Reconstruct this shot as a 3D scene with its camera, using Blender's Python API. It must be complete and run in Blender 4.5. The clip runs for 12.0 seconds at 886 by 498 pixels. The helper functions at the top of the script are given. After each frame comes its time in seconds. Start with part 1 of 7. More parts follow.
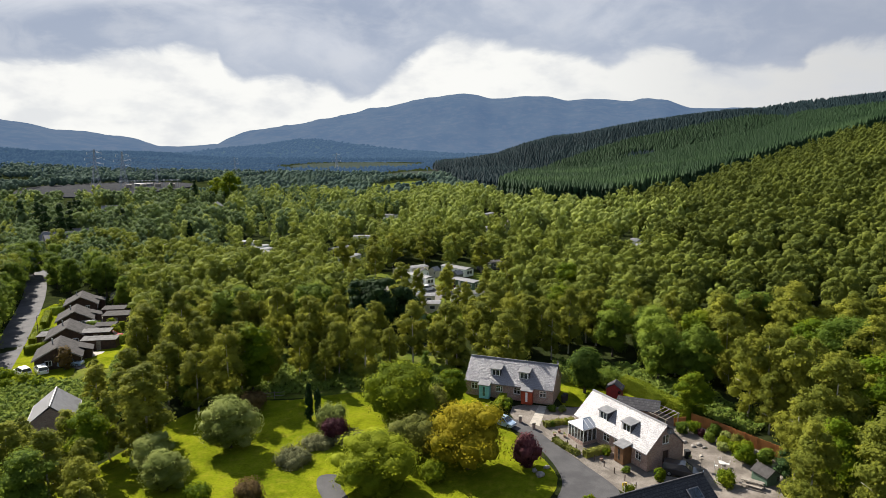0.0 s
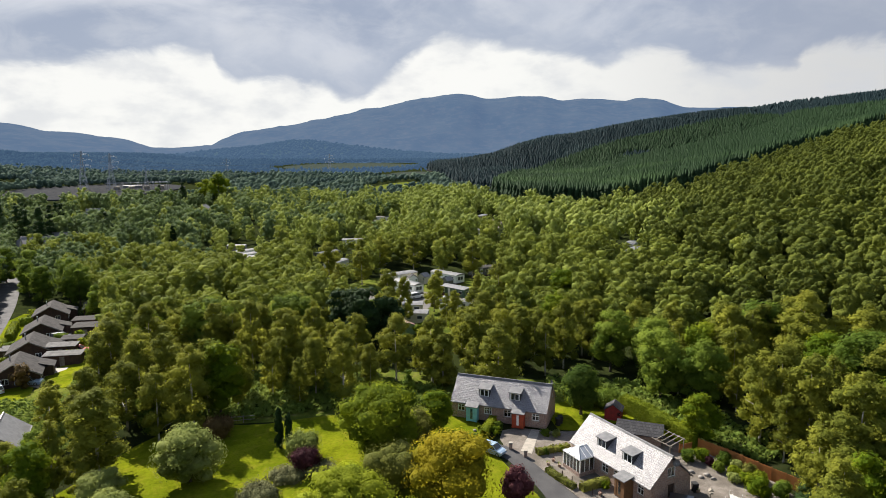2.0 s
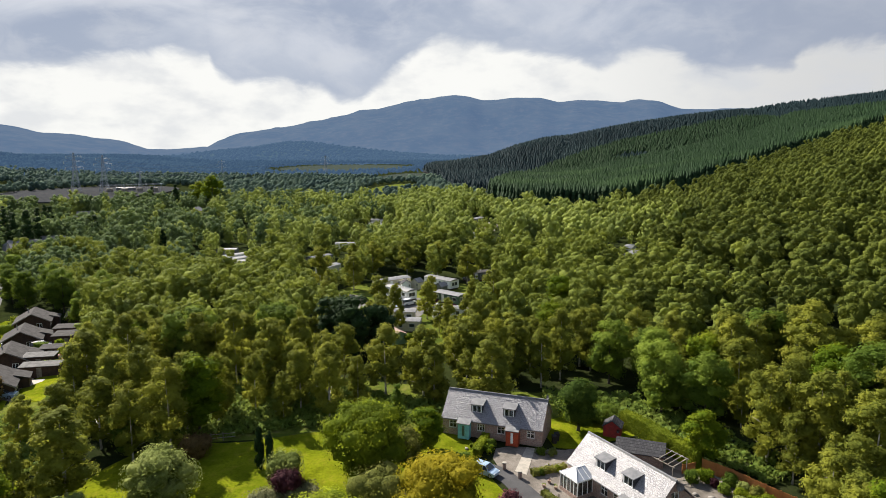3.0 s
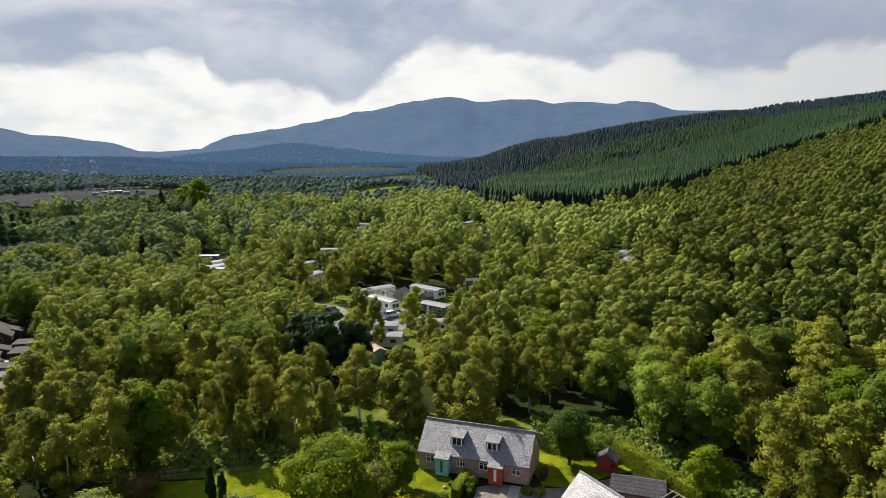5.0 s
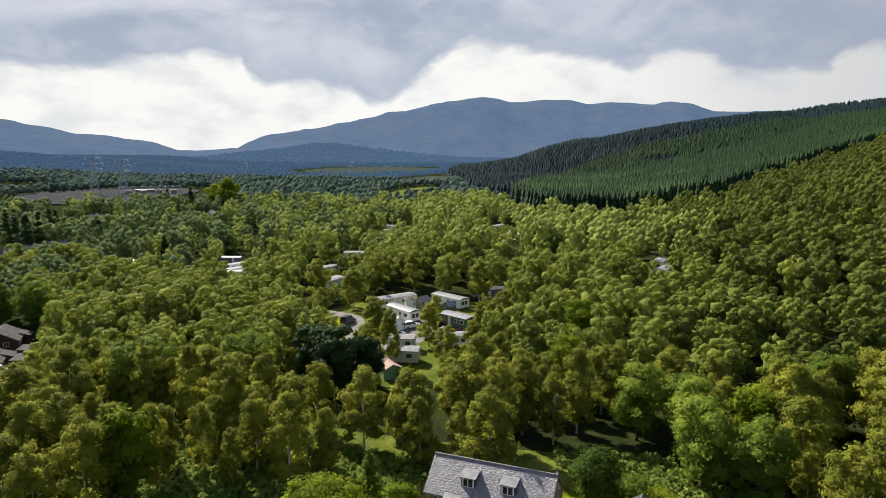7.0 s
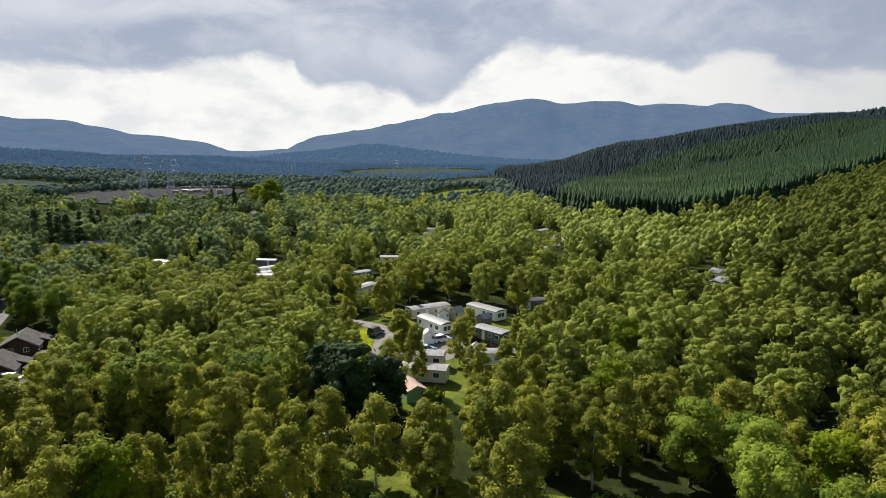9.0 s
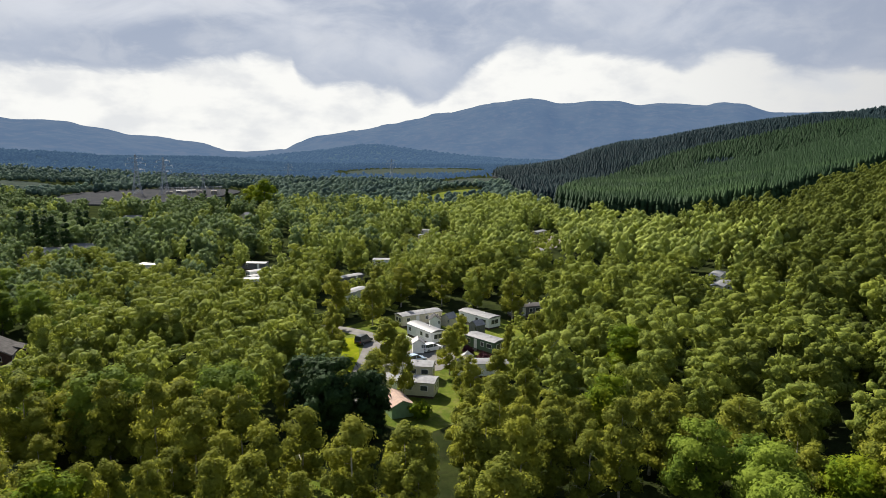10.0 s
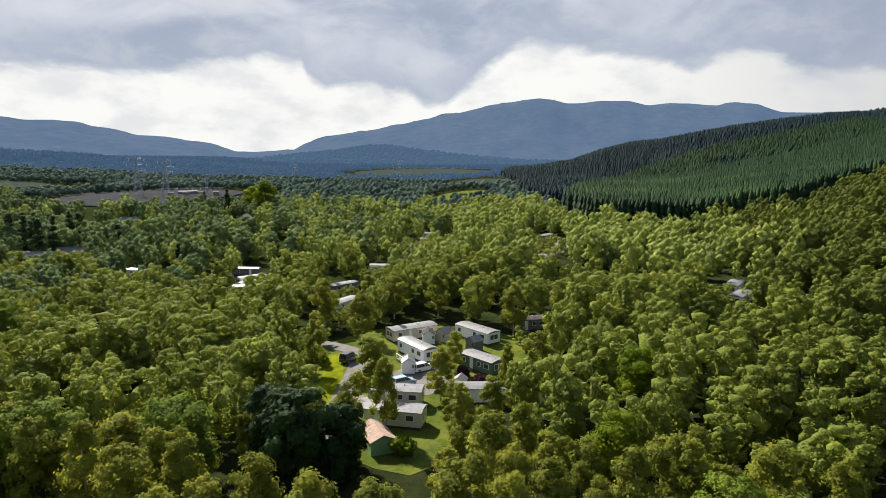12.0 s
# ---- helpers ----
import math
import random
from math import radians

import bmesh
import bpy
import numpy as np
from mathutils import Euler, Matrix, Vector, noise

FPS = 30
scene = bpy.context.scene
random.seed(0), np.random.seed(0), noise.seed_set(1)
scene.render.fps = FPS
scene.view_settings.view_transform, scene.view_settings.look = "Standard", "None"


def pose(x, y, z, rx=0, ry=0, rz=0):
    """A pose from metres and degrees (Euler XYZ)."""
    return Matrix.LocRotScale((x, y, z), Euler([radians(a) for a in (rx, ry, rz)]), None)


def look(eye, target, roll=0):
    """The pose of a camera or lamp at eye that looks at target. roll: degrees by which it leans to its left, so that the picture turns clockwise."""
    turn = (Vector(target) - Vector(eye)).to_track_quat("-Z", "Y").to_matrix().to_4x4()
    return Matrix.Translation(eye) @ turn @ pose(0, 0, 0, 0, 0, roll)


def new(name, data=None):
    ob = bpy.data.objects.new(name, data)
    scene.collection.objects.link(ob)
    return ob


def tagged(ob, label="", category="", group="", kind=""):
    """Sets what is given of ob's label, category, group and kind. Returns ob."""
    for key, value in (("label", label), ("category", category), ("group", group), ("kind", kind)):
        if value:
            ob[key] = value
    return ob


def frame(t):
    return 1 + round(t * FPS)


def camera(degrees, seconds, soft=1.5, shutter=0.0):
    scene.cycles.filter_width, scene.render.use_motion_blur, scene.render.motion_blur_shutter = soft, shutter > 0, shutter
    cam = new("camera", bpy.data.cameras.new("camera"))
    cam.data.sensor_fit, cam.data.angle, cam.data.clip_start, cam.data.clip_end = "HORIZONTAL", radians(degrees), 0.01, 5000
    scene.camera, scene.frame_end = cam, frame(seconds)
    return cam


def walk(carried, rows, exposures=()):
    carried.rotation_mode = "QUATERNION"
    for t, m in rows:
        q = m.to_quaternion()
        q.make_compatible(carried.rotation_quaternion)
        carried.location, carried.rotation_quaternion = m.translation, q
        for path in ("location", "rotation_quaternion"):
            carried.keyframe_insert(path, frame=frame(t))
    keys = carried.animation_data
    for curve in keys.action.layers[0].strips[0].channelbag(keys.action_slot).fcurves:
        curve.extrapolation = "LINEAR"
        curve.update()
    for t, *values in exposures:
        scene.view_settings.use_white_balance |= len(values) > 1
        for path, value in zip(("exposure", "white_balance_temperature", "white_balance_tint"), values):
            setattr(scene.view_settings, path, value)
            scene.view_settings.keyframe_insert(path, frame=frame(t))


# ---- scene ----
cam = camera(66.1, 12.0, soft=0.6)

PATH = [
    (0, (2.852, -2.253, 38.895), (2.546, -0.302, 38.58), 0.1),
    (0.5, (2.951, -0.237, 38.88), (2.648, 1.715, 38.564), -0.0),
    (1, (3.032, 1.846, 38.884), (2.732, 3.798, 38.569), -0.1),
    (1.5, (3.132, 3.965, 38.863), (2.836, 5.918, 38.549), -0.1),
    (2, (3.214, 6.228, 38.885), (2.921, 8.181, 38.571), -0.1),
    (2.5, (3.286, 8.593, 38.972), (2.998, 10.548, 38.659), -0.1),
    (3, (3.414, 10.95, 39.07), (3.129, 12.905, 38.76), -0.1),
    (5, (4.385, 20.0, 39.325), (4.115, 21.958, 39.02), -0.2),
    (5.5, (4.543, 22.284, 39.332), (4.277, 24.243, 39.026), -0.1),
    (6, (4.621, 24.656, 39.335), (4.267, 26.601, 39.032), -0.2),
    (6.5, (4.97, 27.196, 39.348), (4.602, 29.139, 39.045), 0.1),
    (7, (5.183, 29.822, 39.365), (4.818, 31.765, 39.061), 0.1),
    (7.2, (5.238, 30.877, 39.36), (4.881, 32.821, 39.058), -0.3),
    (8.8, (5.478, 39.467, 39.176), (5.093, 41.406, 38.873), -0.1),
    (9, (5.542, 40.633, 39.164), (5.044, 42.547, 38.864), 0.3),
    (9.5, (5.645, 43.764, 39.141), (5.147, 45.677, 38.841), 0.2),
    (10, (5.634, 46.994, 39.127), (5.139, 48.909, 38.827), 0.2),
    (10.5, (5.555, 50.209, 39.092), (5.064, 52.125, 38.792), 0.2),
    (11, (5.461, 53.366, 39.055), (4.973, 55.282, 38.756), 0.2),
    (11.5, (5.373, 56.43, 39.013), (4.888, 58.346, 38.714), 0.3),
    (12, (5.303, 59.46, 38.987), (4.783, 61.368, 38.688), 0.2),
]
walk(cam, [(t, look(eye, target, roll)) for t, eye, target, roll in PATH], [(0, 1.35), (12, 1.35)])

# ---------------- light ----------------
SUN_AZ, SUN_EL = radians(-47.0), radians(36.5)      # azimuth from +y towards +x
sun_way = Vector((math.sin(SUN_AZ) * math.cos(SUN_EL), math.cos(SUN_AZ) * math.cos(SUN_EL), math.sin(SUN_EL)))
lamp = bpy.data.lights.new("sun", "SUN")
lamp.energy, lamp.angle, lamp.color = 5.0, radians(0.6), (1.0, 0.93, 0.83)
sun = new("sun", lamp)
sun.matrix_world = look(sun_way * 400, (0, 0, 0))

world = bpy.data.worlds.new("sky")
scene.world = world
world.use_nodes = True
wt = world.node_tree
wt.nodes.clear()


class Nodes:
    """Short calls to lay nodes into a tree."""

    def __init__(self, tree):
        self.tree = tree

    def add(self, kind, **values):
        n = self.tree.nodes.new(kind)
        for key, value in values.items():
            setattr(n, key, value)
        return n

    def put(self, socket, value):
        if isinstance(value, bpy.types.NodeSocket):
            self.tree.links.new(value, socket)
        elif value is not None:
            socket.default_value = value

    def math(self, op, a, b=None, c=None, clamp=False):
        n = self.add("ShaderNodeMath", operation=op, use_clamp=clamp)
        for i, v in enumerate((a, b, c)):
            if v is not None:
                self.put(n.inputs[i], v)
        return n.outputs[0]

    def noise(self, vec, scale, detail=4.0, rough=0.55, distort=0.0):
        n = self.add("ShaderNodeTexNoise")
        self.put(n.inputs["Vector"], vec)
        n.inputs["Scale"].default_value, n.inputs["Detail"].default_value = scale, detail
        n.inputs["Roughness"].default_value, n.inputs["Distortion"].default_value = rough, distort
        return n.outputs[0]

    def span(self, v, a, b, c=0.0, d=1.0):
        n = self.add("ShaderNodeMapRange", interpolation_type="SMOOTHSTEP")
        for i, q in enumerate((v, a, b, c, d)):
            self.put(n.inputs[i], q)
        return n.outputs[0]

    def mix(self, f, a, b, how="MIX"):
        n = self.add("ShaderNodeMix", data_type="RGBA", blend_type=how)
        self.put(n.inputs["Factor"], f)
        self.put(n.inputs[6], (*a, 1) if isinstance(a, tuple) else a)
        self.put(n.inputs[7], (*b, 1) if isinstance(b, tuple) else b)
        return n.outputs[2]


def build_sky():
    n = Nodes(wt)
    co = n.add("ShaderNodeTexCoord").outputs["Generated"]
    xyz = n.add("ShaderNodeSeparateXYZ")
    n.put(xyz.inputs[0], co)
    x, y, z = xyz.outputs
    az = n.math("ARCTAN2", x, y)
    el = n.math("ARCSINE", z)
    # cloud forms by bearing and height
    sheet = n.add("ShaderNodeCombineXYZ")
    n.put(sheet.inputs[0], az)
    n.put(sheet.inputs[1], n.math("MULTIPLY", el, 2.0))
    big = n.noise(sheet.outputs[0], 4.2, 8.0, 0.55, 0.6)
    fine = n.noise(sheet.outputs[0], 15.0, 7.0, 0.58, 0.4)
    # the dark deck's lower edge: (bearing, height) in degrees
    shape = n.add("ShaderNodeValToRGB")
    n.put(shape.inputs[0], n.math("DIVIDE", n.math("ADD", az, radians(60)), radians(120)))
    stops = ((-60, 5.6), (-41.2, 5.2), (-36.7, 5.2), (-34.1, 6.0), (-30.2, 6.5), (-26.7, 6.4), (-26.1, 5.2), (-24.9, 4.4), (-21.0, 4.8), (-19.8, 4.0), (-18.5, 4.3), (-17.0, 3.2), (-14.9, 3.3), (-13.8, 4.2), (-11.6, 6.0), (-9.6, 7.6), (-8.2, 8.2), (-5.9, 7.5), (-1.3, 7.0), (2.7, 6.1), (4.3, 5.6), (6.2, 6.8), (9.6, 6.4), (12.1, 5.1), (14.8, 5.1), (18.2, 5.3), (18.9, 6.2), (23.2, 6.4), (30, 6.0))
    while len(shape.color_ramp.elements) < len(stops):
        shape.color_ramp.elements.new(0.5)
    for slot, (at, high) in zip(shape.color_ramp.elements, stops):
        slot.position, slot.color = (at + 60) / 120, (high / 12, high / 12, high / 12, 1)
    edge = n.math("MULTIPLY", shape.outputs[0], radians(12))
    ragged = n.math("MULTIPLY", n.math("SUBTRACT", fine, 0.5), radians(2.6))
    ragged = n.math("ADD", ragged, n.math("MULTIPLY", n.math("SUBTRACT", big, 0.5), radians(1.0)))
    height = n.math("SUBTRACT", n.math("ADD", el, ragged), edge)
    deck = n.span(height, radians(-0.4), radians(0.8))
    soft = n.span(big, 0.36, 0.66)
    grey = n.mix(soft, (0.35, 0.405, 0.52), (0.64, 0.67, 0.735))
    under = n.math("MULTIPLY", n.span(height, radians(5.0), radians(0.3)), 0.7)
    grey = n.mix(under, grey, (0.385, 0.44, 0.545))
    grey = n.mix(n.math("MULTIPLY", n.span(fine, 0.42, 0.72), 0.5), grey, (0.58, 0.61, 0.67))
    grey = n.mix(n.math("MULTIPLY", n.span(az, radians(4), radians(24)), 0.65), grey, (0.33, 0.37, 0.46))
    # low bright strip, warmer and whiter towards the sun's side
    side = n.span(az, radians(-6), radians(24))
    low = n.mix(side, (0.90, 0.90, 0.875), (0.63, 0.635, 0.64))
    low = n.mix(n.math("MULTIPLY", n.span(n.noise(sheet.outputs[0], 9.0, 5.0), 0.44, 0.66), 0.55), low, (0.60, 0.625, 0.67))
    cloud = n.mix(deck, low, grey)
    # higher up and behind, broken cloud before the blue
    air = n.add("ShaderNodeTexSky", sky_type="NISHITA", sun_disc=False, sun_elevation=SUN_EL, sun_rotation=SUN_AZ)
    blue = n.mix(1.0, air.outputs[0], (0.21, 0.21, 0.21), "MULTIPLY")
    gap = n.math("MULTIPLY", n.span(el, radians(16), radians(40)), n.span(big, 0.30, 0.62))
    both = n.mix(gap, cloud, blue)
    ground = n.mix(n.span(el, radians(-3.0), radians(-0.5)), (0.05, 0.06, 0.05), both)
    bg = n.add("ShaderNodeBackground")
    n.put(bg.inputs[0], ground)
    bg.inputs[1].default_value = 0.42
    n.put(n.add("ShaderNodeOutputWorld").inputs[0], bg.outputs[0])


build_sky()

# ---------------- materials ----------------


def material(name):
    m = bpy.data.materials.new(name)
    m.use_nodes = True
    m.node_tree.nodes.clear()
    return m, Nodes(m.node_tree)


def finish(n, shader):
    n.put(n.add("ShaderNodeOutputMaterial").inputs[0], shader)


def bsdf(n, colour, rough=0.8, metal=0.0, bump=None, strength=0.4, dist=0.02, spec=0.5, trans=0.0):
    s = n.add("ShaderNodeBsdfPrincipled")
    n.put(s.inputs["Base Color"], (*colour, 1) if isinstance(colour, tuple) else colour)
    n.put(s.inputs["Roughness"], rough)
    n.put(s.inputs["Metallic"], metal)
    n.put(s.inputs["Specular IOR Level"], spec)
    n.put(s.inputs["Transmission Weight"], trans)
    if bump is not None:
        b = n.add("ShaderNodeBump")
        b.inputs["Strength"].default_value, b.inputs["Distance"].default_value = strength, dist
        n.put(b.inputs["Height"], bump)
        n.put(s.inputs["Normal"], b.outputs[0])
    return s.outputs[0]


def place(n):
    return n.add("ShaderNodeNewGeometry").outputs["Position"]


def local(n):
    return n.add("ShaderNodeTexCoord").outputs["Object"]


def plain(name, colour, rough=0.7, metal=0.0, vary=0.25, scale=2.0, grain=30.0, spec=0.4):
    """A surface with stains and fine grain."""
    m, n = material(name)
    p = local(n)
    a = n.span(n.noise(p, scale, 5.0), 0.3, 0.7)
    b = n.noise(p, grain, 3.0)
    dark = tuple(c * (1 - vary) for c in colour)
    light = tuple(min(1, c * (1 + vary * 0.7)) for c in colour)
    c = n.mix(a, dark, light)
    c = n.mix(n.math("MULTIPLY", n.span(b, 0.4, 0.7), vary), c, tuple(q * 0.6 for q in colour))
    finish(n, bsdf(n, c, n.span(a, 0.0, 1.0, rough, min(1, rough + 0.12)), metal, b, 0.25, 0.01, spec))
    return m


def leafy(name, dark, light, tip, glow=0.48, zone_scale=0.22, fine=8.5, cut=0.40, spec=0.05, lump=0.0):
    """Foliage: sprays broken into small leaves with gaps, some light passes, each spray and each patch a little different."""
    m, n = material(name)
    geo = n.add("ShaderNodeNewGeometry")
    rnd = geo.outputs["Random Per Island"]
    ob = n.add("ShaderNodeObjectInfo").outputs["Random"]
    zone = n.noise(geo.outputs["Position"], zone_scale, 2.0)
    grain = n.noise(geo.outputs["Position"], fine, 2.0, 0.6)
    mood = n.math("ADD", n.math("MULTIPLY", n.span(zone, 0.3, 0.7), 0.55), n.math("MULTIPLY", ob, 0.45))
    c = n.mix(n.math("ADD", n.math("MULTIPLY", rnd, 0.40 if cut else 0.3), n.math("MULTIPLY", n.span(grain, 0.42, 0.66), 0.75)), tuple(q * 0.78 for q in dark), light)
    c = n.mix(n.math("MULTIPLY", n.span(mood, 0.40, 0.85), 0.8), c, tip)
    relief = n.math("ADD", n.math("MULTIPLY", grain, 0.35), n.noise(geo.outputs["Position"], 1.7, 3.0, 0.6)) if lump else grain
    s = bsdf(n, c, 0.75, bump=relief, strength=1.0 if lump else 0.7, dist=lump or 0.10, spec=spec)
    t = n.add("ShaderNodeBsdfTranslucent")
    n.put(t.inputs[0], n.mix(0.6, c, tip))
    x = n.add("ShaderNodeMixShader")
    x.inputs[0].default_value = glow
    n.put(x.inputs[1], s)
    n.put(x.inputs[2], t.outputs[0])
    shader = x.outputs[0]
    if cut:
        g = n.add("ShaderNodeMixShader")
        n.put(g.inputs[0], n.math("GREATER_THAN", grain, cut))
        n.put(g.inputs[1], n.add("ShaderNodeBsdfTransparent").outputs[0])
        n.put(g.inputs[2], shader)
        shader = g.outputs[0]
    finish(n, shader)
    return m


def grassy(name, dark, light, dry):
    m, n = material(name)
    p = place(n)
    a, b, c3 = n.noise(p, 0.16, 4.0), n.noise(p, 0.9, 5.0, 0.6), n.noise(p, 3.6, 5.0, 0.75)
    c = n.mix(n.span(a, 0.35, 0.65), dark, light)
    c = n.mix(n.math("MULTIPLY", n.span(b, 0.45, 0.75), 0.55), c, dry)
    c = n.mix(n.math("MULTIPLY", n.span(n.noise(p, 0.33, 6.0, 0.7), 0.50, 0.66), 0.6), c, tuple(q * 0.62 for q in dark))
    c = n.mix(n.math("MULTIPLY", n.span(c3, 0.4, 0.7), 0.5), c, tuple(q * 0.45 for q in dark))
    finish(n, bsdf(n, c, 1.0, bump=c3, strength=0.9, dist=0.12, spec=0.0))
    return m


def stony(name, a, b, c, scale, bump=0.5, dist=0.02, rough=0.85, patch=0.35, spec=0.12):
    """Gravel, tarmac and bare earth."""
    m, n = material(name)
    p = place(n)
    v = n.add("ShaderNodeTexVoronoi")
    n.put(v.inputs["Vector"], p)
    v.inputs["Scale"].default_value = scale
    big = n.noise(p, patch, 5.0, 0.6)
    col = n.mix(n.span(big, 0.35, 0.68), a, b)
    col = n.mix(n.math("MULTIPLY", n.span(n.noise(p, scale * 0.4, 4.0, 0.7), 0.45, 0.7), 0.6), col, c)
    finish(n, bsdf(n, col, rough, bump=v.outputs["Distance"], strength=bump, dist=dist, spec=spec))
    return m


def coursed(name, a, b, mortar, size, gap, rough=0.8, bump=0.6, lichen=None, flip=False, spec=0.45):
    """Stone courses or slates, laid by the object's own axes."""
    m, n = material(name)
    p = local(n)
    q = n.add("ShaderNodeSeparateXYZ")
    n.put(q.inputs[0], p)
    flat = n.add("ShaderNodeCombineXYZ")
    n.put(flat.inputs[0], n.math("ADD", q.outputs[0], q.outputs[1]) if not flip else q.outputs[0])
    n.put(flat.inputs[1], q.outputs[2])
    br = n.add("ShaderNodeTexBrick")
    n.put(br.inputs["Vector"], flat.outputs[0])
    for key, value in (("Color1", (*a, 1)), ("Color2", (*b, 1)), ("Mortar", (*mortar, 1)), ("Scale", 1.0), ("Mortar Size", gap), ("Mortar Smooth", 0.3), ("Bias", 0.0), ("Brick Width", size[0]), ("Row Height", size[1])):
        br.inputs[key].default_value = value
    c = br.outputs[0]
    c = n.mix(n.math("MULTIPLY", n.span(n.noise(p, 1.1, 5.0, 0.6), 0.42, 0.7), 0.55), c, lichen or tuple(v * 0.7 for v in a))
    c = n.mix(n.math("MULTIPLY", n.span(n.noise(p, 7.0, 6.0, 0.8), 0.47, 0.58), 0.75), c, tuple(v * 0.38 for v in b))
    h = n.math("ADD", n.math("MULTIPLY", br.outputs[1], -1.0), n.math("MULTIPLY", n.noise(p, 4.5, 6.0, 0.75), 2.4))
    gloss = spec if spec < 0.5 else n.span(n.noise(p, 7.0, 6.0, 0.8), 0.44, 0.60, spec * 1.3, spec * 0.35)
    finish(n, bsdf(n, c, rough, bump=h, strength=bump, dist=0.04, spec=gloss))
    return m


def glassy(name):
    m, n = material(name)
    finish(n, bsdf(n, (0.42, 0.47, 0.48), 0.04, spec=0.5, trans=0.95))
    return m


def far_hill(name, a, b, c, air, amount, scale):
    """A distant hillside: heather, grass and scree, with haze put in as blue glow."""
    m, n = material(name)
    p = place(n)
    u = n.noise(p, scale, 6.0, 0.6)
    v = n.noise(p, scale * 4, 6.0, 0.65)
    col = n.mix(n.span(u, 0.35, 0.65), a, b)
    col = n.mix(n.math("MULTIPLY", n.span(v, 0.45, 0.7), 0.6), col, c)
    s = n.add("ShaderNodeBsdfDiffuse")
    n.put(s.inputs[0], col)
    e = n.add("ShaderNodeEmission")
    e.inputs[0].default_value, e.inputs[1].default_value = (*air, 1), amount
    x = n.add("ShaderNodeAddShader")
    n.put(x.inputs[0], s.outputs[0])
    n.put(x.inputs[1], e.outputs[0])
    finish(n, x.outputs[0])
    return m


BIRCH_TONES = ((0.086, 0.109, 0.018), (0.196, 0.219, 0.030), (0.286, 0.292, 0.038))
GREEN_TONES = ((0.054, 0.094, 0.014), (0.132, 0.200, 0.025), (0.208, 0.268, 0.034))
BIRCH = leafy("birch_leaves", *BIRCH_TONES)
GREEN = leafy("broad_leaves", *GREEN_TONES)
# near birch tones again, brightened to put sunlight into the middle wood
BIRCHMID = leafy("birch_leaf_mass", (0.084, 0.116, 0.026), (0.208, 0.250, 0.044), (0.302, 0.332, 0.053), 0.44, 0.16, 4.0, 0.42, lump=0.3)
# paler, bluer birch tones: distance haze mixed into the leaf colour
BIRCHFAR = leafy("hazed_birch_canopy", (0.108, 0.148, 0.050), (0.236, 0.292, 0.074), (0.326, 0.372, 0.084), 0.46, 0.11, 3.0, 0.38, lump=0.4)
# the birch mass tones again, darkened to put the hillside's shade into the leaves
SHADEDBIRCH = leafy("shaded_hillside_leaves", (0.051, 0.071, 0.016), (0.117, 0.144, 0.024), (0.158, 0.182, 0.030), 0.40, 0.06, 4.0, 0.42, lump=0.3)
# broad-leaf tones with blue added for the haze of distance
GREENFAR = leafy("hazed_broad_canopy", (0.058, 0.097, 0.048), (0.138, 0.198, 0.076), (0.214, 0.274, 0.090), 0.44, 0.07, 3.0, 0.38, lump=0.4)
LIME = leafy("bright_leaves", (0.065, 0.115, 0.006), (0.130, 0.200, 0.010), (0.215, 0.250, 0.014))
SAGE = leafy("pale_leaves", (0.095, 0.128, 0.026), (0.220, 0.265, 0.066), (0.315, 0.350, 0.105))
GOLD = leafy("golden_leaves", (0.105, 0.118, 0.008), (0.235, 0.228, 0.014), (0.345, 0.285, 0.018))
PLUM = leafy("purple_leaves", (0.028, 0.010, 0.014), (0.075, 0.026, 0.034), (0.120, 0.045, 0.050), 0.25)
RUST = leafy("russet_leaves", (0.060, 0.045, 0.018), (0.140, 0.090, 0.035), (0.190, 0.130, 0.045), 0.25)
OLIVE = leafy("olive_leaves", (0.075, 0.088, 0.016), (0.160, 0.172, 0.034), (0.215, 0.215, 0.045), 0.35)
SYCAMORE = leafy("sycamore_leaves", (0.090, 0.135, 0.012), (0.200, 0.262, 0.018), (0.295, 0.335, 0.024), 0.55)
HOLLY = leafy("dense_dark_leaves", (0.034, 0.064, 0.012), (0.085, 0.140, 0.020), (0.130, 0.180, 0.026))
PALESTEEL = plain("pale_steel", (0.30, 0.33, 0.37), 0.7, vary=0.15)
ROOFFELT = plain("pale_roofing_felt", (0.15, 0.145, 0.14), 0.95, vary=0.3, scale=1.2, spec=0.05)
MOOR = grassy("moor", (0.038, 0.042, 0.046), (0.056, 0.056, 0.058), (0.078, 0.068, 0.064))
GREYGREEN = leafy("grey_leaves", (0.085, 0.090, 0.036), (0.170, 0.172, 0.078), (0.225, 0.218, 0.105), 0.2, 0.22, 9.0)
SPRUCE = leafy("spruce_needles", (0.010, 0.024, 0.008), (0.027, 0.054, 0.016), (0.040, 0.072, 0.020), 0.12, 0.22, 8.0, 0.44)
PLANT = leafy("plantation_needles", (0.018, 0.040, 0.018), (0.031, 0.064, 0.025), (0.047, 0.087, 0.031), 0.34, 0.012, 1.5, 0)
# valley trees: the haze before them is put into a bluish leaf colour
VALLEYWOOD = leafy("hazed_valley_leaves", (0.060, 0.104, 0.098), (0.100, 0.154, 0.124), (0.148, 0.204, 0.136), 0.42, 0.020, 1.2, 0, 0.02, lump=0.6)
# upper spruces: cloud shade and distance haze put into dark bluish needles
UPPER = leafy("shaded_upper_needles", (0.017, 0.034, 0.040), (0.023, 0.046, 0.052), (0.030, 0.058, 0.058), 0.45, 0.008, 1.0, 0)
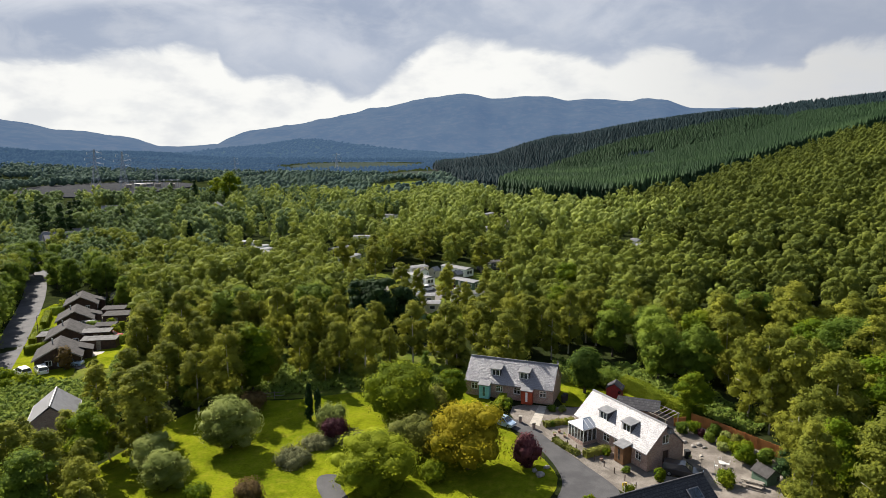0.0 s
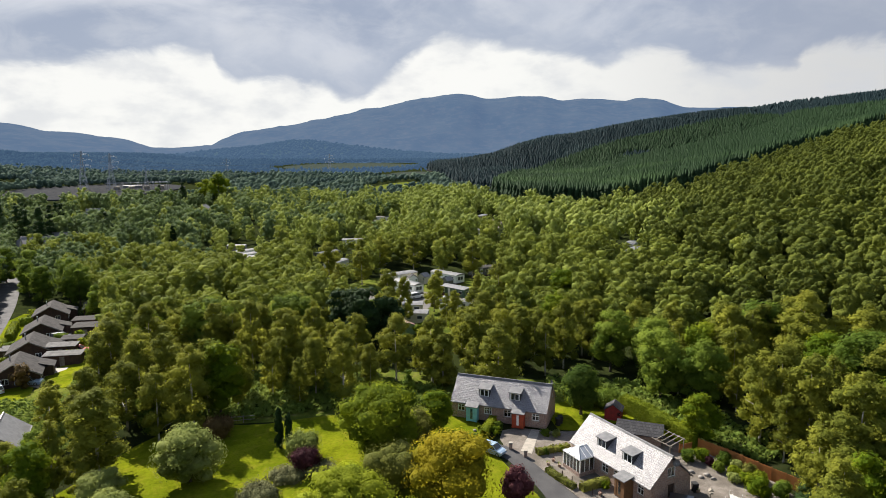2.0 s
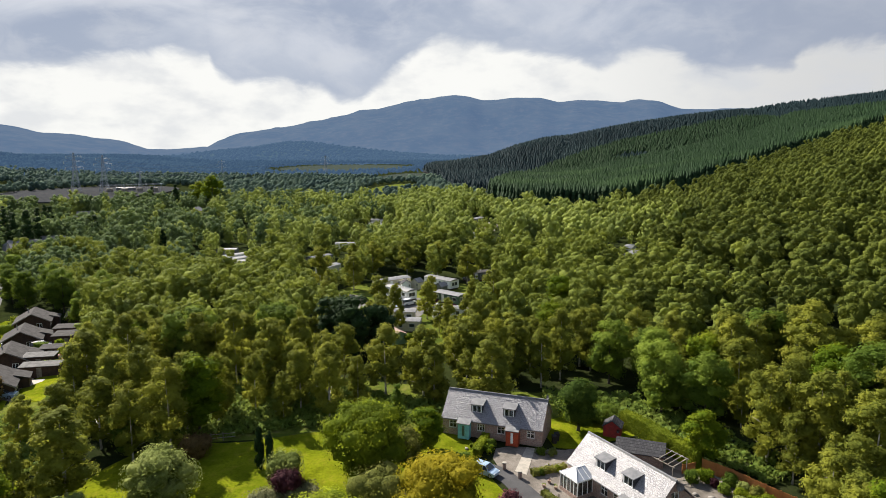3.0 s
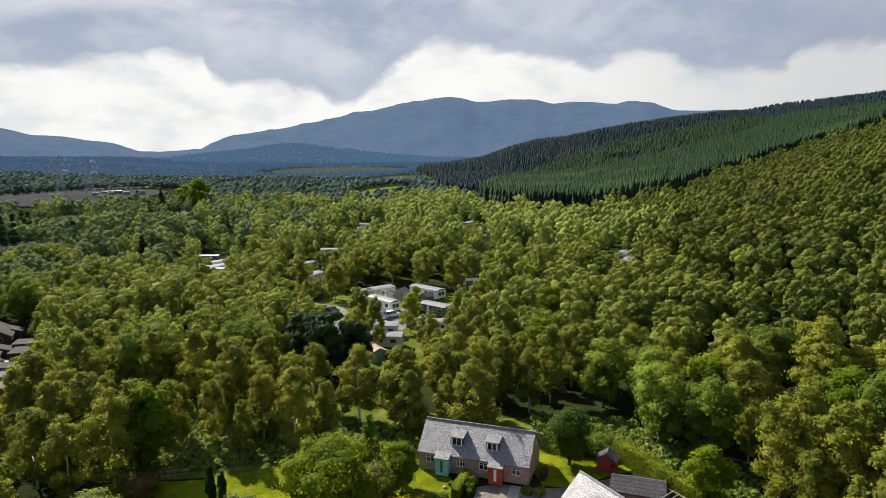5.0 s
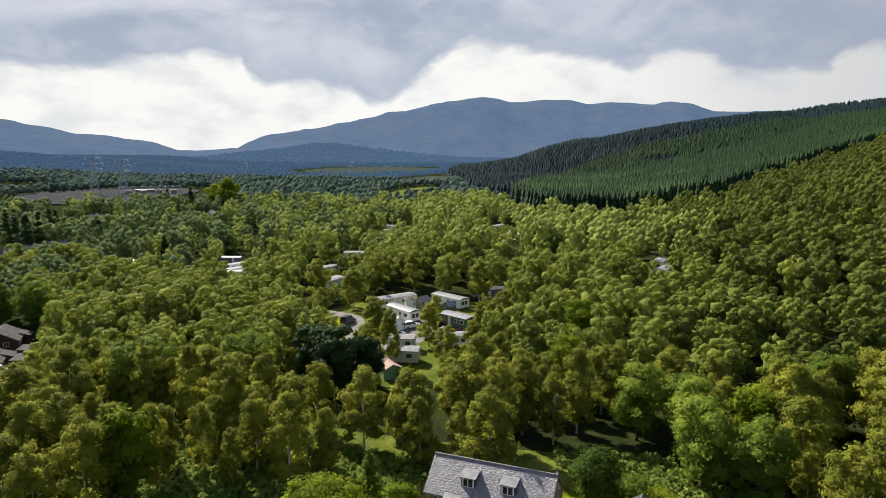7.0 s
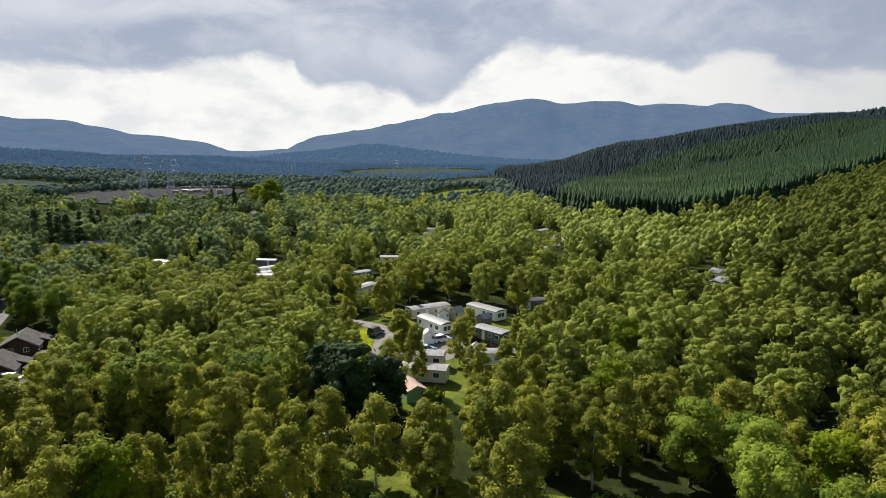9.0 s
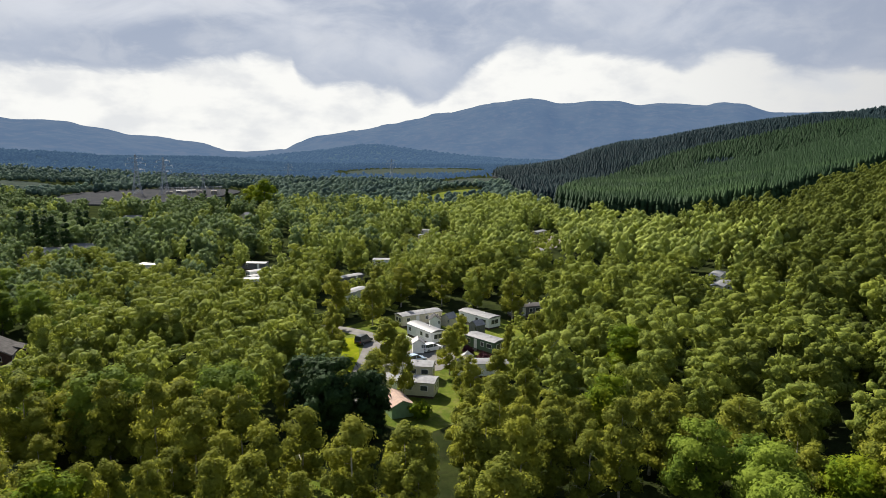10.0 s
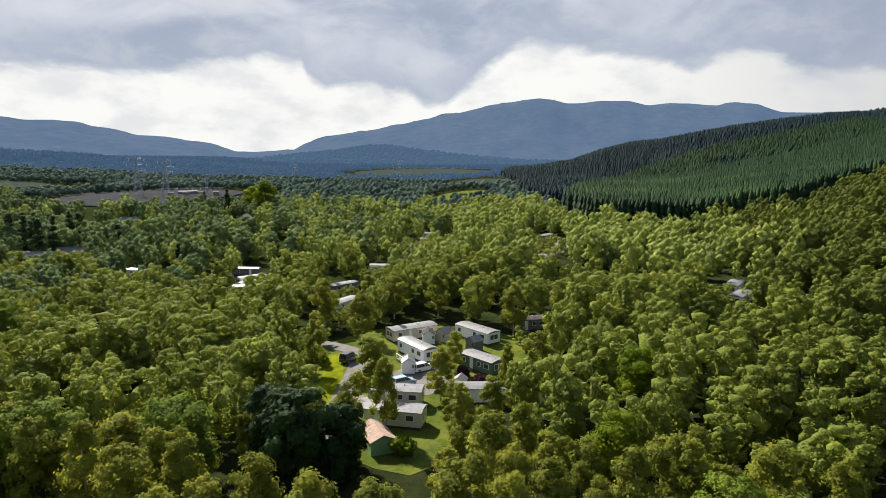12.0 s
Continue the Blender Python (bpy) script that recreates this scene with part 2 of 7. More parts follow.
HEDGE = leafy("hedge_leaves", (0.095, 0.130, 0.008), (0.185, 0.230, 0.014), (0.240, 0.275, 0.018), 0.3, 0.22, 9.0, 0)
BRACKEN = leafy("bracken", (0.085, 0.135, 0.022), (0.170, 0.245, 0.045), (0.240, 0.290, 0.060), 0.35)
BARK = plain("bark", (0.085, 0.070, 0.055), 0.9, vary=0.5, scale=1.5)
BIRCHBARK = plain("birch_bark", (0.42, 0.39, 0.34), 0.8, vary=0.6, scale=3.0)
FLOOR = grassy("forest_floor", (0.016, 0.022, 0.008), (0.028, 0.036, 0.011), (0.034, 0.032, 0.018))
MEADOW = grassy("far_meadow", (0.030, 0.042, 0.036), (0.050, 0.060, 0.048), (0.070, 0.074, 0.060))
LAWN = grassy("lawn", (0.095, 0.122, 0.006), (0.160, 0.182, 0.009), (0.235, 0.208, 0.024))
ROUGH = grassy("rough_grass", (0.060, 0.085, 0.014), (0.120, 0.140, 0.022), (0.170, 0.140, 0.060))
TARMAC = stony("tarmac", (0.050, 0.049, 0.050), (0.075, 0.073, 0.073), (0.038, 0.038, 0.04), 45, 0.35, 0.01, 0.8)
OLDTARMAC = stony("pale_tarmac", (0.050, 0.049, 0.052), (0.078, 0.076, 0.078), (0.05, 0.05, 0.052), 30, 0.3, 0.01, 0.85)
PALEROAD = stony("pale_lane", (0.105, 0.098, 0.090), (0.150, 0.142, 0.130), (0.075, 0.070, 0.064), 30, 0.4, 0.01, 0.9)
GRAVEL = stony("gravel", (0.115, 0.099, 0.082), (0.215, 0.188, 0.160), (0.074, 0.063, 0.052), 22, 0.8, 0.03, 0.9, 0.5)
EARTH = stony("bare_earth", (0.10, 0.075, 0.05), (0.15, 0.115, 0.075), (0.06, 0.05, 0.035), 9, 0.8, 0.05, 0.95)
SLAB = plain("pale_paving", (0.30, 0.27, 0.225), 0.8, vary=0.2)
SLATE = coursed("roof_slates", (0.165, 0.160, 0.178), (0.215, 0.205, 0.218), (0.13, 0.13, 0.14), (0.34, 0.17), 0.02, 0.42, 0.85, (0.25, 0.238, 0.232), True, 0.62)
DARKSLATE = coursed("dark_slates", (0.055, 0.055, 0.06), (0.085, 0.082, 0.085), (0.03, 0.03, 0.03), (0.34, 0.2), 0.02, 0.92, 0.6, None, True, 0.1)
# the roof slates in paler tones, for the cottage by the drive
PALESLATE = coursed("pale_slates", (0.225, 0.215, 0.228), (0.300, 0.285, 0.290), (0.17, 0.165, 0.17), (0.34, 0.17), 0.02, 0.40, 0.85, (0.36, 0.345, 0.33), True, 0.62)
STONE = coursed("pink_stone", (0.33, 0.205, 0.165), (0.43, 0.30, 0.24), (0.36, 0.31, 0.27), (0.46, 0.24), 0.03, 0.85, 0.7)
WHITE = plain("white_paint", (0.74, 0.74, 0.72), 0.45, vary=0.06)
CREAM = plain("cream_cladding", (0.50, 0.46, 0.34), 0.5, vary=0.08)
PALEGREY = plain("pale_grey_roof", (0.135, 0.135, 0.138), 0.5, vary=0.3, spec=0.4)
GREYROOF = plain("grey_felt", (0.060, 0.056, 0.054), 0.95, vary=0.35, scale=1.2, spec=0.1)
BROWNROOF = plain("brown_tile_roof", (0.30, 0.205, 0.155), 0.85, vary=0.3)
TEAL = plain("turquoise_paint", (0.20, 0.50, 0.52), 0.5, vary=0.15)
RED = plain("red_brown_paint", (0.34, 0.055, 0.020), 0.5, vary=0.25)
SHEDRED = plain("shed_red", (0.22, 0.022, 0.018), 0.7, vary=0.3)
WOOD = plain("stained_wood", (0.17, 0.085, 0.035), 0.7, vary=0.35, scale=1.0, grain=18)
FENCEWOOD = plain("orange_fence_wood", (0.38, 0.145, 0.04), 0.8, vary=0.3, scale=0.8, grain=14)
GREYWOOD = plain("weathered_wood", (0.22, 0.195, 0.16), 0.9, vary=0.35)
DARKWOOD = plain("dark_brown_timber", (0.060, 0.035, 0.025), 0.8, vary=0.4)
GREENPAINT = plain("green_cladding", (0.19, 0.30, 0.15), 0.6, vary=0.12)
DEEPGREEN = plain("deep_green_cladding", (0.075, 0.125, 0.085), 0.6, vary=0.15)
BLACK = plain("black_rubber", (0.012, 0.012, 0.012), 0.7, vary=0.3)
STEEL = plain("galvanised_steel", (0.34, 0.36, 0.38), 0.45, 0.6, vary=0.2)
INSIDE = plain("dim_interior", (0.10, 0.09, 0.08), 0.9, vary=0.2)
ROCK = plain("garden_rock", (0.24, 0.22, 0.195), 0.85, vary=0.35)
GLASS = glassy("window_glass")


def paint(name, colour):
    m, n = material(name)
    s = n.add("ShaderNodeBsdfPrincipled")
    s.inputs["Base Color"].default_value = (*colour, 1)
    s.inputs["Roughness"].default_value, s.inputs["Coat Weight"].default_value = 0.35, 0.8
    n.put(n.add("ShaderNodeOutputMaterial").inputs[0], s.outputs[0])
    return m


BLUECAR, BLACKCAR, WHITECAR, SILVERCAR, REDCAR = (paint("car_" + k, v) for k, v in (("blue", (0.27, 0.36, 0.46)), ("black", (0.012, 0.013, 0.016)), ("white", (0.72, 0.72, 0.72)), ("silver", (0.40, 0.42, 0.44)), ("red", (0.40, 0.02, 0.02))))
TINTED = paint("dark_car_glass", (0.02, 0.025, 0.03))
LIGHTLENS = plain("lamp_lens", (0.6, 0.6, 0.58), 0.2, vary=0.05)
# dark base colours, with the blue haze of distance added as emission
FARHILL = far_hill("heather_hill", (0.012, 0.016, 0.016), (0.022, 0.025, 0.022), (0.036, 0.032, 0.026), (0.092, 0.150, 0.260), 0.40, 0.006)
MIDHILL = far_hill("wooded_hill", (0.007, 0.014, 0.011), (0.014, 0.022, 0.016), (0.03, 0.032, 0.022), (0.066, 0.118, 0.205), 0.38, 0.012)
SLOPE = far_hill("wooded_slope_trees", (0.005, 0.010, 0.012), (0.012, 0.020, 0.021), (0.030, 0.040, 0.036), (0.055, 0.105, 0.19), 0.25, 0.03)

# far trees, with the same haze glow put into their material
FARWOOD = far_hill("hazed_far_leaves", (0.007, 0.013, 0.015), (0.014, 0.023, 0.024), (0.024, 0.034, 0.030), (0.050, 0.094, 0.170), 0.37, 0.02)

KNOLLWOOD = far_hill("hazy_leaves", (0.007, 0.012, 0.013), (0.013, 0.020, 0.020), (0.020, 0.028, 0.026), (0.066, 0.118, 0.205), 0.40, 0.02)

# ---------------- building blocks ----------------


class Geo:
    """Gathers the faces of one mesh."""

    def __init__(self):
        self.v, self.f = [], []

    def face(self, *pts):
        k = len(self.v)
        self.v += [tuple(p) for p in pts]
        self.f.append(tuple(range(k, k + len(pts))))
        return self

    def solid(self, pts, faces):
        k = len(self.v)
        self.v += [tuple(p) for p in pts]
        self.f += [tuple(k + i for i in q) for q in faces]
        return self

    def box(self, x0, y0, z0, x1, y1, z1, cut=0.0):
        """A box; cut bevels its upright and upper edges."""
        if cut <= 0:
            p = [(x, y, z) for z in (z0, z1) for x, y in ((x0, y0), (x1, y0), (x1, y1), (x0, y1))]
            return self.solid(p, [(3, 2, 1, 0), (4, 5, 6, 7), (0, 1, 5, 4), (1, 2, 6, 5), (2, 3, 7, 6), (3, 0, 4, 7)])
        ring = lambda i, z: [(x0 + i + a, y0 + i + b, z) if s == 0 else (x1 - i + a, y0 + i + b, z) if s == 1 else (x1 - i + a, y1 - i + b, z) if s == 2 else (x0 + i + a, y1 - i + b, z)
                             for s, a, b in ((0, 0, cut), (0, cut, 0), (1, -cut, 0), (1, 0, cut), (2, 0, -cut), (2, -cut, 0), (3, cut, 0), (3, 0, -cut))]
        p = ring(0, z0) + ring(0, z1 - cut) + ring(cut * 0.6, z1)
        q = [tuple(range(7, -1, -1)), tuple(range(16, 24))]
        for r in (0, 8):
            q += [(r + i, r + (i + 1) % 8, r + 8 + (i + 1) % 8, r + 8 + i) for i in range(8)]
        return self.solid(p, q)

    def tube(self, pts, radii, sides=6, cap=True):
        """A tapered tube along points."""
        k = len(self.v)
        for i, (p, r) in enumerate(zip(pts, radii)):
            p = Vector(p)
            d = (Vector(pts[min(i + 1, len(pts) - 1)]) - Vector(pts[max(i - 1, 0)])).normalized()
            a = d.orthogonal().normalized()
            b = d.cross(a)
            self.v += [tuple(p + (a * math.cos(w) + b * math.sin(w)) * r) for w in (2 * math.pi * j / sides for j in range(sides))]
        for i in range(len(pts) - 1):
            self.f += [(k + i * sides + j, k + i * sides + (j + 1) % sides, k + (i + 1) * sides + (j + 1) % sides, k + (i + 1) * sides + j) for j in range(sides)]
        if cap:
            self.f += [tuple(k + j for j in reversed(range(sides))), tuple(k + (len(pts) - 1) * sides + j for j in range(sides))]
        return self

    def slab(self, outline, z0, z1):
        """An upright prism over a flat outline (counter-clockwise)."""
        m = len(outline)
        p = [(x, y, z0) for x, y in outline] + [(x, y, z1) for x, y in outline]
        return self.solid(p, [tuple(range(m - 1, -1, -1)), tuple(range(m, 2 * m))] + [(i, (i + 1) % m, m + (i + 1) % m, m + i) for i in range(m)])

    def across(self, profile, y0, y1):
        """A prism along y over a profile in x and z (counter-clockwise seen from -y)."""
        m = len(profile)
        p = [(x, y0, z) for x, z in profile] + [(x, y1, z) for x, z in profile]
        return self.solid(p, [tuple(range(m)), tuple(range(2 * m - 1, m - 1, -1))] + [((i + 1) % m, i, m + i, m + (i + 1) % m) for i in range(m)])

    def along(self, profile, x0, x1):
        """A prism along x over a profile in y and z (counter-clockwise seen from +x)."""
        m = len(profile)
        p = [(x1, y, z) for y, z in profile] + [(x0, y, z) for y, z in profile]
        return self.solid(p, [tuple(range(m)), tuple(range(2 * m - 1, m - 1, -1))] + [((i + 1) % m, i, m + i, m + (i + 1) % m) for i in range(m)])

    def mesh(self, name, smooth=False):
        me = bpy.data.meshes.new(name)
        me.from_pydata(self.v, [], self.f)
        if smooth:
            me.polygons.foreach_set("use_smooth", [True] * len(me.polygons))
        me.update()
        return me


def tri_mesh(name, verts, tris):
    """A large mesh from arrays of corners and triangles."""
    verts, tris = np.asarray(verts, dtype=np.float32), np.asarray(tris, dtype=np.int32)
    me = bpy.data.meshes.new(name)
    me.vertices.add(len(verts))
    me.vertices.foreach_set("co", verts.ravel())
    me.loops.add(tris.size)
    me.loops.foreach_set("vertex_index", tris.ravel())
    me.polygons.add(len(tris))
    me.polygons.foreach_set("loop_start", np.arange(0, tris.size, 3, dtype=np.int32))
    me.polygons.foreach_set("loop_total", np.full(len(tris), 3, dtype=np.int32))
    me.update(calc_edges=True)
    return me


def part(name, geo, mat, parent, label="", at=None, smooth=False):
    """One mesh object under a thing or a part."""
    me = geo if isinstance(geo, bpy.types.Mesh) else geo.mesh(name, smooth)
    if not me.materials:
        me.materials.append(mat)
    ob = new(name, me)
    ob.parent = parent
    if at is not None:
        ob.matrix_basis = at
    return tagged(ob, label)


def thing(name, m, label, category, group="", kind=""):
    ob = new(name)
    ob.matrix_basis = m
    return tagged(ob, label, category, group, kind)


def single(name, geo, mat, m, label, category, group="", kind="", smooth=False):
    me = geo if isinstance(geo, bpy.types.Mesh) else geo.mesh(name, smooth)
    if not me.materials:
        me.materials.append(mat)
    ob = new(name, me)
    ob.matrix_basis = m
    return tagged(ob, label, category, group, kind)


# ---------------- the lie of the land ----------------


def soft_ramp(v, s=12.0):
    return s * np.logaddexp(0.0, np.asarray(v, dtype=float) / s)


SHOULDER_AZ = [-14, -9.5, -7.0, -4.6, -2.3, 0.0, 2.3, 4.4, 6.8, 8.9, 11.0, 13.1, 15.1, 22, 30]
SHOULDER_Z = [-12, -6, 0, 9, 27.5, 41, 46, 56, 66, 73, 79.5, 84.5, 88, 60, -12]


def land(x, y):
    """Height of the ground."""
    x, y = np.asarray(x, dtype=float), np.asarray(y, dtype=float)
    z = np.interp(y, [-200, 60, 75, 82, 97, 108, 150, 210, 350, 600, 1500, 2200, 4800], [0, 0, 0.1, 0.4, 1.17, 1.0, 0.1, -0.3, -2.0, -3.0, -4.0, -16.0, -70.0])
    fall = soft_ramp(-x - 45, 6)
    z = z - 0.084 * np.minimum(fall, 64)
    u = np.minimum(soft_ramp(x - 34, 7), 446.0)
    z = z + (0.150 * u + 0.000188 * u * u) * np.interp(y, [400, 1060, 1400, 1780, 2070, 2700], [1.0, 1.0, 1.04, 1.087, 1.135, 1.2])
    # the wooded shoulder beyond the plantation, by bearing and distance from the cottages
    bearing, away = np.degrees(np.arctan2(x - 5, y - 22)), np.hypot(x - 5, y - 22)
    climb = np.clip((away - 620) / 680, 0, 1)
    z = np.maximum(z, -12 + (np.interp(bearing, SHOULDER_AZ, SHOULDER_Z) + 9) * climb * climb * (3 - 2 * climb) - 0.10 * np.maximum(away - 1300, 0))
    z = z + 5.0 * np.exp(-(((x + 385) / 110) ** 2 + ((y - 555) / 120) ** 2))
    left = soft_ramp(-x - 0.30 * y - 330, 40)
    z = z + 0.05 * np.minimum(left, 260)
    return z


def lie(x, y, up=0.0):
    return (x, y, float(land(x, y)) + up)


def inside(px, py, outline):
    """Which points lie within an outline."""
    px, py = np.asarray(px, dtype=float), np.asarray(py, dtype=float)
    hit = np.zeros(px.shape, dtype=bool)
    for (x0, y0), (x1, y1) in zip(outline, outline[1:] + outline[:1]):
        cross = ((y0 > py) != (y1 > py)) & (px < (x1 - x0) * (py - y0) / ((y1 - y0) or 1e-9) + x0)
        hit ^= cross
    return hit


def ground_sheet():
    rings = np.concatenate([[0.0], np.geomspace(6, 4700, 120)])
    turns = np.radians(np.concatenate([np.arange(-60, 60, 1.0), np.arange(60, 300, 6.0)]))
    cx, cy = 0.0, 40.0
    v = []
    for r in rings[1:]:
        x, y = cx + r * np.sin(turns), cy + r * np.cos(turns)
        v.append(np.stack([x, y, land(x, y)], 1))
    m = len(turns)
    verts = np.concatenate([[[cx, cy, float(land(cx, cy))]]] + v)
    t = [(0, 1 + (j + 1) % m, 1 + j) for j in range(m)]
    for i in range(len(v) - 1):
        a, b = 1 + i * m, 1 + (i + 1) * m
        j = np.arange(m)
        k = (j + 1) % m
        t += list(zip(a + j, a + k, b + j)) + list(zip(a + k, b + k, b + j))
    me = tri_mesh("ground", verts, np.array(t))
    me.polygons.foreach_set("use_smooth", [True] * len(me.polygons))
    single("ground", me, FLOOR, Matrix(), "dark mossy woodland ground of a broad valley", "ground", kind="structure")


def smooth_outline(pts, rounds=2):
    for _ in range(rounds):
        out = []
        for (x0, y0), (x1, y1) in zip(pts, pts[1:] + pts[:1]):
            out += [(0.75 * x0 + 0.25 * x1, 0.75 * y0 + 0.25 * y1), (0.25 * x0 + 0.75 * x1, 0.25 * y0 + 0.75 * y1)]
        pts = out
    return pts


def patch(name, outline, mat, up, label, category, rounds=2, step=3.0):
    """A sheet of other ground, draped on the land, with a rim that goes down into it."""
    pts = smooth_outline(outline, rounds)
    bm = bmesh.new()
    top = bm.faces.new([bm.verts.new((x, y, 0)) for x, y in pts])
    xs, ys = [p[0] for p in pts], [p[1] for p in pts]
    for axis, lo, hi in ((0, min(xs), max(xs)), (1, min(ys), max(ys))):
        for c in np.arange(lo + step, hi, step):
            co, no = ((c, 0, 0), (1, 0, 0)) if axis == 0 else ((0, c, 0), (0, 1, 0))
            bmesh.ops.bisect_plane(bm, geom=bm.verts[:] + bm.edges[:] + bm.faces[:], plane_co=co, plane_no=no)
    for f in bm.faces:
        if f.normal.z < 0:
            f.normal_flip()
    rim = [e for e in bm.edges if e.is_boundary]
    low = bmesh.ops.extrude_edge_only(bm, edges=rim)["geom"]
    skirt = {q for q in low if isinstance(q, bmesh.types.BMVert)}
    for q in bm.verts:
        q.co.z = float(land(q.co.x, q.co.y)) + (up if q not in skirt else -0.25)
    me = bpy.data.meshes.new(name)
    bm.to_mesh(me)
    bm.free()
    return single(name, me, mat, Matrix(), label, category, kind="structure")


def strip(name, line, width, mat, up, label, category):
    """A road or path along a line."""
    a, b = [], []
    for i, (x, y) in enumerate(line):
        x0, y0 = line[max(i - 1, 0)]
        x1, y1 = line[min(i + 1, len(line) - 1)]
        d = math.hypot(x1 - x0, y1 - y0)
        nx, ny = -(y1 - y0) / d * width / 2, (x1 - x0) / d * width / 2
        a.append((x + nx, y + ny))
        b.append((x - nx, y - ny))
    return patch(name, b + a[::-1], mat, up, label, category, 2)


def ridge(name, mat, bearings, angles, near, crest, far, base, rough, label, seed, cover=None):
    """A range of hills along a span of bearings, climbing from near to its crest, whose angles above the level are those
    seen from over the cottages. cover: (count, height, width, material, label) of the wood that clothes it."""
    rng = np.random.default_rng(seed)
    az = np.radians(np.arange(bearings[0], bearings[-1], 0.25))
    top = 39.3 + crest * np.tan(np.radians(np.interp(np.degrees(az), bearings, angles)))
    k = np.hanning(5)
    pad = np.pad(top, 2, mode="edge")
    top = np.convolve(pad, k / k.sum(), "valid")
    steps = np.concatenate([np.linspace(0, 1, 26), np.linspace(1.0, 1.8, 8)[1:]])
    verts = []
    for s in steps:
        r = near + (crest - near) * s if s <= 1 else crest + (far - crest) * (s - 1) / 0.8
        climb = (3 * s * s - 2 * s ** 3) ** 0.85 if s <= 1 else 1.0 - 0.35 * (s - 1) / 0.8
        row = []
        for a, h in zip(az, top):
            x, y = 5 + r * math.sin(a), 22 + r * math.cos(a)
            q = noise.fractal(Vector((x / 420.0, y / 420.0, seed)), 0.9, 2.1, 6) * rough * (0.25 + 0.75 * min(s, 1)) * (1.0 if s < 0.93 else 0.12)
            row.append((x, y, base + (h - base) * climb + q))
        verts.append(row)
    m = len(az)
    t = []
    for i in range(len(steps) - 1):
        for j in range(m - 1):
            p = i * m + j
            t += [(p, p + 1, p + m), (p + 1, p + m + 1, p + m)]
    grid = np.array(verts)
    me = tri_mesh(name, grid.reshape(-1, 3), np.array(t))
    me.polygons.foreach_set("use_smooth", [True] * len(me.polygons))
    single(name, me, mat, Matrix(), label, "hill", kind="structure")
    if cover:
        count, high, wide, leaf, words = cover
        i, j = rng.integers(0, 24, count), rng.integers(0, m - 1, count)
        p, q = rng.uniform(size=(2, count, 1))
        spot = (grid[i, j] * (1 - p) + grid[i + 1, j] * p) * (1 - q) + (grid[i, j + 1] * (1 - p) + grid[i + 1, j + 1] * p) * q
        size = rng.uniform(0.6, 1.25, (count, 1, 1)) * np.array([wide / 2, wide / 2, high / 2])
        lump = OCT_V[None] * rng.uniform(0.7, 1.2, (count, len(OCT_V), 1)) * size + spot[:, None] + np.array([0, 0, high * 0.35])
        tris = OCT_F[None] + (np.arange(count) * len(OCT_V))[:, None, None]
        single(name + "_trees", tri_mesh(name + "_trees", lump.reshape(-1, 3), tris.reshape(-1, 3)), leaf, Matrix(), words, "woodland", kind="stuff")


def ico(level):
    bm = bmesh.new()
    bmesh.ops.create_icosphere(bm, subdivisions=level, radius=1.0)
    v = np.array([q.co[:] for q in bm.verts])
    f = np.array([[q.index for q in t.verts] for t in bm.faces])
    bm.free()
    return v, f


ICO_V, ICO_F = ico(1)
BALL_V, BALL_F = ico(2)
OCT_V = np.array([(1, 0, 0), (-1, 0, 0), (0, 1, 0), (0, -1, 0), (0, 0, 1), (0, 0, -1)], dtype=float)
OCT_F = np.array([(0, 2, 4), (2, 1, 4), (1, 3, 4), (3, 0, 4), (2, 0, 5), (1, 2, 5), (3, 1, 5), (0, 3, 5)])
ground_sheet()

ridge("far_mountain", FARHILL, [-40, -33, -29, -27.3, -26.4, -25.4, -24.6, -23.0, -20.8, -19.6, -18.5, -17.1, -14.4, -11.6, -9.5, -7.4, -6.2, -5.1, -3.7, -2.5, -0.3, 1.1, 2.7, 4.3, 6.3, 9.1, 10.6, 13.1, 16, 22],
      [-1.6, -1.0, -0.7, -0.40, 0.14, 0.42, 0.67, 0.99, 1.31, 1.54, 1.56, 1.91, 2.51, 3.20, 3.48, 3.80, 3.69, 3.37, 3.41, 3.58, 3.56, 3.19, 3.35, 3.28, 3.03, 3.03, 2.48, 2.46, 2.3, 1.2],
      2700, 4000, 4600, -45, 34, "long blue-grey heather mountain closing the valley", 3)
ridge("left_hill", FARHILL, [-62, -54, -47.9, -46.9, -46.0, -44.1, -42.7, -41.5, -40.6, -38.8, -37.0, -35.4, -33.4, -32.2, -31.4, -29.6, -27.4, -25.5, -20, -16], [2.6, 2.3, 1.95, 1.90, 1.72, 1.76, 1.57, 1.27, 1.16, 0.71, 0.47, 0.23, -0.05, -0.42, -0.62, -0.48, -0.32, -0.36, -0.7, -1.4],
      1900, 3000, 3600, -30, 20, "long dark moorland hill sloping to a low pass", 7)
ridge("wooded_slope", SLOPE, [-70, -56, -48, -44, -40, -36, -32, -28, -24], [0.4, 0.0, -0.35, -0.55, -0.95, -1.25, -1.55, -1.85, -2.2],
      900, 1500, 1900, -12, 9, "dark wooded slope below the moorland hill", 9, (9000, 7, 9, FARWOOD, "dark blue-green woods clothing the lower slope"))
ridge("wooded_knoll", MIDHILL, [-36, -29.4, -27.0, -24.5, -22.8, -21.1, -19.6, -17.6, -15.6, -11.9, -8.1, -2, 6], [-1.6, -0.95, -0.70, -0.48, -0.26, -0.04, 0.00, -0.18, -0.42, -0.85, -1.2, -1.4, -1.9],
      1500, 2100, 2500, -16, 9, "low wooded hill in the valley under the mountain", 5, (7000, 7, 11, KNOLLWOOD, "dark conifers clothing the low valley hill"))

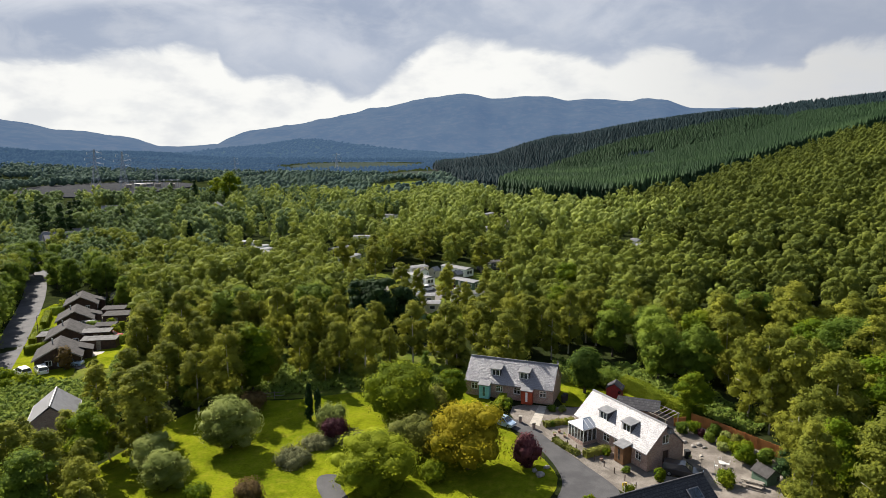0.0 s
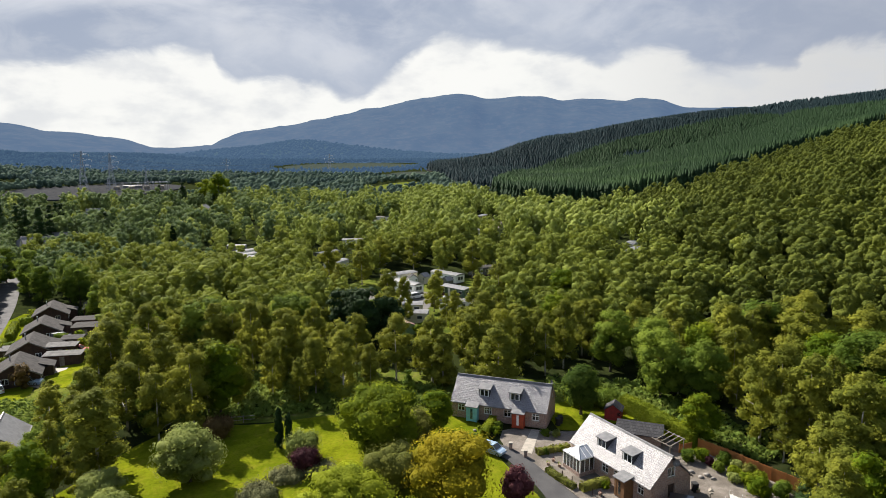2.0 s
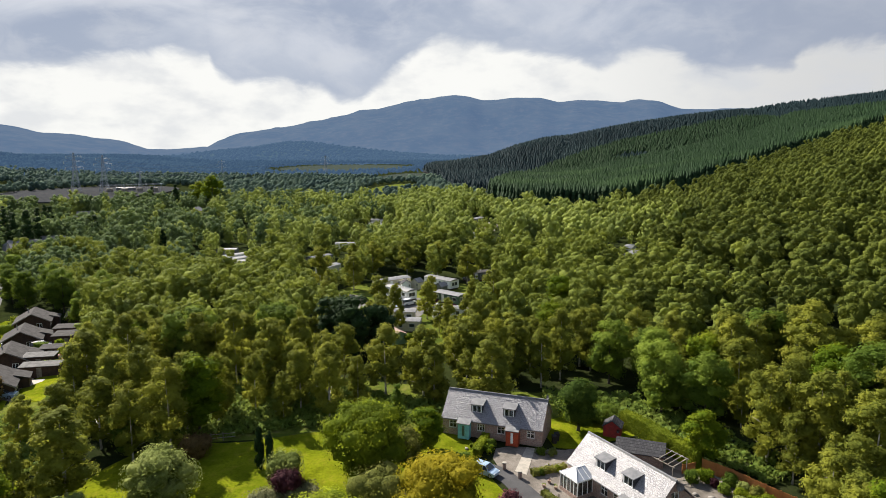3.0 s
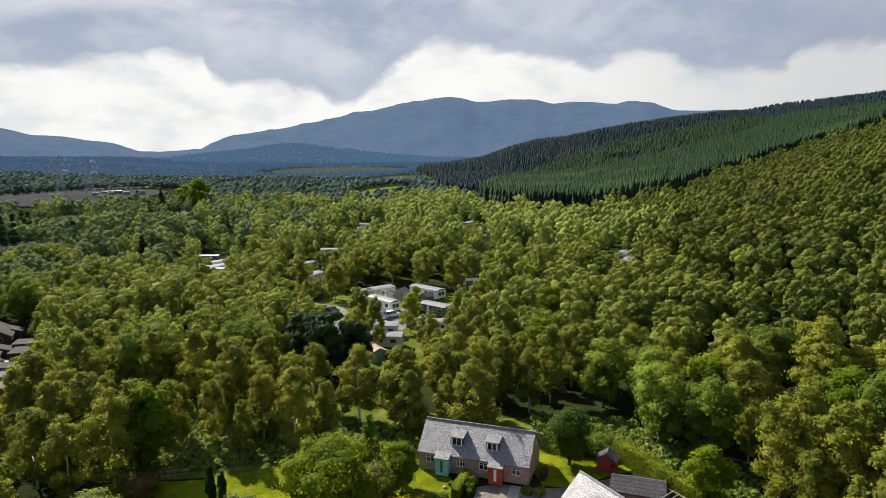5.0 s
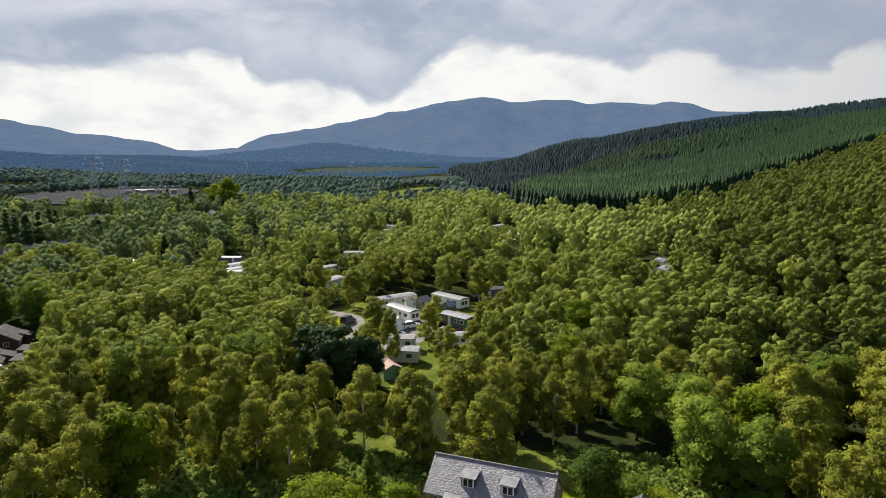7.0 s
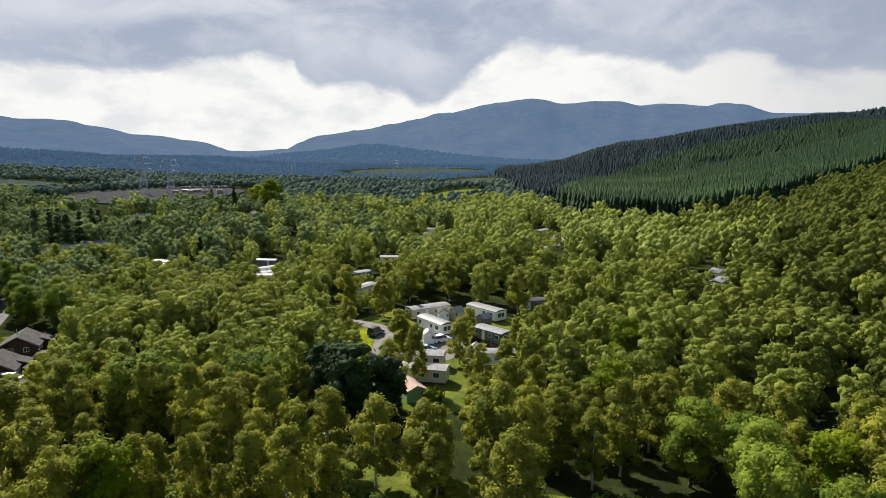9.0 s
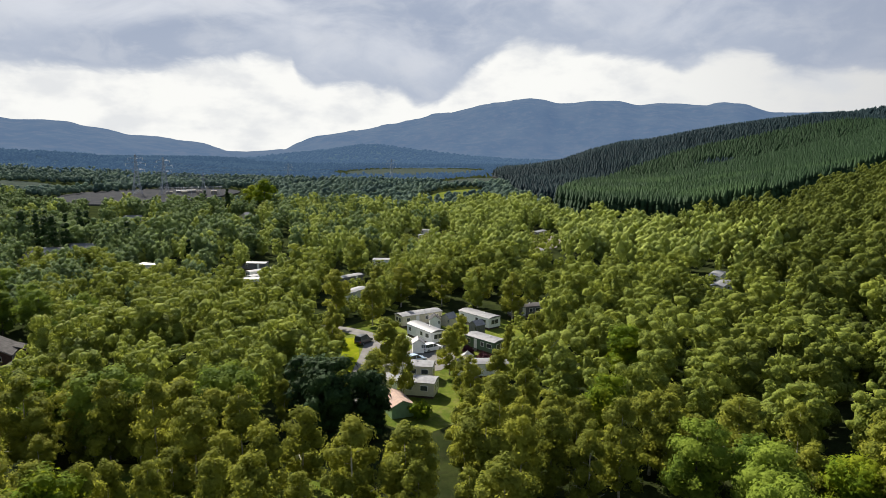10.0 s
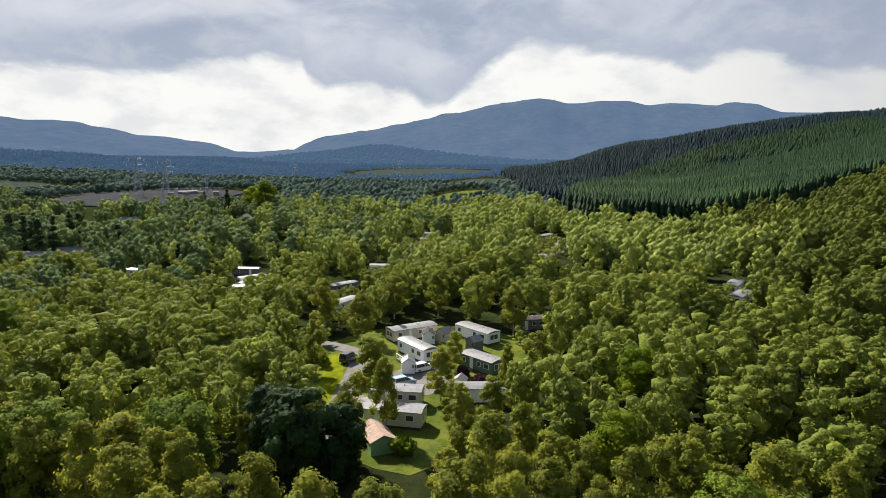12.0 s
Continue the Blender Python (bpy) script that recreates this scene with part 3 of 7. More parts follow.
# ---------------- trees ----------------
def unit(v):
    return v / np.maximum(np.linalg.norm(v, axis=-1, keepdims=True), 1e-9)


def leaves(rng, c, rad, count, size, quads, spread=0.42, droop=0.0, lift=0.15, whole=None):
    """Leaf sprays over the outside of one clump."""
    d = unit(rng.normal(size=(count, 3)))
    d[:, 2] = np.where(d[:, 2] < -0.55, -d[:, 2], d[:, 2])
    p = c + d * rad * rng.uniform(0.72, 1.16, (count, 1))
    p[:, 2] -= droop * rng.uniform(0, 1, count) * rad[2]
    nrm = d / rad * rad.mean()
    if whole is not None:       # sprays lie along the outside of the whole crown
        nrm = 0.55 * nrm + 0.85 * unit((p - whole[0]) / whole[1])
    nrm = unit(nrm + spread * rng.normal(size=(count, 3)) + [0, 0, lift])
    a = unit(np.cross(nrm, rng.normal(size=(count, 3))))
    b = np.cross(nrm, a)
    s = size * rng.uniform(0.6, 1.35, (count, 1))
    if quads:
        v = np.stack([p - a * s * 0.6, p - b * s * 0.42 + nrm * s * 0.12, p + a * s * 0.6, p + b * s * 0.42 + nrm * s * 0.12], 1).reshape(-1, 3)
        k = np.arange(count)[:, None] * 4
        f = np.concatenate([k + [0, 1, 2], k + [0, 2, 3]])
    else:
        v = np.stack([p - a * s * 0.62 - b * s * 0.3, p + a * s * 0.62 - b * s * 0.3, p + b * s * 0.66], 1).reshape(-1, 3)
        f = np.arange(count)[:, None] * 3 + np.array([0, 1, 2])
    return v, f


def crown(rng, h, wide, low, lobes, count, size, quads, shape="birch", core=0.80, lobe=0.34, lift=0.15, spread=0.42):
    """A crown of clumps round an axis: (corners, triangles). It stands on z = 0 and is h high."""
    vs, fs, k = [], [], 0
    mid, half = (h + low) / 2, (h - low) / 2
    for i in range(lobes):
        t = (i + 0.5) / lobes
        z = low + (h - low) * (0.06 + 0.86 * t) + rng.normal() * 0.04 * h
        q = (z - mid) / half
        if shape == "birch":
            girth = math.sqrt(max(0.05, 1 - (0.95 * q + 0.12) ** 2)) * (1.0 - 0.16 * q)
        elif shape == "round":
            girth = math.sqrt(max(0.08, 1 - (0.92 * q) ** 2))
        else:
            girth = max(0.10, 0.5 - 0.5 * q) * 1.05
        turn = i * 2.39996 + rng.uniform(-0.5, 0.5)
        out = wide / 2 * girth * rng.uniform(0.30, 0.80) * (0.35 if i == lobes - 1 else 1)
        r = wide * lobe * rng.uniform(0.65, 1.12) * (0.62 + 0.38 * girth)
        c = np.array([math.cos(turn) * out, math.sin(turn) * out, z])
        rad = np.array([r * rng.uniform(0.85, 1.1), r * rng.uniform(0.85, 1.1), r * (0.86 if shape == "birch" else 0.72)])
        c[2] = min(c[2], h - rad[2] * 0.82)
        cv, cf = (ICO_V, ICO_F) if spread > 0.4 else (OCT_V, OCT_F)
        iv = cv * rng.uniform(0.78, 1.1, (len(cv), 1)) * rad * core + c
        vs.append(iv)
        fs.append(cf + k)
        k += len(iv)
        lv, lf = leaves(rng, c, rad, max(3, int(count * (r / (wide * lobe)) ** 1.6)), size, quads, spread, droop=0.12 if shape == "birch" else 0.08, lift=lift, whole=(np.array([0, 0, low + 0.55 * (h - low)]), np.array([wide / 2, wide / 2, half])))
        vs.append(lv)
        fs.append(lf + k)
        k += len(lv)
    return np.concatenate(vs), np.concatenate(fs)


def conifer(rng, h, wide, tiers, sprays, size):
    """A spruce: drooping sprays round a pole, in tiers."""
    vs, fs, k = [], [], 0
    for i in range(tiers):
        t = i / tiers
        z = h * (0.08 + 0.92 * t)
        r = wide / 2 * (1 - t) ** 0.85 + 0.12
        for j in range(max(4, int(sprays * (0.35 + 0.65 * (1 - t))))):
            w = rng.uniform(0, 2 * math.pi)
            d = np.array([math.cos(w), math.sin(w), 0])
            s = np.array([-d[1], d[0], 0])
            ln = r * rng.uniform(0.7, 1.15)
            z0 = z + rng.uniform(-0.5, 0.5) * h / tiers
            tip = d * ln + [0, 0, z0 - 0.28 * ln]
            root = d * 0.15 + [0, 0, z0 + 0.15 * ln]
            midp = d * ln * 0.62 + [0, 0, z0 + 0.02 * ln]
            g = size * rng.uniform(0.7, 1.3) * (0.4 + ln / wide)
            v = np.array([root, midp + s * g - [0, 0, g * 0.4], tip, midp - s * g - [0, 0, g * 0.4], midp + [0, 0, 0.10 * ln]])
            vs.append(v)
            fs.append(np.array([[0, 1, 4], [1, 2, 4], [2, 3, 4], [3, 0, 4]]) + k)
            k += 5
    return np.concatenate(vs), np.concatenate(fs)


def trunk_geo(rng, h, wide, low, thick, limbs=7, lean=0.02):
    g = Geo()
    top = (rng.uniform(-lean, lean) * h, rng.uniform(-lean, lean) * h, h * 0.9)
    at = lambda t: Vector((top[0] * t * t, top[1] * t * t, top[2] * t))
    ts = [0, 0.06, 0.3, 0.6, 1.0]
    g.tube([at(t) - Vector((0, 0, 0.3 if t == 0 else 0)) for t in ts], [thick * q for q in (1.5, 1.0, 0.82, 0.5, 0.08)], 7)
    for i in range(limbs):
        t = low / h * 0.8 + (0.85 - low / h * 0.8) * (i + 0.5) / limbs
        p = at(t)
        w = i * 2.4 + rng.uniform(-0.6, 0.6)
        ln = wide * 0.42 * (1.1 - t)
        d = Vector((math.cos(w), math.sin(w), 0))
        g.tube([p, p + d * ln * 0.5 + Vector((0, 0, ln * 0.5)), p + d * ln + Vector((0, 0, ln * 0.75))], [thick * 0.45 * (1.1 - t), thick * 0.28 * (1.1 - t), 0.02], 5)
    return g


class Kind:
    """A kind of tree, with a few grown shapes that its trees share."""

    def __init__(self, name, label, shapes, leaf, bark, h, wide, low, lobes, count, size, shape, thick, seed, lobe=0.34):
        self.name, self.label, self.h = name, label, h
        self.made = []
        for i in range(shapes):
            rng = np.random.default_rng(seed + i)
            w = wide * rng.uniform(0.88, 1.12)
            v, f = crown(rng, h, w, low * rng.uniform(0.8, 1.2), lobes + int(rng.integers(-2, 3)), int(count * 1.15), size, False, shape, lobe=lobe)
            me = tri_mesh("crown", v, f)
            me.materials.append(leaf)
            tm = trunk_geo(rng, h, w, low, thick).mesh("trunk", True)
            tm.materials.append(bark)
            self.made.append((tm, me))

    def plant(self, x, y, h, rng, wide=1.0, group="", z=None, label=""):
        s = h / self.h
        tm, me = self.made[int(rng.integers(len(self.made)))]
        m = Matrix.LocRotScale((x, y, float(land(x, y)) if z is None else z), Euler((0, 0, rng.uniform(0, 6.28))), (s * wide, s * wide, s))
        ob = thing(self.name, m, label or self.label, "tree", group)
        part("trunk", tm, None, ob)
        part("crown", me, None, ob)
        return ob


def bush(name, x, y, w, h, leaf, label, seed, lobes=12, count=130, size=0.18, shape="round", category="shrub", group=""):
    """A shrub of leafy clumps close to the ground, on a few stems."""
    rng = np.random.default_rng(seed)
    v, f = crown(rng, h, w, 0.05 * h, lobes, count, size * 1.35, True, shape, lobe=0.36)
    v[:, :2] *= 0.82
    ob = thing(name, pose(*lie(x, y)), label, category, group)
    part("foliage", tri_mesh("foliage", v, f), leaf, ob)
    g = Geo()
    for i in range(4):
        a = i * 1.7
        g.tube([(0.08 * math.cos(a), 0.08 * math.sin(a), -0.15), (0.18 * w * math.cos(a), 0.18 * w * math.sin(a), 0.55 * h)], [0.05, 0.02], 5)
    part("stem", g, BARK, ob)
    return ob


birch = Kind("birch_tree", "tall birch with drooping yellow-green leaf clumps", 9, BIRCH, BIRCHBARK, 12.0, 5.4, 1.2, 31, 140, 0.245, "birch", 0.15, 100, 0.215)
broad = Kind("broadleaf_tree", "full rounded deep green broadleaf tree at the wood edge", 5, GREEN, BARK, 11.0, 7.6, 1.0, 36, 140, 0.27, "round", 0.20, 200, 0.21)
lime_tree = Kind("bright_green_tree", "bright green broadleaf tree among birches", 3, LIME, BARK, 10.0, 6.4, 1.4, 28, 140, 0.26, "round", 0.17, 300, 0.23)

# the open ground: no tree of the woods stands here
GARDEN = [(-47, 62), (-45, 84), (-40, 91), (-28, 94.5), (-14, 98.5), (-5, 102), (7, 102), (17, 99), (22.4, 90.6), (30.4, 82), (31.2, 72), (26, 62), (24, 40), (-47, 40)]
CABINS = [(-55, 74), (-55.5, 80), (-66, 97), (-78, 117), (-84, 128), (-93, 140), (-104, 154), (-116, 170), (-140, 178), (-171, 214), (-177, 211), (-154.5, 178), (-139.5, 157.5), (-120.3, 131), (-101.8, 105), (-91, 80), (-76, 68)]
PARK = [(-44, 150), (-36, 142), (-28, 132), (-18, 131), (-20, 145), (-14, 162), (-13.5, 186), (-24, 202), (-44, 197), (-52, 180)]
PARK_FRONT = [(-21, 135), (-17, 114), (-13, 113), (-14.5, 128), (-9.5, 141), (-9.5, 154), (-13, 172), (-17, 150)]
OPENINGS = ((-10, 200, 5, 10), (-47, 103, 7.5, 6.5), (0, 107, 6, 4.5), (25.5, 96, 5, 4.5), (-31, 121, 8, 7), (10, 108.5, 8.5, 6.5), (19, 100.5, 6, 6), (28.5, 88, 4, 6), (-21, 123, 4.5, 10))


LANES = ((-62.6, 214, 7, 46), (-74, 239, 6, 40), (-73.8, 274, 7, 50), (-82, 358, 13, 70), (-29.5, 358, 6, 60), (-22, 294, 5, 50), (34, 256, 5, 50), (-152, 254, 9, 30), (-118, 262, 8, 30), (-107, 244, 8, 30), (-207, 264, 11, 34), (-268, 384, 9, 60), (-216, 420, 7, 50), (-14, 202, 6, 24), (-372, 560, 40, 120))


def in_lane(x, y):
    hit = np.zeros(np.shape(x), dtype=bool)
    for cx, cy, half, length in LANES:
        d = math.hypot(cx - 4, cy - 32)
        ux, uy = (4 - cx) / d, (32 - cy) / d
        t, w = (x - cx) * ux + (y - cy) * uy, (x - cx) * uy - (y - cy) * ux
        hit |= (t > -9) & (t < length) & (np.abs(w) < half)
    return hit


def is_open(x, y):
    x, y = np.asarray(x, dtype=float), np.asarray(y, dtype=float)
    hit = inside(x, y, GARDEN) | inside(x, y, CABINS) | inside(x, y, PARK) | inside(x, y, PARK_FRONT) | in_lane(x, y)
    for cx, cy, rx, ry in OPENINGS:
        hit |= ((x - cx) / rx) ** 2 + ((y - cy) / ry) ** 2 < 1
    return hit


def scatter(rng, x0, x1, y0, y1, gap, keep, old=()):
    """Points with a least gap between them, by a jittered grid."""
    nx, ny = int((x1 - x0) / gap), int((y1 - y0) / (gap * 0.87))
    gx, gy = np.meshgrid(np.arange(nx), np.arange(ny))
    x = x0 + (gx + 0.5 * (gy % 2)) * gap + rng.uniform(-0.42, 0.42, gx.shape) * gap
    y = y0 + gy * gap * 0.87 + rng.uniform(-0.42, 0.42, gx.shape) * gap
    x, y = x.ravel(), y.ravel()
    ok = keep(x, y)
    for ox, oy in old:
        ok &= (x - ox) ** 2 + (y - oy) ** 2 > (gap * 0.78) ** 2
    return x[ok], y[ok]


rng = np.random.default_rng(11)
# trees that stand out, by plan place and height: (kind, x, y, height, width factor)
MARKED = [
    (birch, -46.5, 117.5, 10.6, 1.25), (birch, -36.8, 102.6, 8.6, 1.0), (birch, -30.1, 99.7, 10.0, 1.0), (birch, -27.4, 112.5, 10.4, 1.1),
    (birch, -19.6, 108.0, 11.2, 1.15), (birch, -52.4, 86.8, 10.4, 1.2), (birch, -36.1, 97.9, 9.2, 0.9), (birch, -37.6, 107.6, 12.0, 1.1), (birch, -48.1, 74.5, 11.6, 1.5),
    (birch, -7.1, 113.5, 12.2, 1.2), (birch, -0.3, 117.0, 11.2, 1.15), (lime_tree, 5.0, 133.5, 9.6, 1.05), (broad, 14.6, 118.0, 10.6, 0.95), (broad, 20.4, 104.4, 11.0, 1.0),
    (broad, 25.4, 101.0, 10.4, 0.95), (broad, 20.6, 113.0, 10.6, 0.95),  (birch, 30.4, 91.5, 12.6, 1.0), (birch, 34.8, 88.5, 13.2, 1.1), (birch, 36.0, 78.5, 14.0, 1.15),
]
MORE = [
    (birch, 29.5, 66.4, 11.0, 1.05), (birch, 33.5, 61.0, 13.5, 1.1), (birch, 43.6, 116.0, 13.5, 1.2), (birch, -25.4, 142.4, 11.2, 0.78), (birch, -31.6, 153.0, 10.8, 1.15), (birch, -46.0, 163.0, 10.0, 1.0), (birch, -46.5, 186.0, 10.5, 1.1), (birch, -21.4, 156.4, 9.0, 1.15), (birch, -22.8, 170.9, 7.6, 0.9), (birch, -12.2, 163.0, 8.4, 0.8), (birch, -50.8, 201.5, 11.5, 1.2), (birch, -58.6, 194.0, 12.0, 1.2), (birch, -46.0, 205.0, 11.0, 1.2), (birch, -36.0, 207.0, 11.5, 1.2), (birch, -27.0, 207.5, 11.0, 1.2), (birch, -17.0, 198.0, 11.0, 1.2), (lime_tree, 7.9, 158.0, 10.5, 1.1),
    (birch, -6.9, 159.6, 12.0, 0.9), (birch, -14.8, 142.6, 8.2, 1.05), (birch, -11.2, 145.4, 8.8, 1.1), (birch, -17.2, 146.8, 6.6, 1.1), (birch, -12.4, 124.6, 7.0, 1.0), (birch, -11.6, 128.6, 8.4, 0.9), (birch, -10.6, 120.0, 9.6, 1.0),
    (birch, -40.3, 115.7, 10.2, 1.1), (birch, -28.5, 106.5, 10.6, 0.95), (birch, -57.5, 93.5, 7.4, 1.3), (birch, -59.5, 86.0, 6.2, 1.4), (birch, -55.6, 82.5, 7.0, 1.4), (birch, -63.6, 95.6, 5.2, 1.4), (birch, -68.4, 92.4, 5.6, 1.3), (birch, -64.6, 87.4, 6.4, 1.3), (birch, -61.0, 68.5, 6.4, 1.3), (broad, -68.6, 69.0, 5.4, 1.1), (birch, -74.0, 72.5, 5.0, 1.3), (birch, -54.6, 68.5, 7.6, 1.3), (broad, -62.5, 62.0, 7.4, 1.0), (birch, -70.5, 61.0, 6.6, 1.3), (birch, -56.0, 60.5, 9.4, 1.2), (birch, -79.0, 78.0, 4.6, 1.3), (birch, -43.4, 55.6, 8.0, 1.2), (birch, -46.6, 60.4, 7.6, 1.1), (birch, -40.2, 51.4, 7.6, 1.2), (broad, -48.6, 54.4, 8.6, 1.0), (broad, -57.6, 76.0, 5.4, 1.0), (broad, -103.3, 103.3, 11.5, 1.25), (broad, -109.0, 111.5, 12.0, 1.25), (broad, -114.7, 119.7, 12.0, 1.25), (broad, -120.4, 128.0, 12.0, 1.2), (broad, -126.1, 136.2, 12.0, 1.2),
    (lime_tree, -50.0, 66.0, 8.2, 1.0), (birch, -49.5, 58.5, 9.2, 1.3), (birch, 31.8, 87.0, 9.0, 1.0), (birch, 33.6, 94.5, 12.0, 1.05), (birch, 38.5, 84.0, 12.6, 1.05), (birch, 34.2, 83.0, 8.0, 0.95), (birch, -11.6, 104.5, 9.4, 1.1), (birch, -22.0, 101.0, 8.6, 1.0),
]
standing = []
for kind, x, y, h, wide in MARKED + MORE:
    kind.plant(x, y, h, rng, wide, "trees of the birch wood")
    standing.append((x, y))

x, y = scatter(rng, -95, 75, 50, 152, 5.3, lambda x, y: ~is_open(x, y) & (np.abs(x + 6) < 26 + 0.50 * y) & (y > 62 - 0.2 * np.abs(x)), standing)
order = np.argsort(y + 0.25 * np.abs(x + 10))[:165]
for i in order:
    k = rng.uniform()
    kind = birch if k < 0.86 else broad if k < 0.93 else lime_tree
    kind.plant(float(x[i]), float(y[i]), float(rng.choice([rng.uniform(6.5, 9.0), rng.uniform(9.2, 12.8), rng.uniform(9.2, 12.8)])), rng, float(rng.uniform(0.85, 1.25)), "trees of the birch wood")
    standing.append((float(x[i]), float(y[i])))
taken = standing


def forest(name, xs, ys, kinds, mat, label, lo, hi, rng, stretch=(0.9, 1.15), soft_form=False):
    """Many trees in one mesh."""
    vs, fs, k = [], [], 0
    zs = land(xs, ys)
    for x, y, z in zip(xs, ys, zs):
        v, f, h = kinds[int(rng.integers(len(kinds)))]
        swell = 0.5 + 0.27 * math.sin(x * 0.115 + 1.7 * math.sin(y * 0.07)) + 0.27 * math.sin(y * 0.131 - 1.4 * math.sin(x * 0.083))
        s = (lo + (hi - lo) * min(1, max(0, 0.4 * swell + 0.6 * rng.uniform()))) / h
        w = s * rng.uniform(*stretch)
        a = rng.uniform(0, 6.283)
        c, n = math.cos(a), math.sin(a)
        q = np.stack([(v[:, 0] * c - v[:, 1] * n) * w + x, (v[:, 0] * n + v[:, 1] * c) * w + y, v[:, 2] * s + z], 1)
        vs.append(q)
        fs.append(f + k)
        k += len(q)
    me = tri_mesh(name, np.concatenate(vs), np.concatenate(fs))
    if soft_form:
        me.polygons.foreach_set("use_smooth", [True] * len(me.polygons))
    single(name, me, mat, Matrix(), label, "woodland", kind="stuff")


def massed_crown(seed, wide, low, lobes, ball, lobe, cards, size, h=12.0):
    """A domed crown of many small uneven tufts over a dark heart, with loose sprays, for trees farther off."""
    r = np.random.default_rng(seed)
    bv, bf = ball
    mid_z, half = (h + low) / 2, (h - low) / 2
    heart = ICO_V * r.uniform(0.8, 1.1, (len(ICO_V), 1)) * np.array([wide * 0.36, wide * 0.36, half * 0.78]) + np.array([0, 0, mid_z - 0.5])
    vs, fs, k = [heart], [ICO_F], len(heart)
    tall = r.uniform(0.42, 0.62)            # height at which the crown is widest
    for i in range(lobes):
        t = 1 - ((i + 0.5) / lobes) ** 1.25     # more tufts towards the top
        z = low + (h - low) * (0.10 + 0.84 * (1 - t) ** 0.62) + r.normal() * 0.02 * h
        q = (z - low) / (h - low)
        girth = (1 - min(1, abs(q - tall) / (1.02 - tall)) ** 2.3) ** 0.5 if q > tall else 1 - 0.45 * ((tall - q) / tall) ** 1.5
        turn = i * 2.39996 + r.uniform(-0.6, 0.6)
        out = wide / 2 * max(0.12, girth) * r.uniform(0.58, 0.90)
        rad = wide * lobe * r.uniform(0.65, 1.3) * np.array([r.uniform(0.9, 1.2), r.uniform(0.9, 1.2), r.uniform(0.8, 1.15)])
        c = np.array([math.cos(turn) * out, math.sin(turn) * out, min(z, h - rad[2] * 0.8)])
        v = bv * r.uniform(0.66, 1.25, (len(bv), 1)) * rad + c
        vs.append(v)
        fs.append(bf + k)
        k += len(v)
        v, f = leaves(r, c, rad * 1.12, cards, size, False, 0.40, 0.08, 0.2, (np.array([0, 0, mid_z]), np.array([wide / 2, wide / 2, half])))
        vs.append(v)
        fs.append(f + k)
        k += len(v)
    return np.concatenate(vs), np.concatenate(fs), h


mid = [massed_crown(400 + i, 6.5, 0.4, 24, (ICO_V, ICO_F), 0.140, 9, 0.46) for i in range(10)]
small = [massed_crown(430 + i, 6.8, 0.6, 14, (OCT_V, OCT_F), 0.18, 5, 0.62) for i in range(10)]
wide_tree = [massed_crown(445 + i, 7.4, 0.4, 18, (OCT_V, OCT_F), 0.16, 5, 0.75) for i in range(8)]
# open fields of the valley: no tree stands here
FIELDS = ((-362, 545, 80, 130), (-585, 600, 95, 75), (-350, 1215, 125, 230), (-180, 935, 38, 105), (-158, 1105, 42, 60), (-150, 690, 26, 95), (-107, 492, 13, 48))


def in_field(x, y):
    hit = np.zeros(np.shape(x), dtype=bool)
    for cx, cy, rx, ry in FIELDS:
        hit |= ((x - cx) / rx) ** 2 + ((y - cy) / ry) ** 2 < 1
    return hit


thick_wood = lambda x, y: np.sin(x * 0.061 + 1.3 * np.sin(y * 0.043)) + np.sin(y * 0.087 - 0.9 * np.sin(x * 0.037)) > -1.45

# the wood behind the nearest trees, out to the foot of the plantation
EDGE_X, EDGE_Y = [-400, -60, -42, -20, 5, 25, 40, 60, 100, 140, 180, 240, 320], [470, 530, 470, 400, 396, 372, 384, 412, 450, 505, 555, 610, 670]
# the foot and the upper limits of the even plantation
FOOT_X, FOOT_Y = [-34, -18, 0, 28, 55, 80, 100, 140, 178, 240, 320, 400], [500, 462, 448, 436, 450, 466, 474, 527, 577, 632, 692, 762]
HEAD_X, HEAD_Y = [-40, -23, 5, 43, 83, 124, 165, 207, 250, 295, 398, 420], [560, 734, 868, 952, 1005, 1027, 1042, 1061, 1080, 1098, 1170, 1180]
gaps = lambda x, y: np.sin(x * 0.19 + 1.9 * np.sin(y * 0.11)) + np.sin(y * 0.23 - 1.6 * np.sin(x * 0.13))
in_view = lambda x, y: (x > -40 - 1.12 * y) & (x < 40 + 0.64 * y)
x, y = scatter(rng, -330, 160, 55, 262, 6.8, lambda x, y: ~is_open(x, y) & in_view(x, y) & (gaps(x, y) > -1.6) & (y < 262) & (y > 62), standing)
cut = rng.uniform(size=len(x)) < np.clip((x + 175) / 70, 0.25, 1.0)
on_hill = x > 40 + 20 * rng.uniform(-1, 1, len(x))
forest("hillside_birch_wood", x[cut & on_hill], y[cut & on_hill], mid, SHADEDBIRCH, "olive-green birch wood climbing the hillside, darkened for shade", 6.5, 15.0, rng, (0.92, 1.25), True)
cut_low = cut & ~on_hill
forest("birch_wood", x[cut_low], y[cut_low], mid, BIRCHMID, "dense sunlit birch wood filling the valley floor", 5.5, 14.0, rng, (0.92, 1.25), True)
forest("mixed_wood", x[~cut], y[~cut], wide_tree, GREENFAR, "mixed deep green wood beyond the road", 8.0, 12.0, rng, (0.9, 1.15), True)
x, y = scatter(rng, -740, 330, 262, 640, 8.2, lambda x, y: ~is_open(x, y) & thick_wood(x, y) & ~in_field(x, y) & in_view(x, y) & (y < np.interp(x, EDGE_X, EDGE_Y)), ())
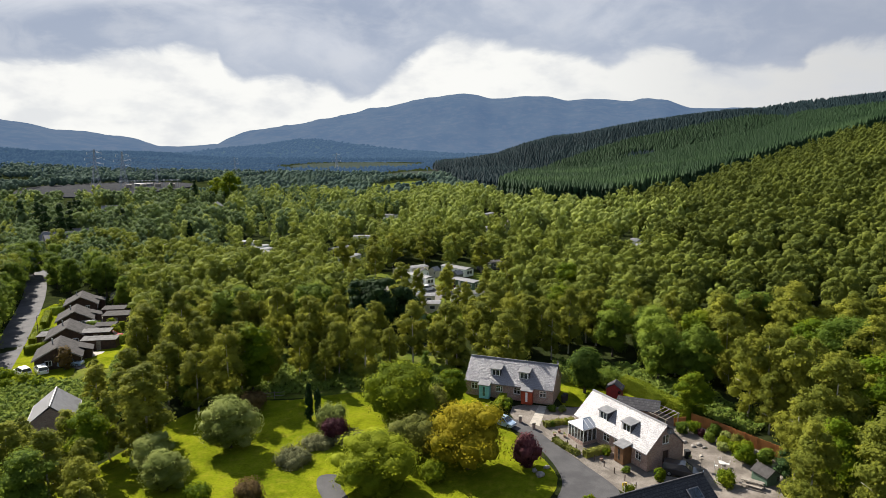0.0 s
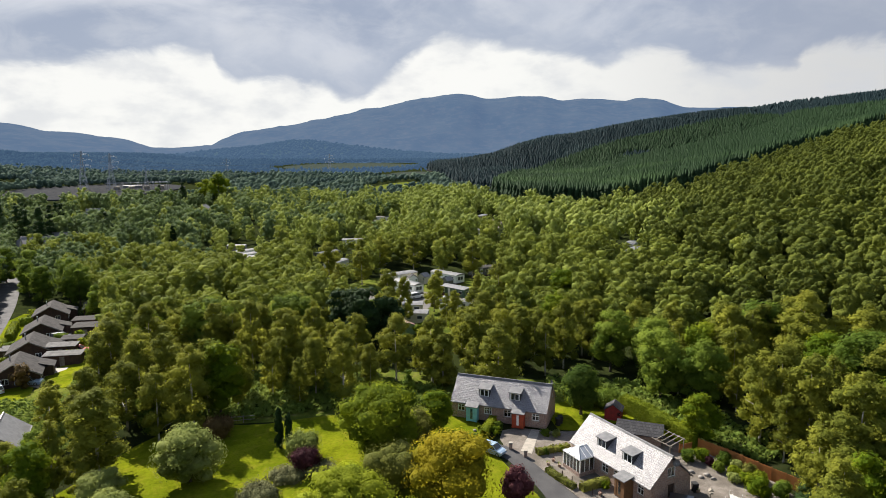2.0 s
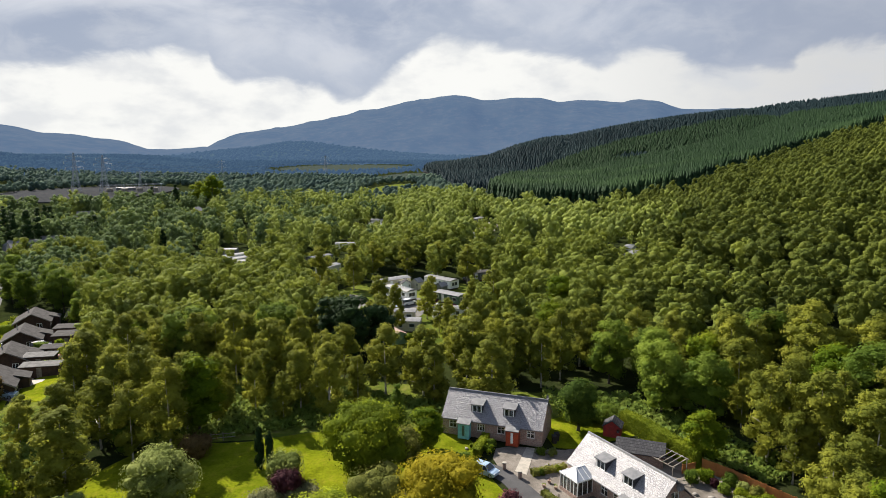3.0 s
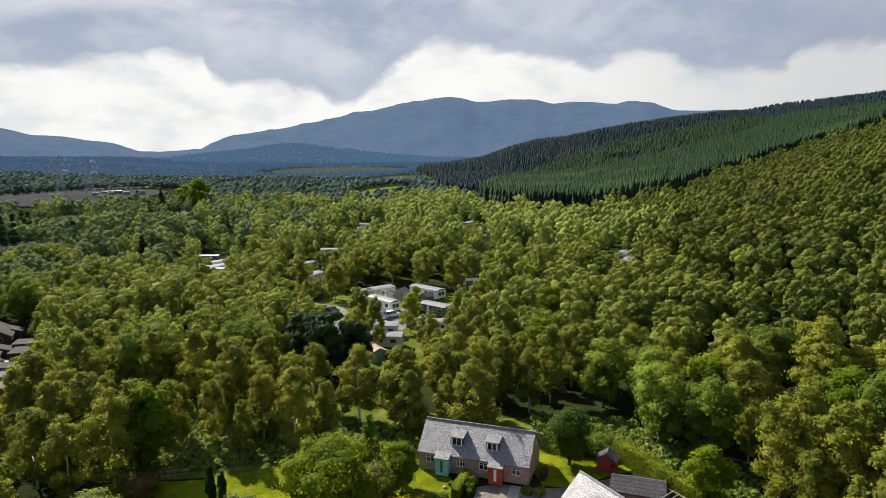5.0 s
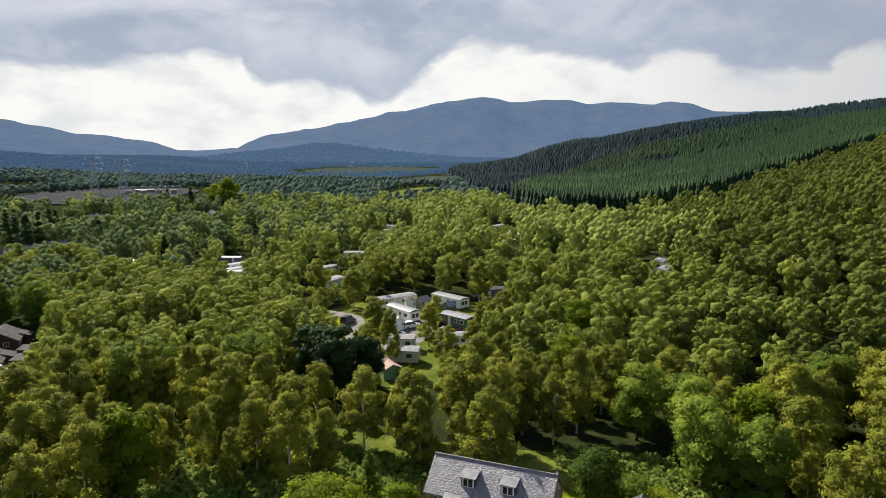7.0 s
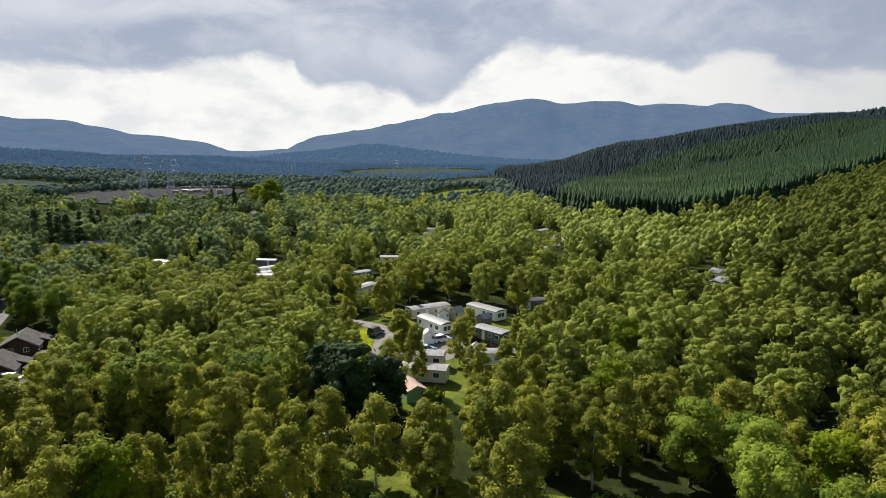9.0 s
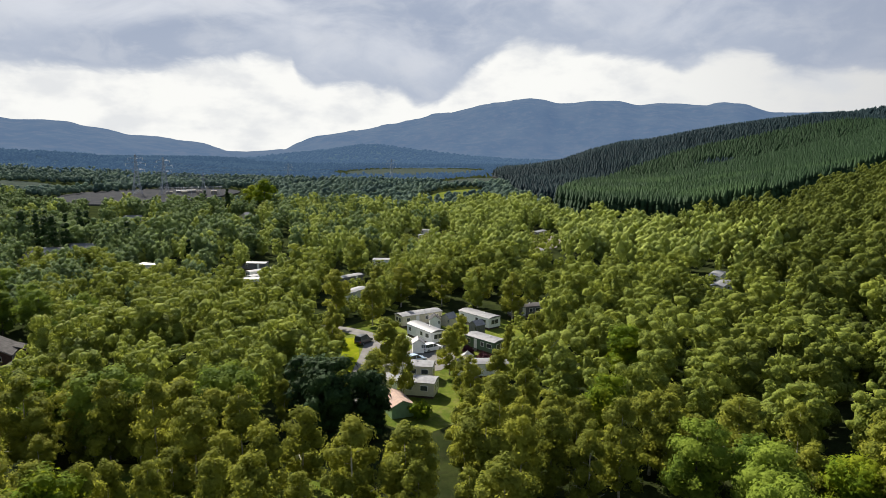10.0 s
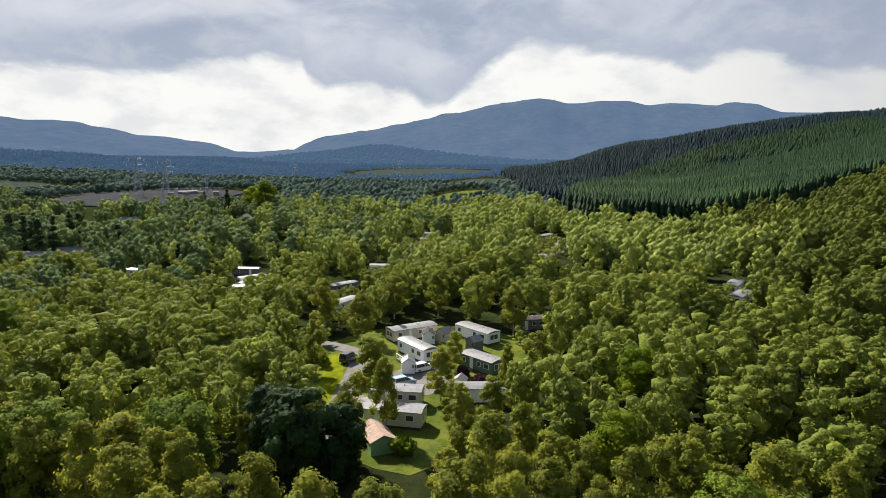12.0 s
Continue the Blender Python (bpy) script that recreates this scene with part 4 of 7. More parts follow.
cut = rng.uniform(size=len(x)) < np.clip((x + 0.36 * y + 90) / 160, 0.12, 1.0)
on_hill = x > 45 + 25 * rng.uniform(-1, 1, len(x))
forest("upper_birch_wood", x[cut & on_hill], y[cut & on_hill], small, SHADEDBIRCH, "olive-green birches below the plantation, darkened for shade", 6.0, 16.0, rng, (0.78, 1.08), True)
cut_low = cut & ~on_hill
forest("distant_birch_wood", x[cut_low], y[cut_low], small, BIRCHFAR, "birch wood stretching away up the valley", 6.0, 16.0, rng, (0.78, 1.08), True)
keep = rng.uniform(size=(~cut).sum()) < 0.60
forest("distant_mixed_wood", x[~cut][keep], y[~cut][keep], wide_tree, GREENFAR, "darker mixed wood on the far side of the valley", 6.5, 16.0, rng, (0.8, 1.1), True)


def lump_tree(seed, lobes, bv, bf):
    """A far broad-leaved tree: a few uneven masses of foliage, 12 m high."""
    r = np.random.default_rng(seed)
    vs, fs = [], []
    for i in range(lobes):
        turn, out = i * 2.4 + r.uniform(0, 1), (0.0 if i == 0 else 2.0) * r.uniform(0.7, 1.2)
        rad = np.array([3.1, 3.1, 4.2 if i == 0 else 2.9]) * r.uniform(0.8, 1.1)
        c = np.array([math.cos(turn) * out, math.sin(turn) * out, 12 - rad[2] - (0 if i == 0 else r.uniform(1.5, 5.0))])
        vs.append(bv * r.uniform(0.75, 1.2, (len(bv), 1)) * rad + c)
        fs.append(bf + i * len(bv))
    return np.concatenate(vs), np.concatenate(fs), 12.0


many_lumps, few_lumps = [lump_tree(460 + i, 3, ICO_V, ICO_F) for i in range(8)], [lump_tree(480 + i, 2, OCT_V, OCT_F) for i in range(8)]
off_hill = lambda x, y: x < np.interp(y, [470, 560, 700, 900, 1125, 1300, 2000], [-34, -52, -92, -130, -190, -215, -200])
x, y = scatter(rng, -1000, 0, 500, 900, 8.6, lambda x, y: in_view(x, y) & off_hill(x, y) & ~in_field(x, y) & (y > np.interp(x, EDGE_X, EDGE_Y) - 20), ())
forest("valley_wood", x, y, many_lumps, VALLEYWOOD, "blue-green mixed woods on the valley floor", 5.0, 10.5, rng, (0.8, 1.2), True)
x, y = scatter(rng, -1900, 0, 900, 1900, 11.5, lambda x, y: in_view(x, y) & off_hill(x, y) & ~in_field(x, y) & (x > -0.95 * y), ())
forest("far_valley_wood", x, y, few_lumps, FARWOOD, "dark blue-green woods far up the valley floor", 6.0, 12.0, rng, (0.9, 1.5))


# young growth in the clearings, below the tall trees
def in_clearing(x, y):
    near_thing = np.zeros(np.shape(x), dtype=bool)
    for cx, cy, half, length in LANES:
        near_thing |= np.hypot(x - cx, y - cy) < 9.5
    return in_lane(x, y) & ~near_thing


x, y = scatter(rng, -400, 50, 165, 480, 5.2, lambda x, y: in_clearing(x, y) & ~inside(x, y, PARK) & ~inside(x, y, CABINS) & ~in_field(x, y), standing)
forest("young_birch_scrub", x, y, small, BIRCHMID, "low young birches filling a clearing", 2.4, 5.0, rng, (1.2, 1.7), True)


def spike(rng, h, wide, sides):
    """A plantation spruce seen from afar: two ragged skirts."""
    vs, fs, k = [], [], 0
    for z0, z1, r in ((0.12, 0.60, 0.52), (0.38, 0.80, 0.42), (0.62, 1.0, 0.28)):
        a = np.arange(sides) * 2 * math.pi / sides + rng.uniform(0, 2)
        q = r * wide * rng.uniform(0.7, 1.2, sides)
        ring = np.stack([np.cos(a) * q, np.sin(a) * q, h * (z0 + rng.uniform(-0.05, 0.05, sides))], 1)
        vs += [ring, [[0, 0, h * z1]]]
        fs += [(k + j, k + (j + 1) % sides, k + sides) for j in range(sides)]
        k += sides + 1
    return np.concatenate(vs), np.array(fs)


cones = [(*spike(np.random.default_rng(500 + i), 16.0, 4.4, 5), 16.0) for i in range(8)]
in_plantation = lambda x, y: (y > np.interp(x, FOOT_X, FOOT_Y)) & (y < np.interp(x, HEAD_X, HEAD_Y)) & (x > -36) & (x < 392) & (((x - 112) / 26) ** 2 + ((y - 905) / 16) ** 2 > 1)
x, y = scatter(rng, -40, 395, 430, 700, 3.1, lambda x, y: in_plantation(x, y) & (x < 0.56 * y), ())
forest("spruce_plantation", x, y, cones, PLANT, "even spruce plantation climbing the hillside", 12.5, 16.0, rng, (1.15, 1.5))
x, y = scatter(rng, -40, 395, 700, 1180, 4.2, lambda x, y: in_plantation(x, y) & (x < 0.56 * y), ())
forest("high_plantation", x, y, cones, PLANT, "spruce plantation on the middle of the hillside", 11.5, 14.5, rng, (1.3, 1.7))
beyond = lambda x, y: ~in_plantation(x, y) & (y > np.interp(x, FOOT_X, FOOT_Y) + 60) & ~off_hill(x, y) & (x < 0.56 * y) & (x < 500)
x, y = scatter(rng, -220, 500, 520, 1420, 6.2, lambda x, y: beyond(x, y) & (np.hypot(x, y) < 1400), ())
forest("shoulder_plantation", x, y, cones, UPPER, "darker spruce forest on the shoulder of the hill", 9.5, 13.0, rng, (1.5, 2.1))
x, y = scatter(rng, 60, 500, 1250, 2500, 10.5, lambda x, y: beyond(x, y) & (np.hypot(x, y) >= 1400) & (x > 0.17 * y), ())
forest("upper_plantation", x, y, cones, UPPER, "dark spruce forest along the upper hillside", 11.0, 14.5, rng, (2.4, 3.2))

# ---------------- open ground ----------------
patch("lawn", [(-53, 58), (-50, 74), (-48, 85), (-43, 89), (-35, 89), (-29, 92), (-24, 94), (-16, 95.5), (-9, 97), (-5, 94.5), (-4.5, 90), (-3, 87), (0.8, 80.5), (3.8, 76), (4.9, 72), (3.0, 66), (-2, 58), (-6, 48), (-10, 30), (-44, 26)], LAWN, 0.05, "sunny yellow-green mown lawn", "lawn", 1, 3.0)
patch("back_lawn", [(4.5, 93), (5.2, 104), (16, 104), (17, 98), (12.5, 95.5), (9, 93)], LAWN, 0.05, "bright grass behind the cottages", "lawn", 1, 3.0)
patch("gravel_yard", [(-2.0, 88.2), (-1.6, 93.0), (6.0, 92.2), (9.5, 93.5), (17.0, 97.0), (23.5, 90.5), (31.0, 80.8), (32.0, 70), (24, 60), (18, 66), (11.8, 70.2), (8.0, 76.6), (4.8, 80.8), (1.6, 85.2)], GRAVEL, 0.06, "pale brown gravel yard round the cottages", "gravel", 1, 3.0)
patch("driveway", [(-5.2, 86.6), (-4.6, 88.4), (-1.2, 88.0), (1.8, 85.0), (4.8, 80.7), (7.9, 76.5), (10.6, 72.8), (11.8, 70.0), (10, 66), (7, 60), (2, 52), (-3, 42), (-6, 30), (-10, 30), (-6.5, 44), (-1, 56), (3.2, 64), (5.2, 70.6), (5.0, 74), (3.3, 78.4), (1.0, 81.8), (-1.2, 85.2)], TARMAC, 0.09, "dark tarmac driveway curving up to the cottages", "driveway", 2, 2.5)
strip("garden_path", [(-6.5, 42), (-9, 50), (-15, 58), (-19.5, 64.5), (-21.4, 67.3), (-21.9, 69.6)], 2.6, TARMAC, 0.09, "short dark tarmac path ending on the lawn", "path")
patch("flagged_path", [(0.9, 86.6), (2.1, 92.6), (3.2, 92.4), (2.3, 86.0)], SLAB, 0.09, "pale paved path to the red porch", "path", 0)
patch("rough_bank", [(-47, 88), (-60, 96), (-64, 112), (-34, 116), (-20, 113), (-4, 112), (12, 112), (20, 104), (14, 102), (-5, 95.5), (-16, 94.8), (-24, 93.3), (-30, 91), (-42, 88.5)], ROUGH, 0.04, "rough fern and grass bank below the trees", "grass", 1)
strip("village_road", [(-84, 84), (-97, 103), (-116.6, 131.1), (-136.2, 159.6), (-149, 176.5), (-160, 190), (-173, 208)], 5.8, OLDTARMAC, 0.06, "grey village road dappled with tree shade", "road")
patch("cabin_rough", [(-58, 74), (-62, 88), (-66, 100), (-69, 112), (-80, 106), (-79, 95), (-90, 95), (-84, 80)], ROUGH, 0.035, "rough grass below the cabins", "grass", 1)
patch("cabin_lawn", [(-76, 92), (-88, 94), (-95.4, 106), (-113.6, 131), (-133, 160), (-120, 160), (-104, 134), (-92, 116), (-80, 104)], LAWN, 0.05, "grass strip between the cabins and the road", "lawn", 1)
patch("cabin_yard", [(-78, 103), (-82, 111), (-90, 121), (-99, 138), (-108, 158), (-114, 160), (-106, 138), (-94, 117), (-86, 106)], GRAVEL, 0.09, "paved yards behind the cabins", "yard", 1)
patch("cabin_back_lawn", [(-70, 104), (-72, 116), (-80, 123), (-86, 116), (-84, 110), (-78, 103)], LAWN, 0.11, "small bright lawn beside a cabin", "lawn", 1)
strip("park_road", [(-32, 138), (-35, 147), (-37.0, 156), (-39.4, 166), (-42.4, 176.5), (-49.3, 181), (-60, 185)], 3.6, PALEROAD, 0.07, "narrow tarmac lane through the caravan park", "road")
patch("park_grass", [(-45, 152), (-36, 140), (-25, 132), (-16, 131), (-13, 150), (-10, 165), (-10, 190), (-24, 202), (-46, 198), (-54, 180)], ROUGH, 0.04, "mown grass round the caravans", "grass", 1, 5.0)
strip("lane_verge", [(-37.4, 148), (-40.4, 156), (-42.8, 164), (-45.6, 170), (-47.6, 175)], 3.6, LAWN, 0.06, "bright mown verge beside the park lane", "grass")
patch("park_yard", [(-35, 156), (-24, 156), (-22, 166), (-26, 178), (-31, 176), (-33, 166)], PALEROAD, 0.08, "pale parking yard between the caravans", "yard", 1)
patch("far_pitch", [(-86, 318), (-60, 318), (-58, 352), (-72, 376), (-92, 378)], EARTH, 0.10, "bare tan touring pitch in a clearing", "pitch", 1, 8.0)
patch("east_pitch", [(-33, 312), (-18, 312), (-18, 362), (-34, 362)], GRAVEL, 0.10, "gravel pitch in a clearing", "pitch", 1, 8.0)
patch("moor_field", [(-470, 560), (-425, 480), (-380, 455), (-330, 480), (-318, 560), (-345, 640), (-420, 690), (-470, 640)], MOOR, 0.9, "brown moorland beside the substation", "field", 2, 20.0)
patch("far_field", [(-480, 1180), (-350, 1010), (-230, 1130), (-235, 1340), (-350, 1440), (-470, 1380)], MEADOW, 1.6, "pale green meadows far up the valley", "field", 2, 40.0)
patch("left_field", [(-690, 610), (-600, 530), (-500, 520), (-500, 590), (-590, 660), (-670, 670)], MEADOW, 1.6, "pale hay field on the valley side", "field", 2, 25.0)
patch("valley_pasture", [(-215, 900), (-185, 835), (-145, 900), (-145, 1010), (-190, 1040), (-216, 990)], MEADOW, 1.6, "pale pasture strip up the valley", "field", 2, 25.0)
patch("heath", [(-198, 1105), (-160, 1050), (-118, 1100), (-150, 1162)], MOOR, 1.6, "brown heath below the spruce hill", "field", 2, 25.0)
patch("green_pasture", [(-174, 690), (-150, 600), (-126, 680), (-130, 760), (-158, 784)], ROUGH, 0.9, "bright green pasture between the woods", "field", 2, 20.0)
patch("small_pasture", [(-118, 500), (-106, 446), (-95, 490), (-100, 536), (-114, 536)], LAWN, 0.7, "bright grass clearing among the birches", "field", 2, 12.0)

# ---------------- houses ----------------


def wall_geo(x0, x1, top, holes, thick=0.28):
    """A wall along x from y = 0 back to thick. top: its height, or (middle, eave) heights of a gable. holes: (x0, x1, z0, z1)."""
    g = Geo()
    high = (lambda x: top) if not isinstance(top, tuple) else (lambda x: top[1] + (top[0] - top[1]) * (1 - abs(2 * (x - x0) / (x1 - x0) - 1)))
    cuts = sorted({x0, x1, (x0 + x1) / 2, *[h[0] for h in holes], *[h[1] for h in holes]})
    for a, b in zip(cuts, cuts[1:]):
        mid_x = (a + b) / 2
        gaps = sorted((h[2], h[3]) for h in holes if h[0] <= mid_x <= h[1])
        lows = [(0.0, 0.0)] + [(q[1], q[1]) for q in gaps]
        highs = [(q[0], q[0]) for q in gaps] + [(high(a), high(b))]
        for (l0, l1), (h0, h1) in zip(lows, highs):
            if min(h0, h1) - l0 < 1e-4 and max(h0, h1) - l0 < 1e-4:
                continue
            g.face((a, 0, l0), (b, 0, l1), (b, 0, h1), (a, 0, h0))
            g.face((b, thick, l1), (a, thick, l0), (a, thick, h0), (b, thick, h1))
    for a, b, c, d in holes:
        g.face((a, 0, c), (a, thick, c), (b, thick, c), (b, 0, c)).face((a, 0, d), (b, 0, d), (b, thick, d), (a, thick, d))
        g.face((a, 0, c), (a, 0, d), (a, thick, d), (a, thick, c)).face((b, 0, c), (b, thick, c), (b, thick, d), (b, 0, d))
    for x, s in ((x0, 1), (x1, -1)):
        q = [(x, 0, 0), (x, 0, high(x)), (x, thick, high(x)), (x, thick, 0)]
        g.face(*(q if s < 0 else q[::-1]))
    return g


def window_part(parent, m, w, h, bars=2, cross=False, mat=WHITE, sill=True):
    """A window in an opening: its frame, panes and sill. m puts its lower middle, y outward is -y."""
    g = Geo()
    t = 0.07
    g.box(-w / 2, 0.05, 0, w / 2, 0.13, t).box(-w / 2, 0.05, h - t, w / 2, 0.13, h).box(-w / 2, 0.05, t, -w / 2 + t, 0.13, h - t).box(w / 2 - t, 0.05, t, w / 2, 0.13, h - t)
    for i in range(1, bars):
        x = -w / 2 + w * i / bars
        g.box(x - 0.035, 0.055, t, x + 0.035, 0.125, h - t)
    if cross:
        g.box(-w / 2 + t, 0.06, h * 0.62, w / 2 - t, 0.12, h * 0.62 + 0.05)
    win = part("window", g, mat, parent, "white framed window", m)
    for i in range(bars):
        a, b = -w / 2 + w * i / bars + t, -w / 2 + w * (i + 1) / bars - t
        part("pane", Geo().box(a - 0.03, 0.085, t - 0.02, b + 0.03, 0.095, h - t + 0.02), GLASS, win)
    if sill:
        part("sill", Geo().box(-w / 2 - 0.08, -0.06, -0.09, w / 2 + 0.08, 0.06, 0.0), SLAB, win)
    return win


def roof_slab(half, eave_z, ridge_z, over, x0, x1, thick=0.13, back=False):
    """One slope of a roof, along x."""
    k = (ridge_z - eave_z) / half
    s = 1 if back else -1
    y0, z0 = s * (half + over), eave_z - k * over
    prof = [(y0, z0), (0, ridge_z), (0, ridge_z + thick), (y0, z0 + thick)]
    return Geo().along(prof if not back else prof[::-1], x0, x1)


def dormer(parent, x, y0, z0, w, h, half, eave_z, ridge_z):
    """A small dormer with a white front, slate cheeks and a lead roof."""
    k = (ridge_z - eave_z) / half
    deep = lambda z: -(ridge_z + 0.13 - z) / k
    g = Geo()
    for s in (-1, 1):
        a = x + s * w / 2
        tri = [(a, y0, z0), (a, y0, z0 + h), (a, deep(z0 + h), z0 + h)]
        b = a - s * 0.08
        p = tri + [(b, q[1], q[2]) for q in tri]
        g.solid(p, [(0, 1, 2), (5, 4, 3), (0, 3, 4, 1), (1, 4, 5, 2), (2, 5, 3, 0)])
    d = part("dormer", g, DARKSLATE, parent, "small dormer with slate cheeks")
    yb = deep(z0 + h + 0.25) + 0.05
    part("dormer_roof", Geo().along([(y0 - 0.18, z0 + h), (y0 - 0.18, z0 + h + 0.09), (yb, z0 + h + 0.34), (yb, z0 + h + 0.2)][::-1], x - w / 2 - 0.14, x + w / 2 + 0.14), PALEGREY, d, "pale lead roof")
    part("dormer_front", wall_geo(x - w / 2 + 0.09, x + w / 2 - 0.09, h, [(x - w / 2 + 0.2, x + w / 2 - 0.2, 0.2, h - 0.12)], 0.10), WHITE, d, "white painted front", pose(0, y0, z0))
    ww = w - 0.4
    for i in range(3):
        q = x - ww / 2 + ww * i / 2
        part("window_bar", Geo().box(q - 0.04, y0 + 0.02, z0 + 0.2, q + 0.04, y0 + 0.09, z0 + h - 0.12), WHITE, d)
    for s in (0, 1):
        part("pane", Geo().box(x - ww / 2 + s * ww / 2 + 0.04, y0 + 0.05, z0 + 0.2, x + s * ww / 2 - 0.04, y0 + 0.06, z0 + h - 0.12), GLASS, d)


def dish(parent, m, size=0.42):
    g = Geo()
    rings = [(size * r, 0.16 * r * r) for r in (0.0, 0.35, 0.7, 1.0)]
    for off in (0.0, -0.02):
        k = len(g.v)
        for r, d in rings:
            g.v += [(r * math.cos(a), -d + off, r * math.sin(a)) for a in (2 * math.pi * j / 12 for j in range(12))]
        for i in range(3):
            g.f += [(k + i * 12 + j, k + i * 12 + (j + 1) % 12, k + (i + 1) * 12 + (j + 1) % 12, k + (i + 1) * 12 + j) for j in range(12)]
    d = part("satellite_dish", g, PALEGREY, parent, "grey satellite dish", m)
    part("dish_arm", Geo().tube([(0, 0.25, -0.3), (0, 0.02, -0.05), (0, -0.35, -0.2)], [0.025, 0.025, 0.02], 5), STEEL, d)


def porch(parent, x, w, out, h, mat, y_wall, label, glass=True):
    """A lean-to porch with a door, side lights and a lead roof."""
    y0 = y_wall - out
    g = Geo()
    g.box(x - w / 2, y0, 0, x - w / 2 + 0.12, y_wall, h).box(x + w / 2 - 0.12, y0, 0, x + w / 2, y_wall, h)
    g.box(x - w / 2 + 0.12, y0, 0, x - 0.5, y0 + 0.1, h).box(x + 0.5, y0, 0, x + w / 2 - 0.12, y0 + 0.1, h).box(x - 0.5, y0, 2.02, x + 0.5, y0 + 0.1, h)
    p = part("porch", g, mat, parent, label)
    dr = part("door", Geo().box(x - 0.49, y0 + 0.03, 0.02, x + 0.49, y0 + 0.08, 2.01), mat, p)
    part("door_glass", Geo().box(x - 0.16, y0 + 0.015, 0.4, x + 0.16, y0 + 0.028, 1.8), WHITE if not glass else GLASS, p)
    part("porch_roof", Geo().along([(y0 - 0.2, h + 0.003), (y_wall, h + 0.32), (y_wall, h + 0.42), (y0 - 0.2, h + 0.1)], x - w / 2 - 0.15, x + w / 2 + 0.15), PALEGREY, p, "pale lead porch roof")
    return p


def cottage(name, m, length, half, eave, top, label, front, right=(), left=(), roof=SLATE, wall=STONE, over=0.28):
    """A storey-and-a-half cottage. front: (x, width, sill, head, bars)."""
    ob = thing(name, m, label, "house")
    hl = length / 2 - 0.12
    part("front_wall", wall_geo(-hl, hl, eave, [(x - w / 2, x + w / 2, a, b) for x, w, a, b, q in front]), wall, ob, "", pose(0, -half, 0))
    part("back_wall", wall_geo(-hl, hl, eave, []), wall, ob, "", pose(0, half, 0, 0, 0, 180))
    for s, holes, nm in ((1, right, "gable_wall"), (-1, left, "gable_wall")):
        part(nm, wall_geo(-half + 0.284, half - 0.284, (top - 0.28, eave + 0.22), [(x - w / 2, x + w / 2, a, b) for x, w, a, b, q in holes]), wall, ob, "", pose(s * hl, 0, 0, 0, 0, 90 * s))
        for x, w, a, b, q in holes:
            if q:
                window_part(ob, pose(s * hl, 0, 0, 0, 0, 90 * s) @ pose(x, 0, a), w, b - a, q)
            else:
                part("door", Geo().box(x - w / 2 + 0.03, 0.12, a, x + w / 2 - 0.03, 0.17, b), DARKWOOD, ob, "dark house door", pose(s * hl, 0, 0, 0, 0, 90 * s))
    for x, w, a, b, q in front:
        window_part(ob, pose(x, -half, a), w, b - a, q, True)
    part("floor_slab", Geo().box(-hl + 0.3, -half + 0.3, -0.2, hl - 0.3, half - 0.3, 0.05), INSIDE, ob)
    part("loft_floor", Geo().box(-hl + 0.3, -half + 0.3, eave - 0.05, hl - 0.3, half - 0.3, eave + 0.08), INSIDE, ob)
    part("roof_slope", roof_slab(half, eave, top, over, -length / 2, length / 2), roof, ob, "weathered grey slate slope")
    part("roof_slope", roof_slab(half, eave, top, over, -length / 2, length / 2, back=True), roof, ob, "weathered grey slate slope")
    part("ridge_tiles", Geo().along([(-0.16, top + 0.06), (0.16, top + 0.06), (0.07, top + 0.2), (-0.07, top + 0.2)], -length / 2, length / 2), PALEGREY if roof is not DARKSLATE else DARKSLATE, ob, "ridge tiles")
    k = (top - eave) / half
    for s in (-1, 1):
        z = eave - k * over
        part("gutter", Geo().along([(s * (half + over) - 0.07, z + 0.02), (s * (half + over) + 0.07, z + 0.02), (s * (half + over) + 0.05, z + 0.12), (s * (half + over) - 0.05, z + 0.12)], -length / 2 + 0.05, length / 2 - 0.05), PALEGREY, ob)
    return ob


# the semi-detached cottage behind
semi = cottage("semi_detached_cottage", pose(-1.85, 96.84, 1.17, 0, 0, -11.47), 13.46, 3.06, 2.37, 5.0,
               "pink stone semi-detached cottage with grey slate roof and two dormers",
               [(-5.2, 1.0, 0.95, 1.9, 2), (-1.4, 1.05, 0.95, 1.9, 3), (1.3, 1.0, 0.95, 1.9, 2), (5.15, 1.0, 0.95, 1.9, 2)], right=[(1.2, 0.5, 2.9, 3.5, 1)])
for x in (-2.16, 2.13):
    dormer(semi, x, -2.3, 2.98, 1.5, 1.15, 3.06, 2.37, 5.0)
porch(semi, -3.45, 1.5, 1.0, 2.05, TEAL, -3.06, "turquoise painted porch")
porch(semi, 2.98, 1.55, 1.05, 2.0, RED, -3.06, "red-brown painted porch", False)
dish(semi, pose(6.75, 0.2, 5.35, 0, 0, -60))

# the cottage by the drive
near = cottage("detached_cottage", pose(13.36, 82.58, 0.40, 0, 0, -52.99), 13.28, 2.92, 2.38, 5.1,
               "stone cottage with pale slate roof and two dormers",
               [(-0.6, 1.1, 0.9, 1.9, 2), (1.1, 0.6, 0.9, 1.9, 1), (5.0, 0.95, 0.85, 1.85, 2)], right=[(-0.02, 1.15, 2.85, 3.95, 2), (0.05, 1.0, 0.02, 2.02, 0)], roof=PALESLATE)
for x in (-2.05, 2.15):
    dormer(near, x, -2.2, 3.02, 1.6, 1.15, 2.92, 2.38, 5.1)
porch(near, 3.2, 1.5, 1.35, 2.1, WOOD, -2.92, "stained wood porch")
dish(near, pose(6.75, 0.3, 4.55, 0, 0, 60))
